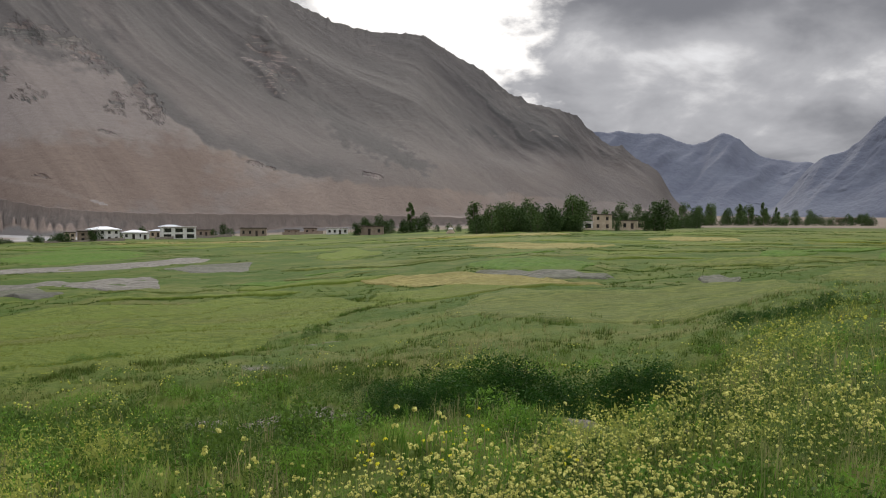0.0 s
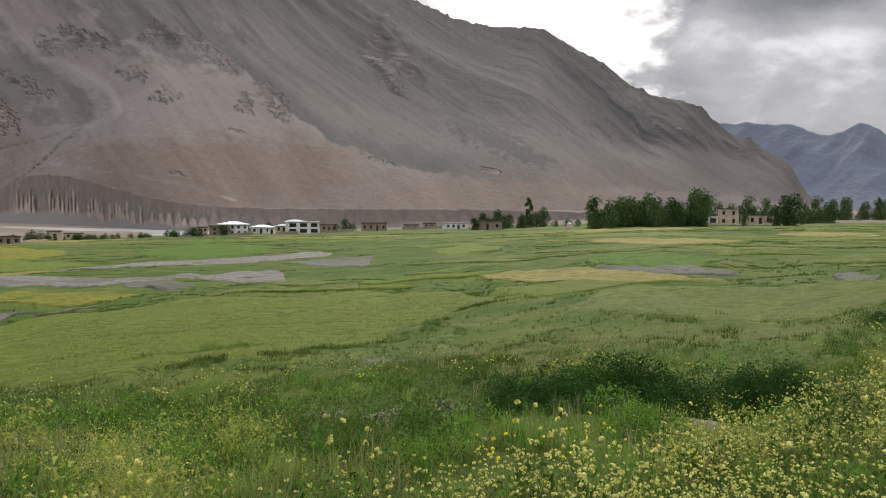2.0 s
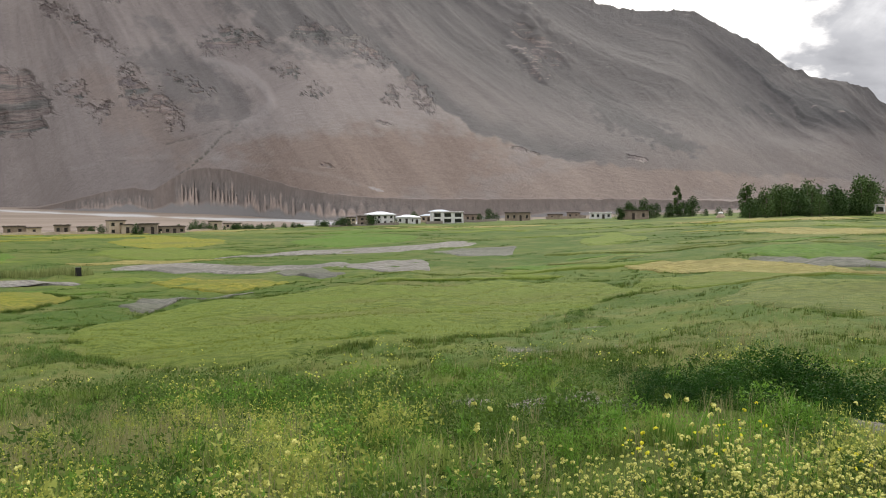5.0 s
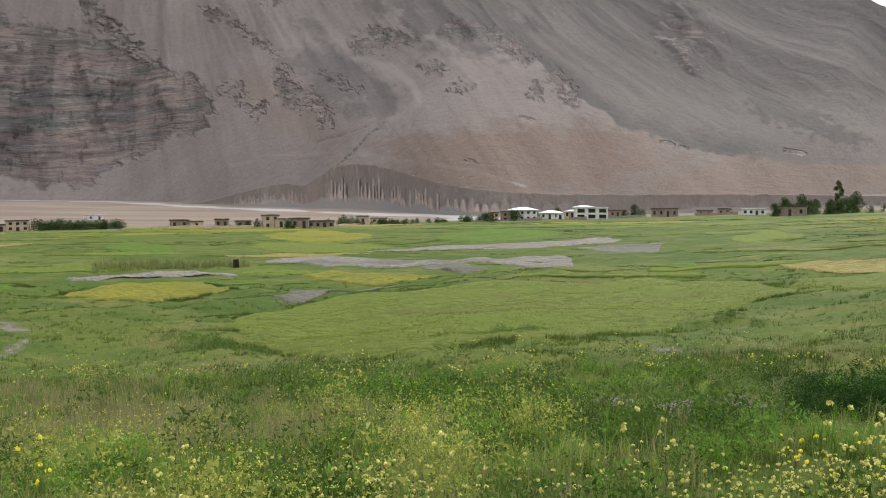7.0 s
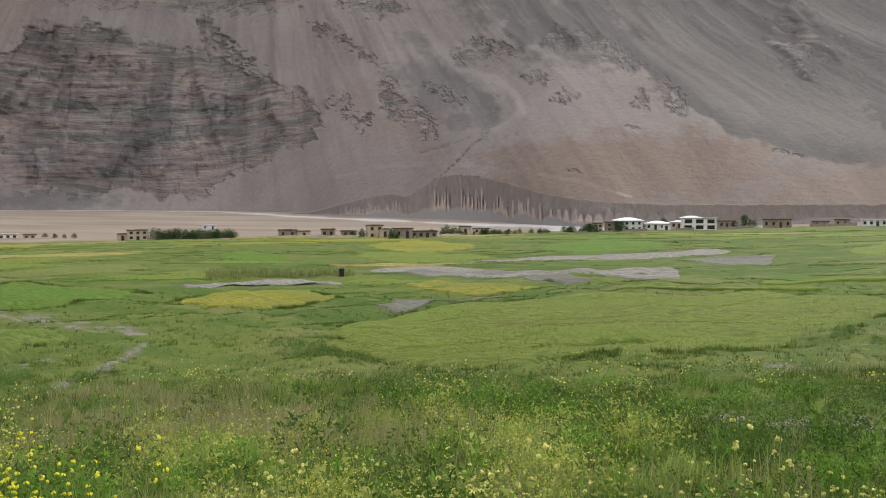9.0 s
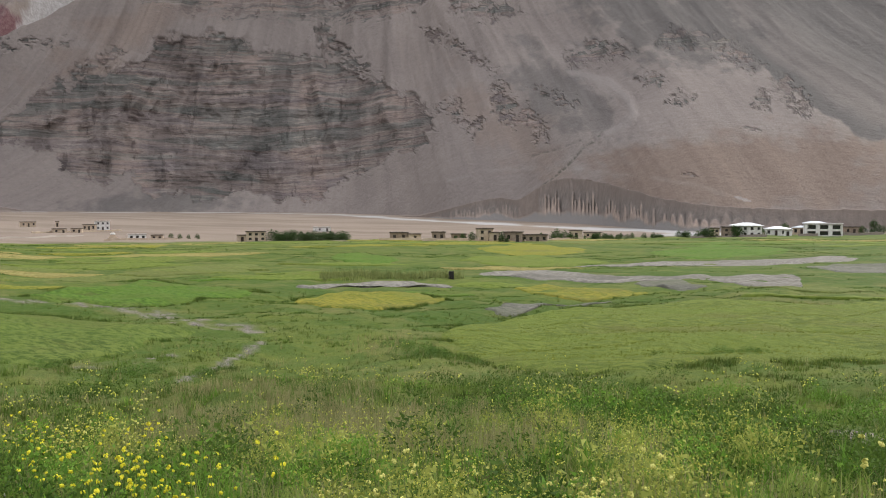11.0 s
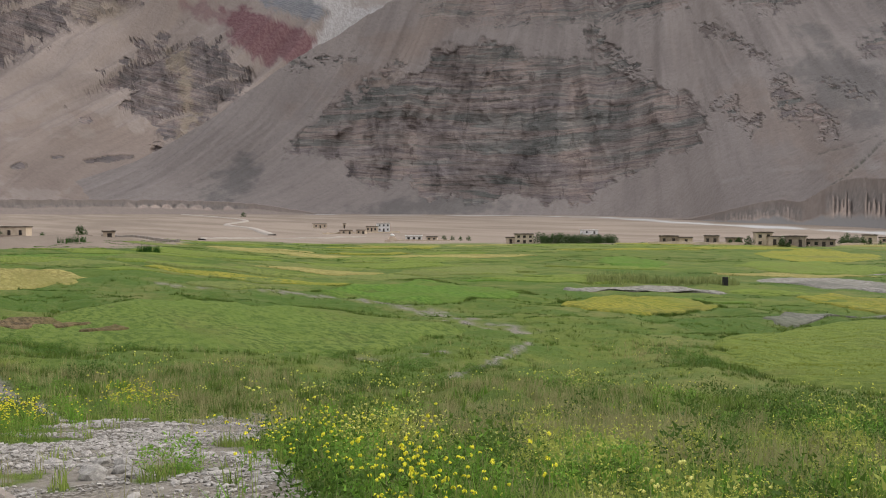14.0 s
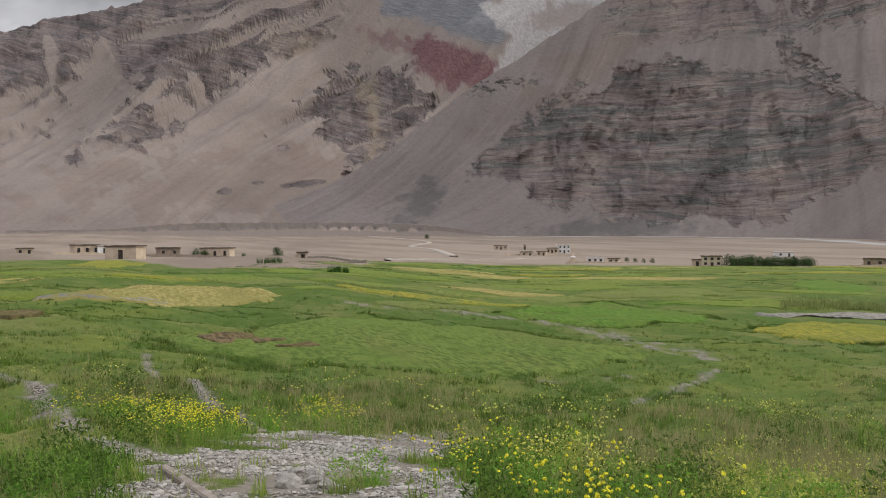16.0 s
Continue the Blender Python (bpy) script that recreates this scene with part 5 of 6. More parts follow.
def build_meadow():
    x, y = sown(27000, 3.2, 18)
    x, y = keep(x, y, open_land(x, y) * np.clip(0.9 - 0.55 * zone(x, y, DRY), 0, 1))
    strew("grass", tuft, x, y, rng.uniform(0.4, 1.0, len(x)) * clumpy(x, y), leaf_grass, "rough green meadow grass on the slope", "grass")
    # short grass round the place where the camera stands
    x, y = sown(2600, 0.9, 3.4, -150, 210)
    strew("grass", tuft, x, y, rng.uniform(0.4, 0.8, len(x)), leaf_grass, "short trodden meadow grass", "grass")
    x, y = sown(46000, 3.4, 60)
    x, y = keep(x, y, open_land(x, y) * np.clip(0.08 + zone(x, y, DRY) * smooth(fbm(x * 0.3, y * 0.3, 3, 63), -0.5, 0.1), 0, 1))
    r = np.hypot(x, y)
    strew("seeding_grass", wisp, x, y, rng.uniform(0.7, 1.2, len(x)) * (1 + 0.015 * r), leaf_straw, "thin dry seeding grass with tan tops", "grass")
    x, y = sown(46000, 14, 120)
    x, y = keep(x, y, open_land(x, y) * (0.4 + 0.6 * smooth(fbm(x * 0.12, y * 0.12, 3, 61), -0.2, 0.3)))
    r = np.hypot(x, y)
    strew("grass", coarse, x, y, rng.uniform(0.35, 0.8, len(x)) * (0.6 + 0.006 * r) * clumpy(x, y, 0.35), leaf_meadow, "coarse meadow grass between the fields", "grass")
    x, y, s = clumps(950, 3.3, 26, lambda x, y: 0.16 + 0.7 * zone(x, y, LUSH) - 0.12 * zone(x, y, DRY), 9, 0.36)
    strew("leafy_weeds", weed, x, y, s * 1.25, leaf_lush, "lush bright green leafy weeds in clumps", "weeds")
    x, y, s = clumps(1100, 3.6, 34, lambda x, y: 0.2 + 0.6 * zone(x, y, LUSH), 9, 0.38)
    strew("leafy_weeds", weed, x, y, s * 1.4, leaf_bank, "dark green leafy weeds in clumps", "weeds")
    x, y, s = clumps(330, 7.5, 26, lambda x, y: 0.06 + 0.7 * zone(x, y, LUSH), 12, 0.30)
    strew("leafy_weeds", weed, x, y, s * 1.45, leaf_bank, "very dark green leafy weeds in tight clumps", "weeds")
    x, y, s = clumps(750, 3.3, 20, lambda x, y: 0.25 + 0.6 * zone(x, y, LUSH), 10, 0.30)
    strew("grass", [blades(9, 0.014, 0.36, 0.16, 2, 0.07) for k in range(4)], x, y, s * 0.85, leaf_lush, "tall fresh green grass in tufts", "grass")
    x, y = sown(11000, 14, 120)
    c = zone(x, y, LUSH) * 0.8 + 0.75 * smooth(fbm(x * 0.09, y * 0.09, 4, 81), 0.12, 0.42)
    x, y = keep(x, y, open_land(x, y) * np.clip(c, 0, 1))
    strew("leafy_weeds", sheaf, x, y, rng.uniform(0.4, 1.1, len(x)) * (0.7 + 0.004 * np.hypot(x, y)), leaf_rank, "clumps of rank green growth on field banks", "weeds")
    # barley blades on the nearest field
    big = FIELDS[0][2]
    x, y = polar(rng.uniform(2, 43, 16000), rng.uniform(31, 100, 16000))
    k = in_outline(x, y, big)
    x, y = x[k], y[k]
    u, v = polar(rng.uniform(55, 88, 9000), rng.uniform(38, 92, 9000))
    k = in_outline(u, v, FIELDS[7][2])
    strew("grass", coarse, u[k], v[k], rng.uniform(0.15, 0.4, k.sum()), leaf_meadow, "short grass of the worn pasture", "grass", z=ground_z(u[k], v[k]) + 0.1)
    strew("barley", coarse, x, y, rng.uniform(0.2, 0.4, len(x)), leaf_barley, "young barley standing in the nearest field", "barley", z=ground_z(x, y) + 0.3)


def build_field_edges():
    """Rank grass and weeds along the edges of the nearer fields."""
    X, Y = [], []
    for k in (0, 1, 6, 7):
        q, m = outline(FIELDS[k][2], 1400 if k else 2200, 0.09, 100 + k)
        q = m + (q - m) * (1.0 + rng.uniform(-0.02, 0.13, (len(q), 1)) * rng.uniform(0, 1, (len(q), 1)))
        ok = (fbm(q[:, 0] * 0.12, q[:, 1] * 0.12, 4, 140) > 0.02) & (stony_mask(q[:, 0], q[:, 1]) < 0.4)
        X.append(q[ok, 0])
        Y.append(q[ok, 1])
    x, y = np.concatenate(X), np.concatenate(Y)
    r = np.hypot(x, y)
    s = rng.uniform(0.6, 1.2, len(x)) * (0.8 + 0.005 * r)
    strew("grass", coarse, x, y, s, leaf_meadow, "rank grass along the field edges", "grass")
    k = rng.random(len(x)) < 0.22
    strew("leafy_weeds", sheaf, x[k], y[k], 0.6 * s[k], leaf_low, "weeds along the field edges", "weeds")


def build_flowers():
    stem = [blades(6, 0.008, 0.5, 0.10, 2, 0.10) for k in range(4)]
    leafage = [leaves(30, 0.034, 0.14, 0.36) for k in range(4)]
    pale = [knobs(5, 6, 0.020, 0.14, 0.30, 0.56, 0.014) for k in range(5)]
    froth = [knobs(2, 10, 0.010, 0.19, 0.20, 0.42, 0.014) for k in range(5)]
    far_pale = [heads(5, 0.06, 0.25, 0.36, 0.54) for k in range(5)]
    gold = [knobs(5, 5, 0.018, 0.14, 0.30, 0.56, 0.012) for k in range(5)]
    x, y, s = clumps(900, 3.3, 26, lambda x, y: zone(x, y, FROTH), 8, 0.40)
    strew("wild_mustard", leafage, x, y, s, leaf_lime, "yellow-green stems and leaves of small lime flowers", "wild flowers")
    strew("wild_mustard_flowers", froth, x, y, s * (1 + 0.02 * np.hypot(x, y)), petal_lime, "tiny lime-yellow flowers over grey-green stems", "wild flowers")
    x, y, s = clumps(1150, 3.0, 14, lambda x, y: zone(x, y, PALE), 6, 0.34)
    s = np.clip(s, 0.6, 1.15)
    strew("wild_mustard", stem, x, y, s, leaf_grey, "grey-green stems of flowering wild mustard", "wild flowers")
    strew("wild_mustard", leafage, x, y, s, leaf_bank, "leaves of flowering wild mustard", "wild flowers")
    strew("wild_mustard_flowers", pale, x, y, s, petal_pale, "pale yellow wild mustard flower heads", "wild flowers")
    x, y = sown(2600, 3.4, 24)
    x, y = keep(x, y, open_land(x, y) * zone(x, y, GOLD))
    for az, r, wide, many in ((85.3, 12.6, 0.55, 70), (86.4, 13.2, 0.5, 40), (88.2, 15.5, 0.8, 50), (77.4, 16.6, 0.6, 50), (90.5, 17.5, 0.8, 30), (62, 4.6, 0.35, 9), (59.5, 4.8, 0.35, 9), (64.5, 5.6, 0.4, 6), (66, 7.4, 0.6, 25)):
        cx, cy = polar(az, r)
        x = np.append(x, cx + rng.normal(size=many) * wide)
        y = np.append(y, cy + rng.normal(size=many) * wide * 0.6)
    s = rng.uniform(0.65, 1.05, len(x))
    strew("wild_mustard", stem, x, y, s, leaf_grass, "green stems of golden wild mustard", "wild flowers")
    strew("wild_mustard", leafage, x, y, s, leaf_lush, "leaves of golden wild mustard", "wild flowers")
    strew("wild_mustard_flowers", gold, x, y, s, petal_gold, "golden yellow wild mustard flower heads", "wild flowers")
    x, y = sown(5000, 16, 60)
    x, y = keep(x, y, open_land(x, y) * np.clip(zone(x, y, PALE) + 0.10, 0, 1) * smooth(fbm(x * 0.2, y * 0.2, 3, 95), -0.1, 0.3))
    strew("wild_mustard_flowers", far_pale, x, y, rng.uniform(0.7, 1.1, len(x)), petal_lime, "scattered pale yellow flowers in the meadow", "wild flowers")


def build_shrubs():
    models = [leaves(900, 0.050, 0.6, 0.95, hollow=0.25, slim=0.27) for k in range(4)]
    data, soft = [], []
    for co, tri in models:
        for kept, mat in ((data, leaf_dark), (soft, leaf_low)):
            ob = raw_mesh("shrub", co, tri, mat, shade=False)
            kept.append(ob.data)
            bpy.data.objects.remove(ob)
    # along the far bank of the ditch
    k = 0
    for az in np.concatenate([np.linspace(5.2, -15.0, 190), np.linspace(-18.5, -26.5, 20)]):
        near = az > -16
        q = np.interp(az, (-26.5, -18.5, -15, -13.4, -8.4, -4.3, 1.8, 6), (34, 33, 17.6, 16.6, 14.3, 13.2, 12.4, 12.8))
        x, y = polar(az + rng.normal() * 0.3, q + rng.uniform(0.4, 3.4 if near else 1.8))
        size = rng.uniform(0.75, 1.12) * (np.interp(az, (-15, -12, -2, 5.2), (0.7, 1, 1, 0.42)) if near else 0.6)
        put_shrub((soft if rng.random() < 0.10 else data)[k % 4], float(x), float(y), size, "dense dark green shrub on the ditch bank", "shrubs on the ditch bank", 0.82)
        k += 1
    for az, q, size in ((-6, 13.6, 1.0), (-7, 13.9, 1.1), (-8, 14.1, 1.1), (-9, 14.4, 1.1), (-10, 14.8, 1.0), (-7.5, 13.3, 0.8), (-9.5, 14.0, 0.8), (4.5, 12.6, 0.75), (6.5, 12.9, 0.7), (8.0, 12.2, 0.6), (9.8, 12.6, 0.5), (2.5, 11.9, 0.6)):
        x, y = polar(az, q)
        put_shrub(data[k % 4], float(x), float(y), size, "dense dark green shrub on the ditch bank", "shrubs on the ditch bank", 0.82)
        k += 1
    singles = ((11.7, 16.0, 1.0), (22.7, 43, 1.5), (21.7, 43.5, 1.2), (20.8, 44, 1.1), (24, 41, 0.9), (8.5, 52, 1.0), (7.7, 52, 1.0), (6.5, 50, 0.9), (41.5, 46, 1.3), (42.2, 49, 1.2),
               (40.8, 44, 1.2), (43, 50, 1.0), (59, 38, 1.2), (60.5, 39, 1.2), (64.5, 40, 1.0), (56, 36, 1.0), (82, 44, 1.2), (84, 45, 1.2), (81, 43, 1.1), (86, 48, 1.1),
               (79, 40, 1.0), (88, 18, 0.8), (91, 20, 0.9), (94, 21, 0.9), (67.5, 8.2, 0.45), (27.5, 5.9, 0.4), (48, 6.2, 0.4), (30, 25, 0.8), (33, 26, 0.7), (27, 17, 0.6), (19, 16, 0.6),
               (22, 13, 0.5), (15, 12, 0.5), (31, 12, 0.5), (26, 10.5, 0.4), (17, 24, 0.7), (20, 30, 0.8),
               (63.8, 5.6, 0.4), (58, 7, 0.4), (68.5, 9.5, 0.5), (36, 5.0, 0.38), (24, 7, 0.45), (33, 8, 0.45), (18, 9, 0.5), (12, 10, 0.5), (8, 9, 0.45), (40, 10, 0.4),
               (29, 10, 0.5), (21, 11.5, 0.5), (14, 8, 0.45), (51, 6.4, 0.4), (67, 6.8, 0.4), (46, 8.5, 0.4), (10, 13, 0.55), (25, 13, 0.55), (34, 14, 0.5))
    for az, r, s in singles:
        x, y = polar(az, r)
        for q in range(3 if r > 12 else 1):
            put_shrub(soft[(k + q) % 4], float(x) + q * rng.normal() * 1.1, float(y) + q * rng.normal() * 1.1, s * (1 - 0.15 * q), "low rounded green bush in the meadow", "bushes in the meadow", 0.55)
        k += 1


def build_ditch_weeds():
    """Dense dark growth on the floor and the far side of the ditch."""
    n = 1500
    az = np.where(rng.random(n) < 0.93, rng.uniform(-15.0, 8.0, n), rng.uniform(-26.5, -18.5, n))
    q = np.interp(az, (-26.5, -18.5, -15, -13.4, -8.4, -4.3, 1.8, 8), (34, 33, 17.6, 16.6, 14.3, 13.2, 12.4, 12.6))
    x, y = polar(az, q + rng.uniform(-1.6, 1.6, n))
    x, y = keep(x, y, 1 - stony_mask(x, y))
    strew("leafy_weeds", bushy, x, y, rng.uniform(0.45, 0.95, len(x)), leaf_dark, "dark green weeds filling the ditch", "weeds")


def put_shrub(me, x, y, s, label, group, squat=1.0):
    ob = new("shrub", me)
    ob.matrix_world = pose(x, y, float(ground_z(x, y)) - 0.05, 0, 0, rng.uniform(0, 360)) @ Matrix.Diagonal((s, s * rng.uniform(0.9, 1.4), s * squat * rng.uniform(0.8, 1.2), 1))
    tagged(ob, label, "shrub", group)


def build_banks():
    """Weedy dark banks along the edges of the terraces."""
    X, Y = [], []
    for x, y, half, deep, turn in terrace_edges:
        n = int(np.clip(half * 4.0, 12, 140))
        if rng.random() < 0.4:
            u = rng.uniform(-1, 1, n)
            v = -np.sqrt(np.clip(1 - u * u, 0, 1)) * 1.02 if rng.random() < 0.75 else np.sqrt(np.clip(1 - u * u, 0, 1))
            X.append(x + u * half * math.cos(turn) - v * deep * math.sin(turn))
            Y.append(y + u * half * math.sin(turn) + v * deep * math.cos(turn))
    for k in range(210):
        r0, a0 = math.exp(rng.uniform(math.log(72), math.log(430))), rng.uniform(-31, 97)
        span = rng.uniform(4, 19)
        n = int(span * 15)
        t = np.linspace(0, 1, n)
        aa = a0 + span * t + rng.normal(size=n) * 0.05
        rr = r0 * (1 + 0.035 * fbm(t * 2 + k, t * 0, 3, 130) + rng.normal() * 0.05 * (t - 0.5))
        x, y = polar(aa, rr)
        ok = open_land(x, y) * (fbm(t * span * 0.45 + 9 * k, t * 0, 3, 131) > -0.12) * (rng.random(n) < 0.8) * (rr < np.interp(aa, (60, 70, 83, 97), (430, 350, 215, 200)))
        X.append(x[ok > 0.5])
        Y.append(y[ok > 0.5])
    X, Y = np.concatenate(X), np.concatenate(Y)
    r = np.hypot(X, Y)
    far = [leaves(9, 0.42, 1.1, 0.55) for k in range(5)]
    strew("bank_weeds", far, X, Y, rng.uniform(0.25, 0.6, len(X)) * (0.26 + r / 310), leaf_bank, "dark weedy banks between crop terraces", "weeds")


build_meadow()
build_field_edges()
build_flowers()
build_shrubs()
build_ditch_weeds()
build_banks()


# ---- houses, trees, walls and small things ----
def solid(bm, x0, x1, y0, y1, z0, z1, taper=0.0):
    """A box in a bmesh, its top drawn in by taper."""
    vs = [bm.verts.new((x, y, z)) for z, t in ((z0, 0), (z1, taper)) for x, y in ((x0 + t, y0 + t), (x1 - t, y0 + t), (x1 - t, y1 - t), (x0 + t, y1 - t))]
    for f in ((3, 2, 1, 0), (4, 5, 6, 7), (0, 1, 5, 4), (1, 2, 6, 5), (2, 3, 7, 6), (3, 0, 4, 7)):
        bm.faces.new([vs[i] for i in f])


def part(name, bm, mat, parent, label=""):
    me = bpy.data.meshes.new(name)
    bm.to_mesh(me)
    bm.free()
    me.materials.append(mat)
    ob = new(name, me)
    ob.parent = parent
    return tagged(ob, label)


def pierced(bm, w, h, y0, y1, holes):
    """A wall from x -w/2 to w/2 with openings (x0, x1, z0, z1) cut through it."""
    xs = sorted({-w / 2, w / 2, *(v for o in holes for v in o[:2])})
    zs = sorted({0.0, h, *(v for o in holes for v in o[2:])})
    for xa, xb in zip(xs, xs[1:]):
        for za, zb in zip(zs, zs[1:]):
            cx, cz = (xa + xb) / 2, (za + zb) / 2
            if not any(o[0] < cx < o[1] and o[2] < cz < o[3] for o in holes):
                solid(bm, xa, xb, y0, y1, za, zb)
    bmesh.ops.remove_doubles(bm, verts=bm.verts, dist=1e-4)


limewash = mottled("weathered_white_limewash", (0.50, 0.49, 0.47), (0.70, 0.69, 0.66), 0.5, 0.9, bump_h=0.03)
mud_tan = mottled("tan_mud_plaster", (0.36, 0.29, 0.215), (0.50, 0.41, 0.31), 0.45, 0.95, bump_h=0.04)
mud_brown = mottled("brown_mud_brick", (0.20, 0.155, 0.12), (0.30, 0.24, 0.185), 0.6, 0.95, bump_h=0.05)
brushwood = mottled("dark_brushwood_rim", (0.05, 0.042, 0.034), (0.11, 0.09, 0.07), 1.2, 0.95, bump_h=0.08)
tin_white = mottled("pale_painted_tin", (0.66, 0.67, 0.69), (0.80, 0.81, 0.82), 0.3, 0.45, spec=0.4)
tin_blue = mottled("grey_blue_tin", (0.38, 0.42, 0.46), (0.52, 0.55, 0.58), 0.3, 0.45, spec=0.4)
dark_wood = mottled("dark_window_wood", (0.03, 0.025, 0.02), (0.07, 0.055, 0.045), 2.0, 0.7)
glass = mottled("dark_window_glass", (0.012, 0.014, 0.016), (0.03, 0.032, 0.035), 0.4, 0.08, spec=0.6)
bark = mottled("grey_brown_bark", (0.09, 0.07, 0.055), (0.17, 0.14, 0.11), 3.0, 0.95, bump_h=0.03)
crown_dark = leafy("willow_leaves", (0.020, 0.048, 0.013), (0.062, 0.104, 0.030), 0.7, 0.2)
crown_light = leafy("poplar_leaves", (0.032, 0.066, 0.016), (0.085, 0.135, 0.038), 0.8, 0.2)
dry_stone = mottled("dry_stone_wall", (0.17, 0.145, 0.12), (0.27, 0.235, 0.20), 1.0, 0.95, bump_h=0.08)
concrete = mottled("weathered_concrete", (0.15, 0.125, 0.10), (0.24, 0.205, 0.175), 4.0, 0.95, bump_h=0.01)
stone_mat = mottled("pale_path_stone", (0.125, 0.115, 0.100), (0.39, 0.362, 0.325), 6.0, 0.9, island=0.6, bump_h=0.01)
boulder_mat = mottled("grey_boulder", (0.17, 0.158, 0.14), (0.34, 0.318, 0.285), 5.0, 0.95, bump_h=0.02)
black_box = mottled("blackened_sheet_metal", (0.012, 0.012, 0.012), (0.03, 0.028, 0.026), 2.0, 0.6)


def stand(az, r, turn=0.0, sink=0.3):
    x, y = polar(az, r)
    corners = [float(ground_z(x + a, y + b)) for a in (-3, 3) for b in (-3, 3)]
    return pose(float(x), float(y), min(corners) - sink + 0.3, 0, 0, az + turn)


def house(az, r, w, deep, h, floors, cols, wall, label, turn=0.0, roof="flat", rim=0.35, white_frames=False, door=True):
    """A mud or limewashed house; its front, at -y, looks towards the valley side."""
    home = tagged(new("house"), label, "house", "village houses")
    home.matrix_world = stand(az, r, turn)
    fh = h / floors
    holes = []
    for f in range(floors):
        for c in range(cols):
            x = (c + 0.5) / cols * w - w / 2
            ww = w / cols * 0.31 if white_frames else min(1.1, 0.42 * w / cols) / 2
            z0, z1 = (f * fh + fh * 0.24, f * fh + fh * 0.80) if white_frames else (f * fh + fh * 0.36, f * fh + fh * 0.74)
            if f == 0 and door and c == cols // 2:
                z0 = 0.05
            holes.append((x - ww, x + ww, z0, z1))
    bm = bmesh.new()
    pierced(bm, w, h, -deep / 2, -deep / 2 + 0.4, holes)
    solid(bm, -w / 2, w / 2, deep / 2 - 0.4, deep / 2, -1.0, h)
    solid(bm, -w / 2, -w / 2 + 0.4, -deep / 2 + 0.4, deep / 2 - 0.4, -1.0, h)
    solid(bm, w / 2 - 0.4, w / 2, -deep / 2 + 0.4, deep / 2 - 0.4, -1.0, h)
    solid(bm, -w / 2, w / 2, -deep / 2, -deep / 2 + 0.4, -1.0, 0.0)
    for v in bm.verts:
        v.co.x *= 1 - 0.006 * v.co.z
    part("wall", bm, wall, home)
    for x0, x1, z0, z1 in holes:
        low = z0 < 0.1
        bm = bmesh.new()
        t = 0.14
        y0, y1 = -deep / 2 - 0.04, -deep / 2 + 0.14
        solid(bm, x0 - t, x0, y0, y1, z0, z1)
        solid(bm, x1, x1 + t, y0, y1, z0, z1)
        solid(bm, x0 - t, x1 + t, y0 - 0.05, y1, z1, z1 + 0.2)
        if not low:
            solid(bm, x0 - t, x1 + t, y0, y1, z0 - t, z0)
            solid(bm, (x0 + x1) / 2 - 0.05, (x0 + x1) / 2 + 0.05, y0, y1, z0, z1)
        frame_ob = part("door_frame" if low else "window_frame", bm, dark_wood, home, "dark wooden frame")
        bm = bmesh.new()
        solid(bm, x0, x1, -deep / 2 + 0.2, -deep / 2 + 0.26, z0, z1)
        part("door" if low else "pane", bm, dark_wood if low else glass, frame_ob)
    if roof == "flat":
        bm = bmesh.new()
        solid(bm, -w / 2 - 0.25, w / 2 + 0.25, -deep / 2 - 0.25, deep / 2 + 0.25, h, h + 0.22)
        part("roof", bm, mud_brown, home, "flat earth roof")
        bm = bmesh.new()
        n = max(6, int(w / 0.9))
        for i in range(n):
            a, b = -w / 2 - 0.3 + (w + 0.6) * i / n, -w / 2 - 0.3 + (w + 0.6) * (i + 1) / n
            hh = rim * random.uniform(0.7, 1.3)
            solid(bm, a, b, -deep / 2 - 0.35, -deep / 2 + 0.3, h + 0.22, h + 0.22 + hh)
            solid(bm, a, b, deep / 2 - 0.3, deep / 2 + 0.35, h + 0.22, h + 0.22 + hh)
        solid(bm, -w / 2 - 0.3, -w / 2 + 0.3, -deep / 2 + 0.3, deep / 2 - 0.3, h + 0.22, h + 0.22 + rim)
        solid(bm, w / 2 - 0.3, w / 2 + 0.3, -deep / 2 + 0.3, deep / 2 - 0.3, h + 0.22, h + 0.22 + rim)
        part("parapet", bm, brushwood if rim > 0.2 else wall, home, "dark stacked brushwood rim" if rim > 0.2 else "")
    else:
        bm = bmesh.new()
        e, t = 0.8, h + 0.25 + min(w, deep) * 0.13
        base = [bm.verts.new(c) for c in ((-w / 2 - e, -deep / 2 - e, h), (w / 2 + e, -deep / 2 - e, h), (w / 2 + e, deep / 2 + e, h), (-w / 2 - e, deep / 2 + e, h))]
        edge = [bm.verts.new((v.co.x, v.co.y, h + 0.25)) for v in base]
        k = max(0.0, w / 2 - deep / 2)
        ridge = [bm.verts.new((-k - 0.4, 0, t)), bm.verts.new((k + 0.4, 0, t))]
        bm.faces.new(base[::-1])
        for i in range(4):
            bm.faces.new((base[i], base[(i + 1) % 4], edge[(i + 1) % 4], edge[i]))
        bm.faces.new((edge[0], edge[1], ridge[1], ridge[0]))
        bm.faces.new((edge[1], edge[2], ridge[1]))
        bm.faces.new((edge[2], edge[3], ridge[0], ridge[1]))
        bm.faces.new((edge[3], edge[0], ridge[0]))
        part("roof", bm, tin_white if roof == "tin" else tin_blue, home, "pale hipped tin roof")
    return home


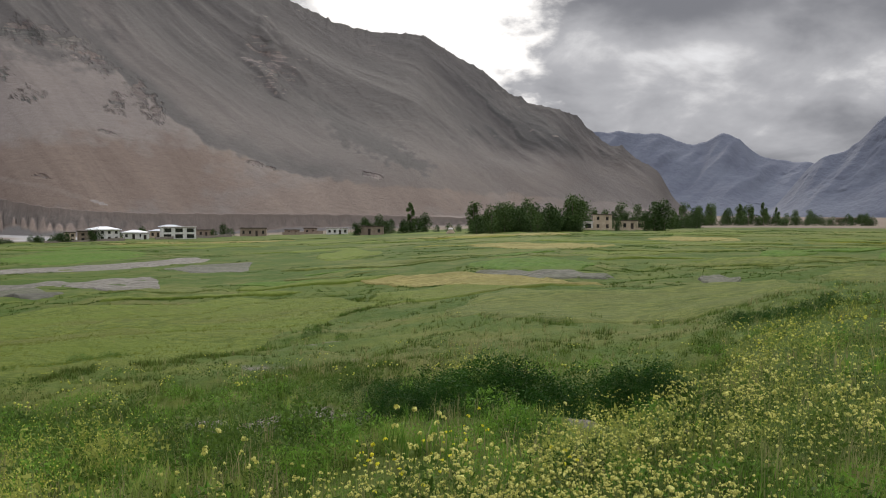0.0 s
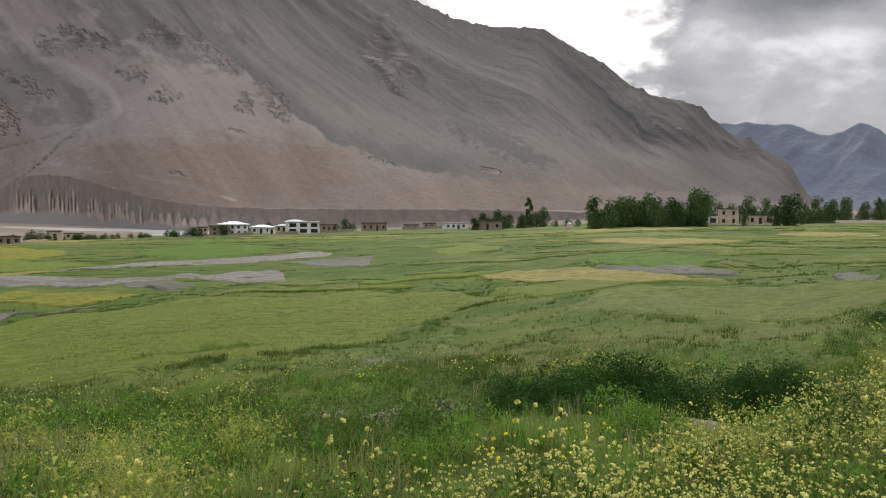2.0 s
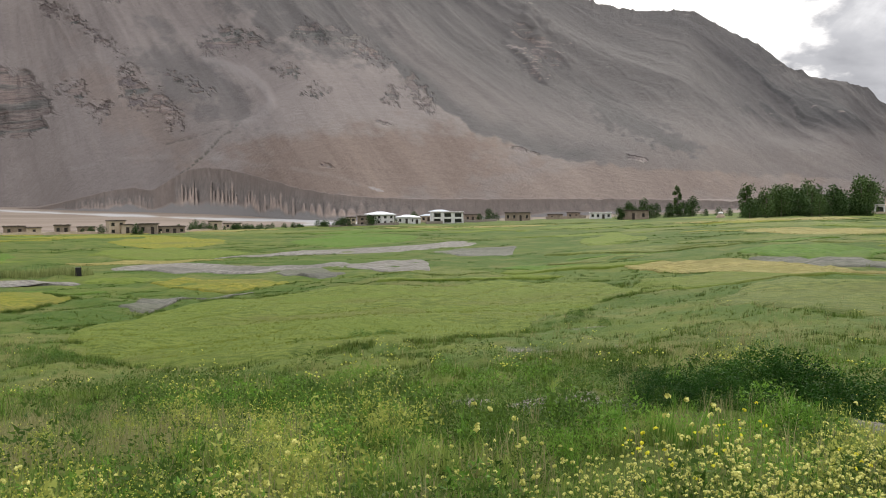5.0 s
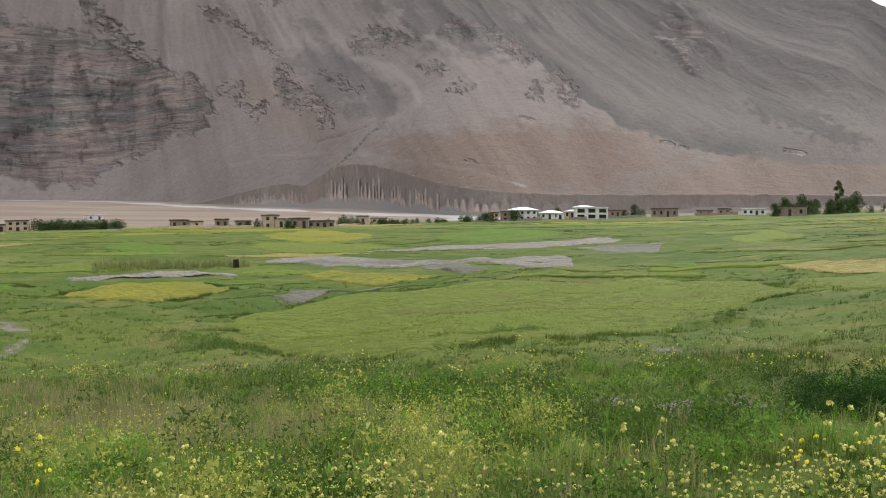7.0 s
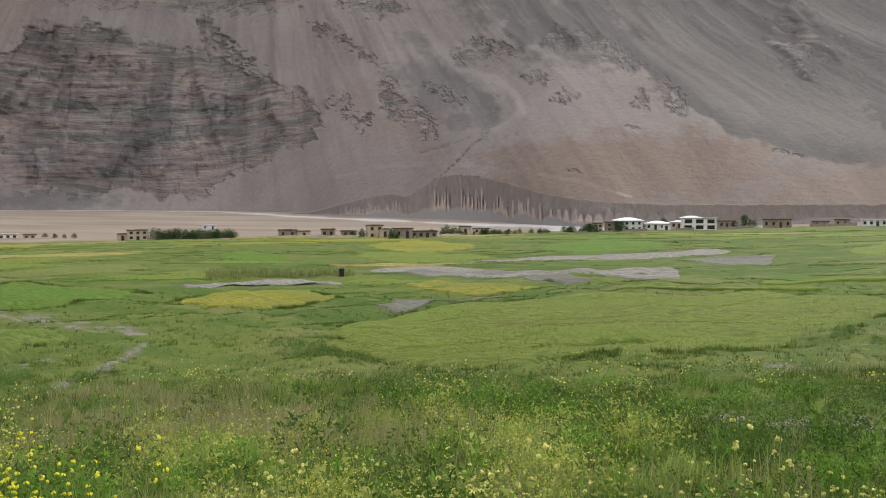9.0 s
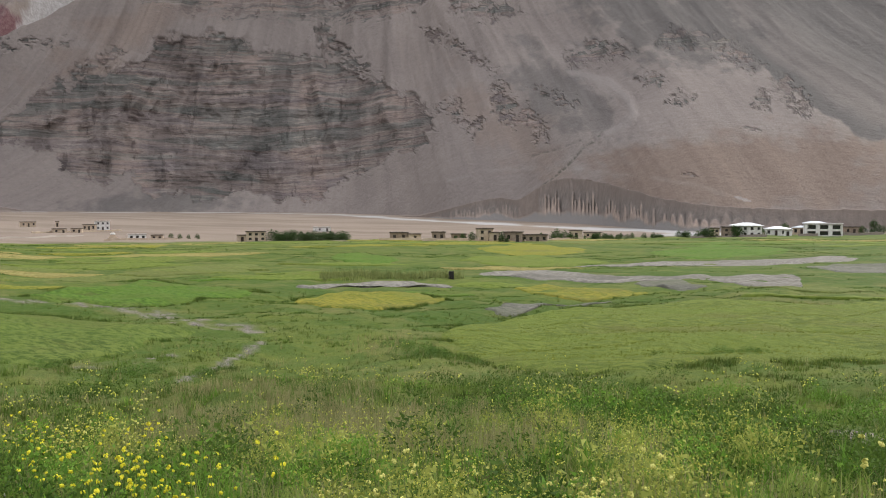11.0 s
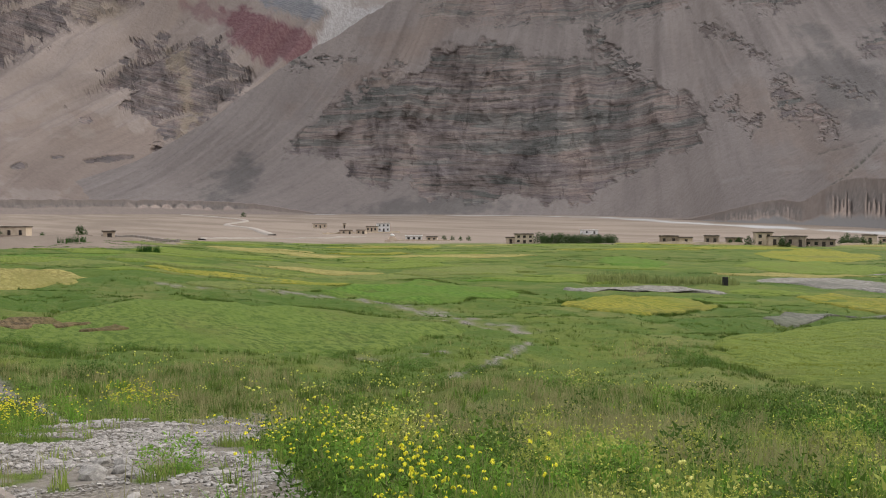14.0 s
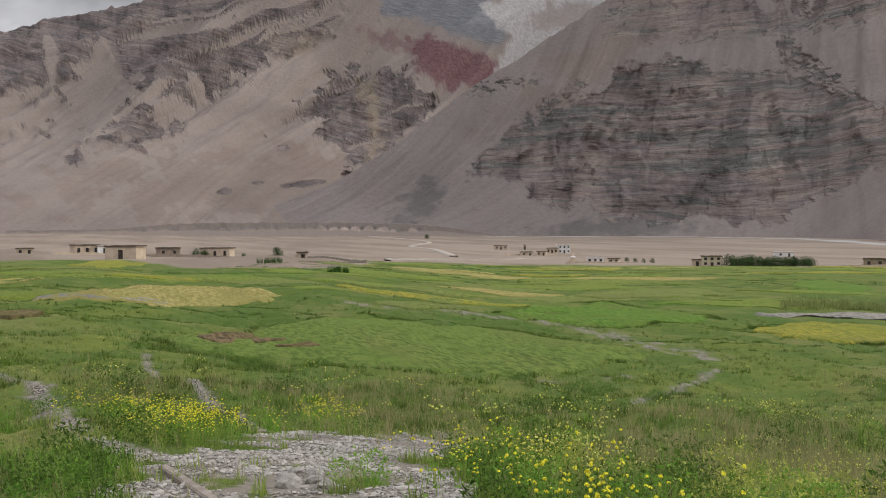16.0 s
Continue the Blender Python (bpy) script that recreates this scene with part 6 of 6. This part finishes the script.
def build_village():
    W, T, B = limewash, mud_tan, mud_brown
    rows = (
        (21.2, 457, 13, 10, 5.6, 2, 4, W, "white two-storey house under a pale hipped tin roof", 12, "tin"),
        (22.2, 452, 7, 6, 4.6, 2, 2, B, "brown mud house with dark openings beside the white house", 8, "flat"),
        (23.1, 447, 5, 6, 4.6, 2, 2, T, "small two-storey mud house with a dark upper floor", 0, "flat"),
        (19.4, 495, 11, 9, 3.6, 1, 3, W, "low white house under a hipped tin roof", -8, "tin"),
        (18.8, 482, 4, 4, 3.0, 1, 1, W, "tiny white outhouse with one window", 0, "flat"),
        (18.0, 520, 9, 7, 3.8, 1, 3, T, "low house with a grey-blue tin roof", -5, "blue"),
        (16.8, 486, 17.5, 9, 6.2, 2, 3, W, "white two-storey house with three wide window bays", 2, "flat"),
        (17.3, 505, 11, 8, 6.4, 2, 3, W, "white house part under a grey-blue roof", 4, "blue"),
        (15.2, 560, 10, 7, 3.6, 1, 3, B, "low brown mud house without plaster", 10, "flat"),
        (12.2, 540, 15.5, 8, 4.4, 1, 4, B, "long brown mud-brick house with four windows", -4, "flat"),
        (9.8, 560, 9, 6, 2.6, 1, 2, B, "low unfinished mud-brick hut", 6, "flat"),
        (8.6, 570, 8, 6, 3.2, 1, 2, B, "small brown mud-brick hut with flat roof", -6, "flat"),
        (6.9, 511, 12, 7, 3.2, 1, 4, W, "low white house with a row of windows", 3, "flat"),
        (4.8, 459, 15, 9, 4.2, 1, 3, B, "long mud-brick house with brushwood on the roof", -2, "flat"),
        (-9.1, 448, 9, 7, 4.0, 1, 2, W, "white house part with wide dark openings", 4, "flat"),
        (-10.3, 452, 9.4, 8, 7.6, 2, 2, T, "two-storey tan mud tower house", 4, "flat"),
        (-12.0, 425, 14, 7, 4.4, 1, 4, T, "low tan mud house with pillared front", -5, "flat"),
        (-24.9, 1000, 26, 10, 5, 1, 5, B, "distant long brown house among trees", 0, "flat"),
        (37.6, 404, 7, 6, 5.8, 2, 2, T, "cream two-storey mud house with corner tower", 12, "flat"),
        (37.0, 402, 5, 6, 4.0, 1, 1, T, "cream mud house wing with bare walls", 12, "flat"),
        (35.7, 400, 8, 6, 4.0, 1, 2, B, "brown mud house with dark openings", -6, "flat"),
        (34.4, 404, 12, 6, 2.8, 1, 4, B, "long low mud house with dark roof edge", 5, "flat"),
        (31.7, 452, 6, 5, 4.2, 1, 1, T, "pale cube-shaped mud house", 8, "flat"),
        (30.6, 470, 9, 5, 2.4, 1, 2, T, "low pale mud house behind fields", -8, "flat"),
        (52.4, 436, 9, 6, 4.4, 2, 3, T, "tan ruined house with open upper storey", 6, "flat"),
        (53.2, 440, 5, 5, 3.0, 1, 1, T, "tan mud hut with one opening", -8, "flat"),
        (48.2, 629, 11, 8, 3.0, 1, 2, W, "white house alone on the gravel plain", 15, "flat"),
        (43.2, 440, 9, 6, 3.2, 1, 2, B, "low brown mud ruin with flat roof", 0, "flat"),
        (42.2, 436, 6, 5, 2.8, 1, 1, T, "small tan mud hut by the fields", 10, "flat"),
        (40.6, 430, 6.5, 5, 3.6, 1, 2, B, "brown mud hut with dark parapet", -5, "flat"),
        (39.3, 425, 7, 5, 2.6, 1, 2, B, "low brown mud hut near the cream house", 5, "flat"),
        (61.6, 716, 10, 7, 6.6, 2, 3, W, "pale two-storey house among mud ruins", 10, "flat"),
        (62.3, 710, 9, 6, 4.2, 1, 3, T, "tan mud house among ruins", -10, "flat"),
        (59.6, 488, 9, 5, 2.7, 1, 3, W, "long low white hut at the field edge", 4, "flat"),
        (58.4, 490, 6, 5, 2.2, 1, 2, T, "low tan mud hut at the field edge", -6, "flat"),
        (65.7, 833, 12, 7, 4.0, 1, 3, T, "lone tan house on the gravel plain", 12, "flat"),
        (64.1, 832, 3.0, 3, 4.4, 1, 1, T, "small tan mud tower on the plain", 0, "flat"),
        (64.0, 650, 9, 6, 2.6, 1, 2, T, "collapsed tan mud house", 8, "flat"),
        (63.0, 655, 7, 5, 2.8, 1, 2, T, "ruined tan mud hut", -12, "flat"),
        (91.7, 420, 11, 8, 4.4, 1, 3, T, "tan mud-brick house with flat roof", 14, "flat"),
        (90.7, 420, 6, 7, 4.2, 1, 1, W, "whitewashed annex of a mud-brick house", 14, "flat"),
        (89.4, 278, 9.5, 7, 3.8, 1, 1, T, "tan mud house with one dark window", -24, "flat"),
        (86.9, 420, 10, 6, 3.8, 1, 2, B, "brown mud-brick house with dark parapet", 8, "flat"),
        (83.9, 420, 14, 8, 4.8, 1, 3, T, "tan mud house with a bright side wall", -18, "flat"),
        (78.6, 300, 3.2, 3, 2.0, 1, 1, T, "tiny mud shed beside a low wall", 10, "flat"),
        (95.0, 480, 8, 6, 2.8, 1, 2, T, "far low mud house on the plain", 0, "flat"),
    )
    for az, r, w, deep, h, fl, cols, wall, label, turn, roof in rows:
        wide = "bays" in label or "wide dark" in label
        house(az, r, w, deep, h, fl, cols, wall, label, turn, roof, white_frames=wide, rim=0.15 if wall is W else 0.24 if wall is T else 0.42, door=not wide)


def tapered(bm, a, b, ra, rb, n=7):
    a, b = Vector(a), Vector(b)
    q = (b - a).to_track_quat("Z", "Y")
    rings = []
    for c, r in ((a, ra), (b, rb)):
        rings.append([bm.verts.new(c + q @ Vector((math.cos(k / n * 6.2832) * r, math.sin(k / n * 6.2832) * r, 0))) for k in range(n)])
    for k in range(n):
        bm.faces.new((rings[0][k], rings[0][(k + 1) % n], rings[1][(k + 1) % n], rings[1][k]))
    bm.faces.new(rings[0][::-1])
    bm.faces.new(rings[1])


def tree(kind, h, wide, mat, label, leaf=0.75, n=1200, bare=0.18):
    """A tapered trunk with limbs and a crown of many leaf sprays in uneven clumps."""
    home = tagged(new("tree"), label, "tree", "valley trees")
    bm = bmesh.new()
    tapered(bm, (0, 0, -0.5), (0.15, 0.05, h * 0.5), 0.035 * h * 0.6, 0.02 * h * 0.5)
    tapered(bm, (0.15, 0.05, h * 0.5), (0.1, -0.1, h * 0.9), 0.02 * h * 0.5, 0.02)
    part("trunk", bm, bark, home)
    clumps = []
    for k in range(11 if kind == "poplar" else 20):
        t = (k + 0.5) / (11 if kind == "poplar" else 20)
        z = h * (bare + (0.93 - bare) * t)
        env = (math.sin(math.pi * min(1, 0.15 + 0.85 * t) ** 0.8) if kind != "poplar" else (0.55 + 0.45 * math.sin(math.pi * t)))
        a = rng.uniform(0, 6.283)
        rr = wide / 2 * env * rng.uniform(0.35, 0.8)
        clumps.append((math.cos(a) * rr, math.sin(a) * rr, z, wide * rng.uniform(0.22, 0.34) * (0.8 if kind == "poplar" else 1)))
    for k, c in enumerate(clumps[::3]):
        bm = bmesh.new()
        tapered(bm, (0.1, 0, c[2] * 0.72), c[:3], 0.012 * h, 0.02, 5)
        part("limb", bm, bark, home)
    co = []
    for x, y, z, s in clumps:
        m = n // len(clumps)
        d = rng.normal(size=(m, 3))
        d /= np.linalg.norm(d, axis=1)[:, None]
        d *= (rng.uniform(0.25, 1, m)**0.5)[:, None] * s * rng.uniform(0.8, 1.25, (m, 1))
        d[:, 2] *= 1.25 if kind == "poplar" else 0.9
        co.append(d + (x, y, z))
    c = np.concatenate(co)
    d, w = rng.normal(size=c.shape), rng.normal(size=c.shape)
    d /= np.linalg.norm(d, axis=1)[:, None]
    w = np.cross(d, w)
    w /= np.linalg.norm(w, axis=1)[:, None]
    s = leaf * rng.uniform(0.6, 1.2, (len(c), 1))
    P = np.stack([c - d * s * 0.5, c + w * s * 0.32, c + d * s * 0.6, c - w * s * 0.32], 1).reshape(-1, 3)
    i = np.arange(len(c))[:, None] * 4
    crown = raw_mesh("crown", P, np.concatenate([i, i + 1, i + 2, i + 3], 1), mat, shade=False)
    crown.parent = home
    return home


def build_trees():
    kinds = [tree("willow", 9.0, 9.0, crown_dark, "bushy dark green willow by the houses", bare=0.04),
             tree("willow", 11.0, 9.0, crown_dark, "tall dark green willow in a grove", bare=0.05),
             tree("poplar", 15.0, 4.6, crown_light, "slender tall green poplar", bare=0.12),
             tree("willow", 13.0, 8.0, crown_light, "green poplar with an uneven crown", bare=0.12),
             tree("willow", 4.5, 5.5, crown_dark, "low dark green willow bush near the village", leaf=0.55, n=560, bare=0.02)]
    first = set()

    def plant(k, az, r, s=1.0):
        m = stand(az, r, rng.uniform(0, 360))
        if k not in first:
            first.add(k)
            kinds[k].matrix_world = m @ Matrix.Scale(s, 4)
        else:
            ob = copy_thing(kinds[k], m)
            ob.scale = (s, s, s)

    # grove by the mud-brick house, the large grove, the row by the tower house, the far row
    for az in np.linspace(5.6, 1.2, 14):
        plant(int(rng.choice([0, 1, 0])), az + rng.normal() * 0.15, 475 + rng.normal() * 12, rng.uniform(0.6, 1.0))
    plant(2, 2.1, 470, 1.12)
    for az in np.linspace(-1.9, -8.9, 34):
        plant(int(rng.choice([1, 3, 1, 0, 3])), az + rng.normal() * 0.15, 400 + rng.normal() * 22, rng.uniform(0.6, 1.15))
        plant(4, az + rng.normal() * 0.15, 385 + rng.normal() * 5, rng.uniform(0.7, 1.2))
    plant(2, -2.0, 392, 0.95)
    plant(3, -8.4, 385, 1.2)
    for az in np.linspace(-9.0, -16.2, 22):
        plant(int(rng.choice([0, 1, 3])), az + rng.normal() * 0.2, 500 + rng.normal() * 25, rng.uniform(0.55, 1.15))
        plant(4, az + rng.normal() * 0.2, 485 + rng.normal() * 8, rng.uniform(0.7, 1.3))
    for az, s in ((-13.6, 1.15), (-14.2, 1.2), (-13.0, 0.8), (-11.3, 0.5)):
        plant(1, az, 400, s)
    for az in np.sort(rng.uniform(-20.8, -16.3, 18)):
        plant(int(rng.choice([1, 3, 2, 3])), az + rng.normal() * 0.2, 740 + rng.normal() * 30, rng.uniform(0.8, 1.35))
    for az in np.sort(rng.uniform(-26.0, -20.6, 10)):
        plant(int(rng.choice([0, 3, 4])), az + rng.normal() * 0.2, 880 + rng.normal() * 30, rng.uniform(0.7, 1.15))
    for az in np.linspace(-15.4, -26.2, 30):
        plant(4, az + rng.normal() * 0.15, 720 + rng.normal() * 12, rng.uniform(1.0, 1.9))
    plant(3, -22.7, 860, 1.0)
    for az, r, k, s in ((14.1, 540, 0, 0.8), (13.6, 540, 4, 0.9), (14.7, 545, 4, 0.9), (21.9, 446, 0, 0.62), (20.3, 470, 4, 0.9), (23.6, 440, 0, 0.55),
                        (19.0, 500, 0, 0.7), (21.6, 452, 0, 0.65), (-1.0, 450, 4, 0.8), (0.4, 455, 4, 0.7), (-0.4, 470, 4, 0.9), (32.9, 446, 4, 1.1), (32.4, 450, 4, 0.9), (36.4, 398, 4, 0.9),
                        (38.4, 402, 4, 0.9), (80.2, 415, 0, 0.62), (85.2, 416, 4, 0.9), (84.7, 416, 4, 0.8), (82.3, 418, 4, 0.5), (70.5, 1500, 4, 1.6)):
        plant(k, az, r, s)
    for az in rng.uniform(23.2, 30.6, 34):
        plant(4, az, 442 + rng.normal() * 3, rng.uniform(0.35, 0.6) + 0.5 * max(0.0, (26.2 - az) / 3))
    for az in rng.uniform(31.0, 40.5, 16):
        plant(4, az, np.interp(az, (31, 33, 36, 40), (440, 430, 394, 410)), rng.uniform(0.3, 0.75))
    for az in np.linspace(46.6, 51.4, 28):
        plant(4, az + rng.normal() * 0.15, 433 + rng.normal() * 3, rng.uniform(0.7, 1.1))
    for az in np.linspace(56.0, 57.6, 4):
        plant(4, az, 500, rng.uniform(0.4, 0.6))


def mud_wall(pts, h, thick, mat, label):
    """A low wall along a line in plan, with an uneven top."""
    bm = bmesh.new()
    line = []
    for (ax, ay), (bx, by) in zip(pts, pts[1:]):
        n = max(2, int(math.hypot(bx - ax, by - ay) / 2.5))
        line += [(ax + (bx - ax) * k / n, ay + (by - ay) * k / n) for k in range(n)]
    line.append(pts[-1])
    rings = []
    for k, (x, y) in enumerate(line):
        x0, y0 = line[max(0, k - 1)]
        x1, y1 = line[min(len(line) - 1, k + 1)]
        t = Vector((x1 - x0, y1 - y0)).normalized()
        nx, ny = -t.y * thick / 2, t.x * thick / 2
        z = float(ground_z(x, y))
        top = z + h * random.uniform(0.75, 1.15)
        rings.append([bm.verts.new(c) for c in ((x + nx, y + ny, z - 0.6), (x - nx, y - ny, z - 0.6), (x - nx * 0.7, y - ny * 0.7, top), (x + nx * 0.7, y + ny * 0.7, top))])
    for a, b in zip(rings, rings[1:]):
        for i in range(4):
            bm.faces.new((a[i], b[i], b[(i + 1) % 4], a[(i + 1) % 4]))
    bm.faces.new(rings[0])
    bm.faces.new(rings[-1][::-1])
    me = bpy.data.meshes.new("garden_wall")
    bm.to_mesh(me)
    bm.free()
    me.materials.append(mat)
    return tagged(new("garden_wall", me), label, "wall", "low walls")


def arc(a0, a1, r0, r1, n=5):
    return [tuple(float(c) for c in polar(a0 + (a1 - a0) * k / n, r0 + (r1 - r0) * k / n)) for k in range(n + 1)]


def build_walls():
    mud_wall(arc(24.5, 20.0, 436, 452), 1.3, 0.6, dry_stone, "low grey dry stone wall before the houses")
    mud_wall(arc(18.2, 13.6, 470, 520), 1.5, 0.6, dry_stone, "low stone wall beside the white house")
    mud_wall(arc(10.4, 7.8, 540, 540), 1.6, 0.6, mud_brown, "brown mud garden wall by the huts")
    mud_wall(arc(44.5, 38.0, 425, 400), 1.3, 0.6, mud_tan, "tan mud garden wall along the fields")
    mud_wall(arc(35.0, 31.0, 400, 445), 1.2, 0.6, mud_tan, "tan mud garden wall behind the crops")
    mud_wall(arc(65.5, 60.5, 640, 690), 1.2, 0.6, mud_tan, "broken tan wall round the ruins")
    mud_wall(arc(61.5, 57.2, 480, 486), 1.0, 0.6, mud_tan, "low pale wall at the field edge")
    mud_wall(arc(88.4, 79.5, 395, 400), 1.4, 0.7, mud_brown, "brown mud wall below the tan houses")
    mud_wall(arc(93.5, 88.0, 400, 410), 1.2, 0.7, mud_tan, "tan mud wall beside the houses")
    mud_wall(arc(79.0, 74.5, 340, 300), 0.9, 0.9, dry_stone, "long low stone bank running downhill")
    mud_wall(arc(-8.8, -12.8, 428, 415), 1.1, 0.6, mud_tan, "tan mud wall before the tower house")


def stupa(az, r, h, label):
    home = tagged(new("stupa"), label, "stupa")
    home.matrix_world = stand(az, r)
    bm = bmesh.new()
    for k in range(3):
        q = h * (0.55 - 0.1 * k)
        solid(bm, -q, q, -q, q, h * 0.14 * k - (0.4 if k == 0 else 0), h * 0.14 * (k + 1), 0.05)
    part("plinth", bm, mud_tan, home)
    bm = bmesh.new()
    tapered(bm, (0, 0, h * 0.42), (0, 0, h * 0.56), 0.26 * h, 0.32 * h, 14)
    tapered(bm, (0, 0, h * 0.56), (0, 0, h * 0.70), 0.32 * h, 0.14 * h, 14)
    part("dome", bm, limewash, home)
    bm = bmesh.new()
    tapered(bm, (0, 0, h * 0.70), (0, 0, h), 0.09 * h, 0.02 * h, 10)
    part("spire", bm, mud_tan, home)


def rock_mesh(seed, flat=0.6, cuts=1, mat=None):
    g = np.random.default_rng(seed)
    bm = bmesh.new()
    bmesh.ops.create_icosphere(bm, subdivisions=cuts, radius=0.5)
    for v in bm.verts:
        lump = 1 + 0.45 * noise.noise(v.co * 2.3 + Vector((seed, 0, 0)))
        v.co *= lump * (g.uniform(0.72, 1.15) if cuts == 1 else g.uniform(0.95, 1.05))
        v.co.z *= flat
        v.co.x *= 1.2
    me = bpy.data.meshes.new("stone")
    bm.to_mesh(me)
    bm.free()
    me.materials.append(mat or stone_mat)
    return me


def build_near_things():
    # concrete kerb beside the gravel, and the rubble next to it
    a, b = Vector((-9.3, 0.36, 0)), Vector((-6.0, 0.62, 0))
    a.z, b.z = float(ground_z(a.x, a.y)), float(ground_z(b.x, b.y))
    bm = bmesh.new()
    solid(bm, -0.045, 0.045, 0, (b - a).length, -0.12, 0.06)
    bmesh.ops.subdivide_edges(bm, edges=[e for e in bm.edges if e.calc_length() > 1], cuts=14)
    for v in bm.verts:
        v.co += Vector((random.uniform(-1, 1), 0, random.uniform(-1, 1))) * 0.008
    bmesh.ops.bevel(bm, geom=[e for e in bm.edges if e.calc_face_angle(0) > 1.0], offset=0.015, segments=1, affect="EDGES")
    me = bpy.data.meshes.new("concrete_kerb")
    bm.to_mesh(me)
    bm.free()
    me.materials.append(concrete)
    kerb = tagged(new("concrete_kerb", me), "weathered concrete kerb beam lying in gravel", "kerb")
    kerb.matrix_world = Matrix.Translation(a) @ (b - a).to_track_quat("Y", "Z").to_matrix().to_4x4()
    models = [rock_mesh(k) for k in range(8)]
    large = [rock_mesh(40 + k, 0.7, 2, boulder_mat) for k in range(8)]
    for k, (x, y, s) in enumerate(((-7.3, 1.25, 0.22), (-7.45, 1.5, 0.16), (-7.05, 1.5, 0.17), (-7.8, 1.3, 0.15), (-7.9, 1.6, 0.17), (-8.3, 1.5, 0.14), (-1.7, 14.1, 0.22), (-3.6, 14.9, 0.16))):
        ob = new("boulder", large[k])
        ob.matrix_world = pose(x, y, float(ground_z(x, y)) + 0.1 * s, 0, 0, 50 * k) @ Matrix.Scale(s, 4)
        tagged(ob, "pale angular boulder on bare ground", "boulder", "boulders")
    # loose stones of the gravel patch
    n = 0
    while n < 290:
        x, y = rng.uniform(-15, -5), rng.uniform(0, 5.5)
        if stony_mask(np.array([x]), np.array([y]))[0] > 0.5 and (fbm(np.array([x]) * 0.6, np.array([y]) * 0.6, 2, 7)[0] > -0.15):
            ob = new("stone", models[n % 8])
            s = float(np.clip(rng.lognormal(-3.1, 0.4), 0.03, 0.13))
            ob.parent = ground
            ob.matrix_world = pose(x, y, float(ground_z(x, y)) + 0.12 * s, rng.uniform(-20, 20), rng.uniform(-20, 20), rng.uniform(0, 360)) @ Matrix.Scale(s, 4)
            n += 1
    x, y = rng.uniform(-46, 5, 46000), rng.uniform(-4, 38, 46000)
    near = rng.random(46000) < 0.78
    x, y = np.where(near, rng.uniform(-16, -4, 46000), x), np.where(near, rng.uniform(-0.4, 6.2, 46000), y)
    x, y = keep(x, y, stony_mask(x, y) * smooth(fbm(x * 0.6, y * 0.6, 3, 7), -0.4, 0.2) * np.where((x > -6) & (y > 12), 0.12, 1.0))
    pebbles = []
    for me in models[:5]:
        pebbles.append((np.array([v.co for v in me.vertices]), np.array([p.vertices for p in me.polygons])))
    strew("pebbles", pebbles[:3], x, y, np.clip(rng.lognormal(-3.6, 0.5, len(x)), 0.012, 0.09), stone_mat, "loose pale pebbles on the path", "pebbles", z=ground_z(x, y) + 0.028)
    # black sheet-metal box on a leg
    home = tagged(new("metal_box"), "black sheet-metal box standing by the dry bed", "metal box")
    home.matrix_world = stand(39.8, 145)
    bm = bmesh.new()
    solid(bm, -0.45, 0.45, -0.3, 0.3, 0.3, 1.6, 0.02)
    part("box", bm, black_box, home)
    for sx in (-0.35, 0.35):
        bm = bmesh.new()
        solid(bm, sx - 0.05, sx + 0.05, -0.05, 0.05, -0.6, 0.3)
        part("leg", bm, black_box, home)
    # tall reeds along the dry bed
    az = rng.uniform(39.0, 48.3, 420)
    r = 150 + rng.normal(size=420) * 3.0
    x, y = polar(az, r)
    reed = [blades(9, 0.07, 2.0, 0.8, 2, 0.6) for k in range(4)]
    strew("reeds", reed, x, y, rng.uniform(0.6, 1.1, len(x)), leaf_grey, "tall grey-green reeds along the dry bed", "reeds")
    x, y = polar(np.concatenate([rng.uniform(79.9, 81.4, 40), rng.uniform(75.6, 76.9, 40)]), np.concatenate([rng.normal(size=40) * 2 + 237, rng.normal(size=40) * 2 + 192]))
    strew("reeds", reed, x, y, rng.uniform(0.7, 1.1, len(x)), leaf_dark, "dark green scrub by the low walls", "scrub")


build_village()
build_trees()
build_walls()
stupa(-0.5, 415, 3.8, "tan and white stepped stupa at the field edge")
stupa(61.0, 520, 4.6, "pale stupa with pointed spire near ruins")
build_near_things()
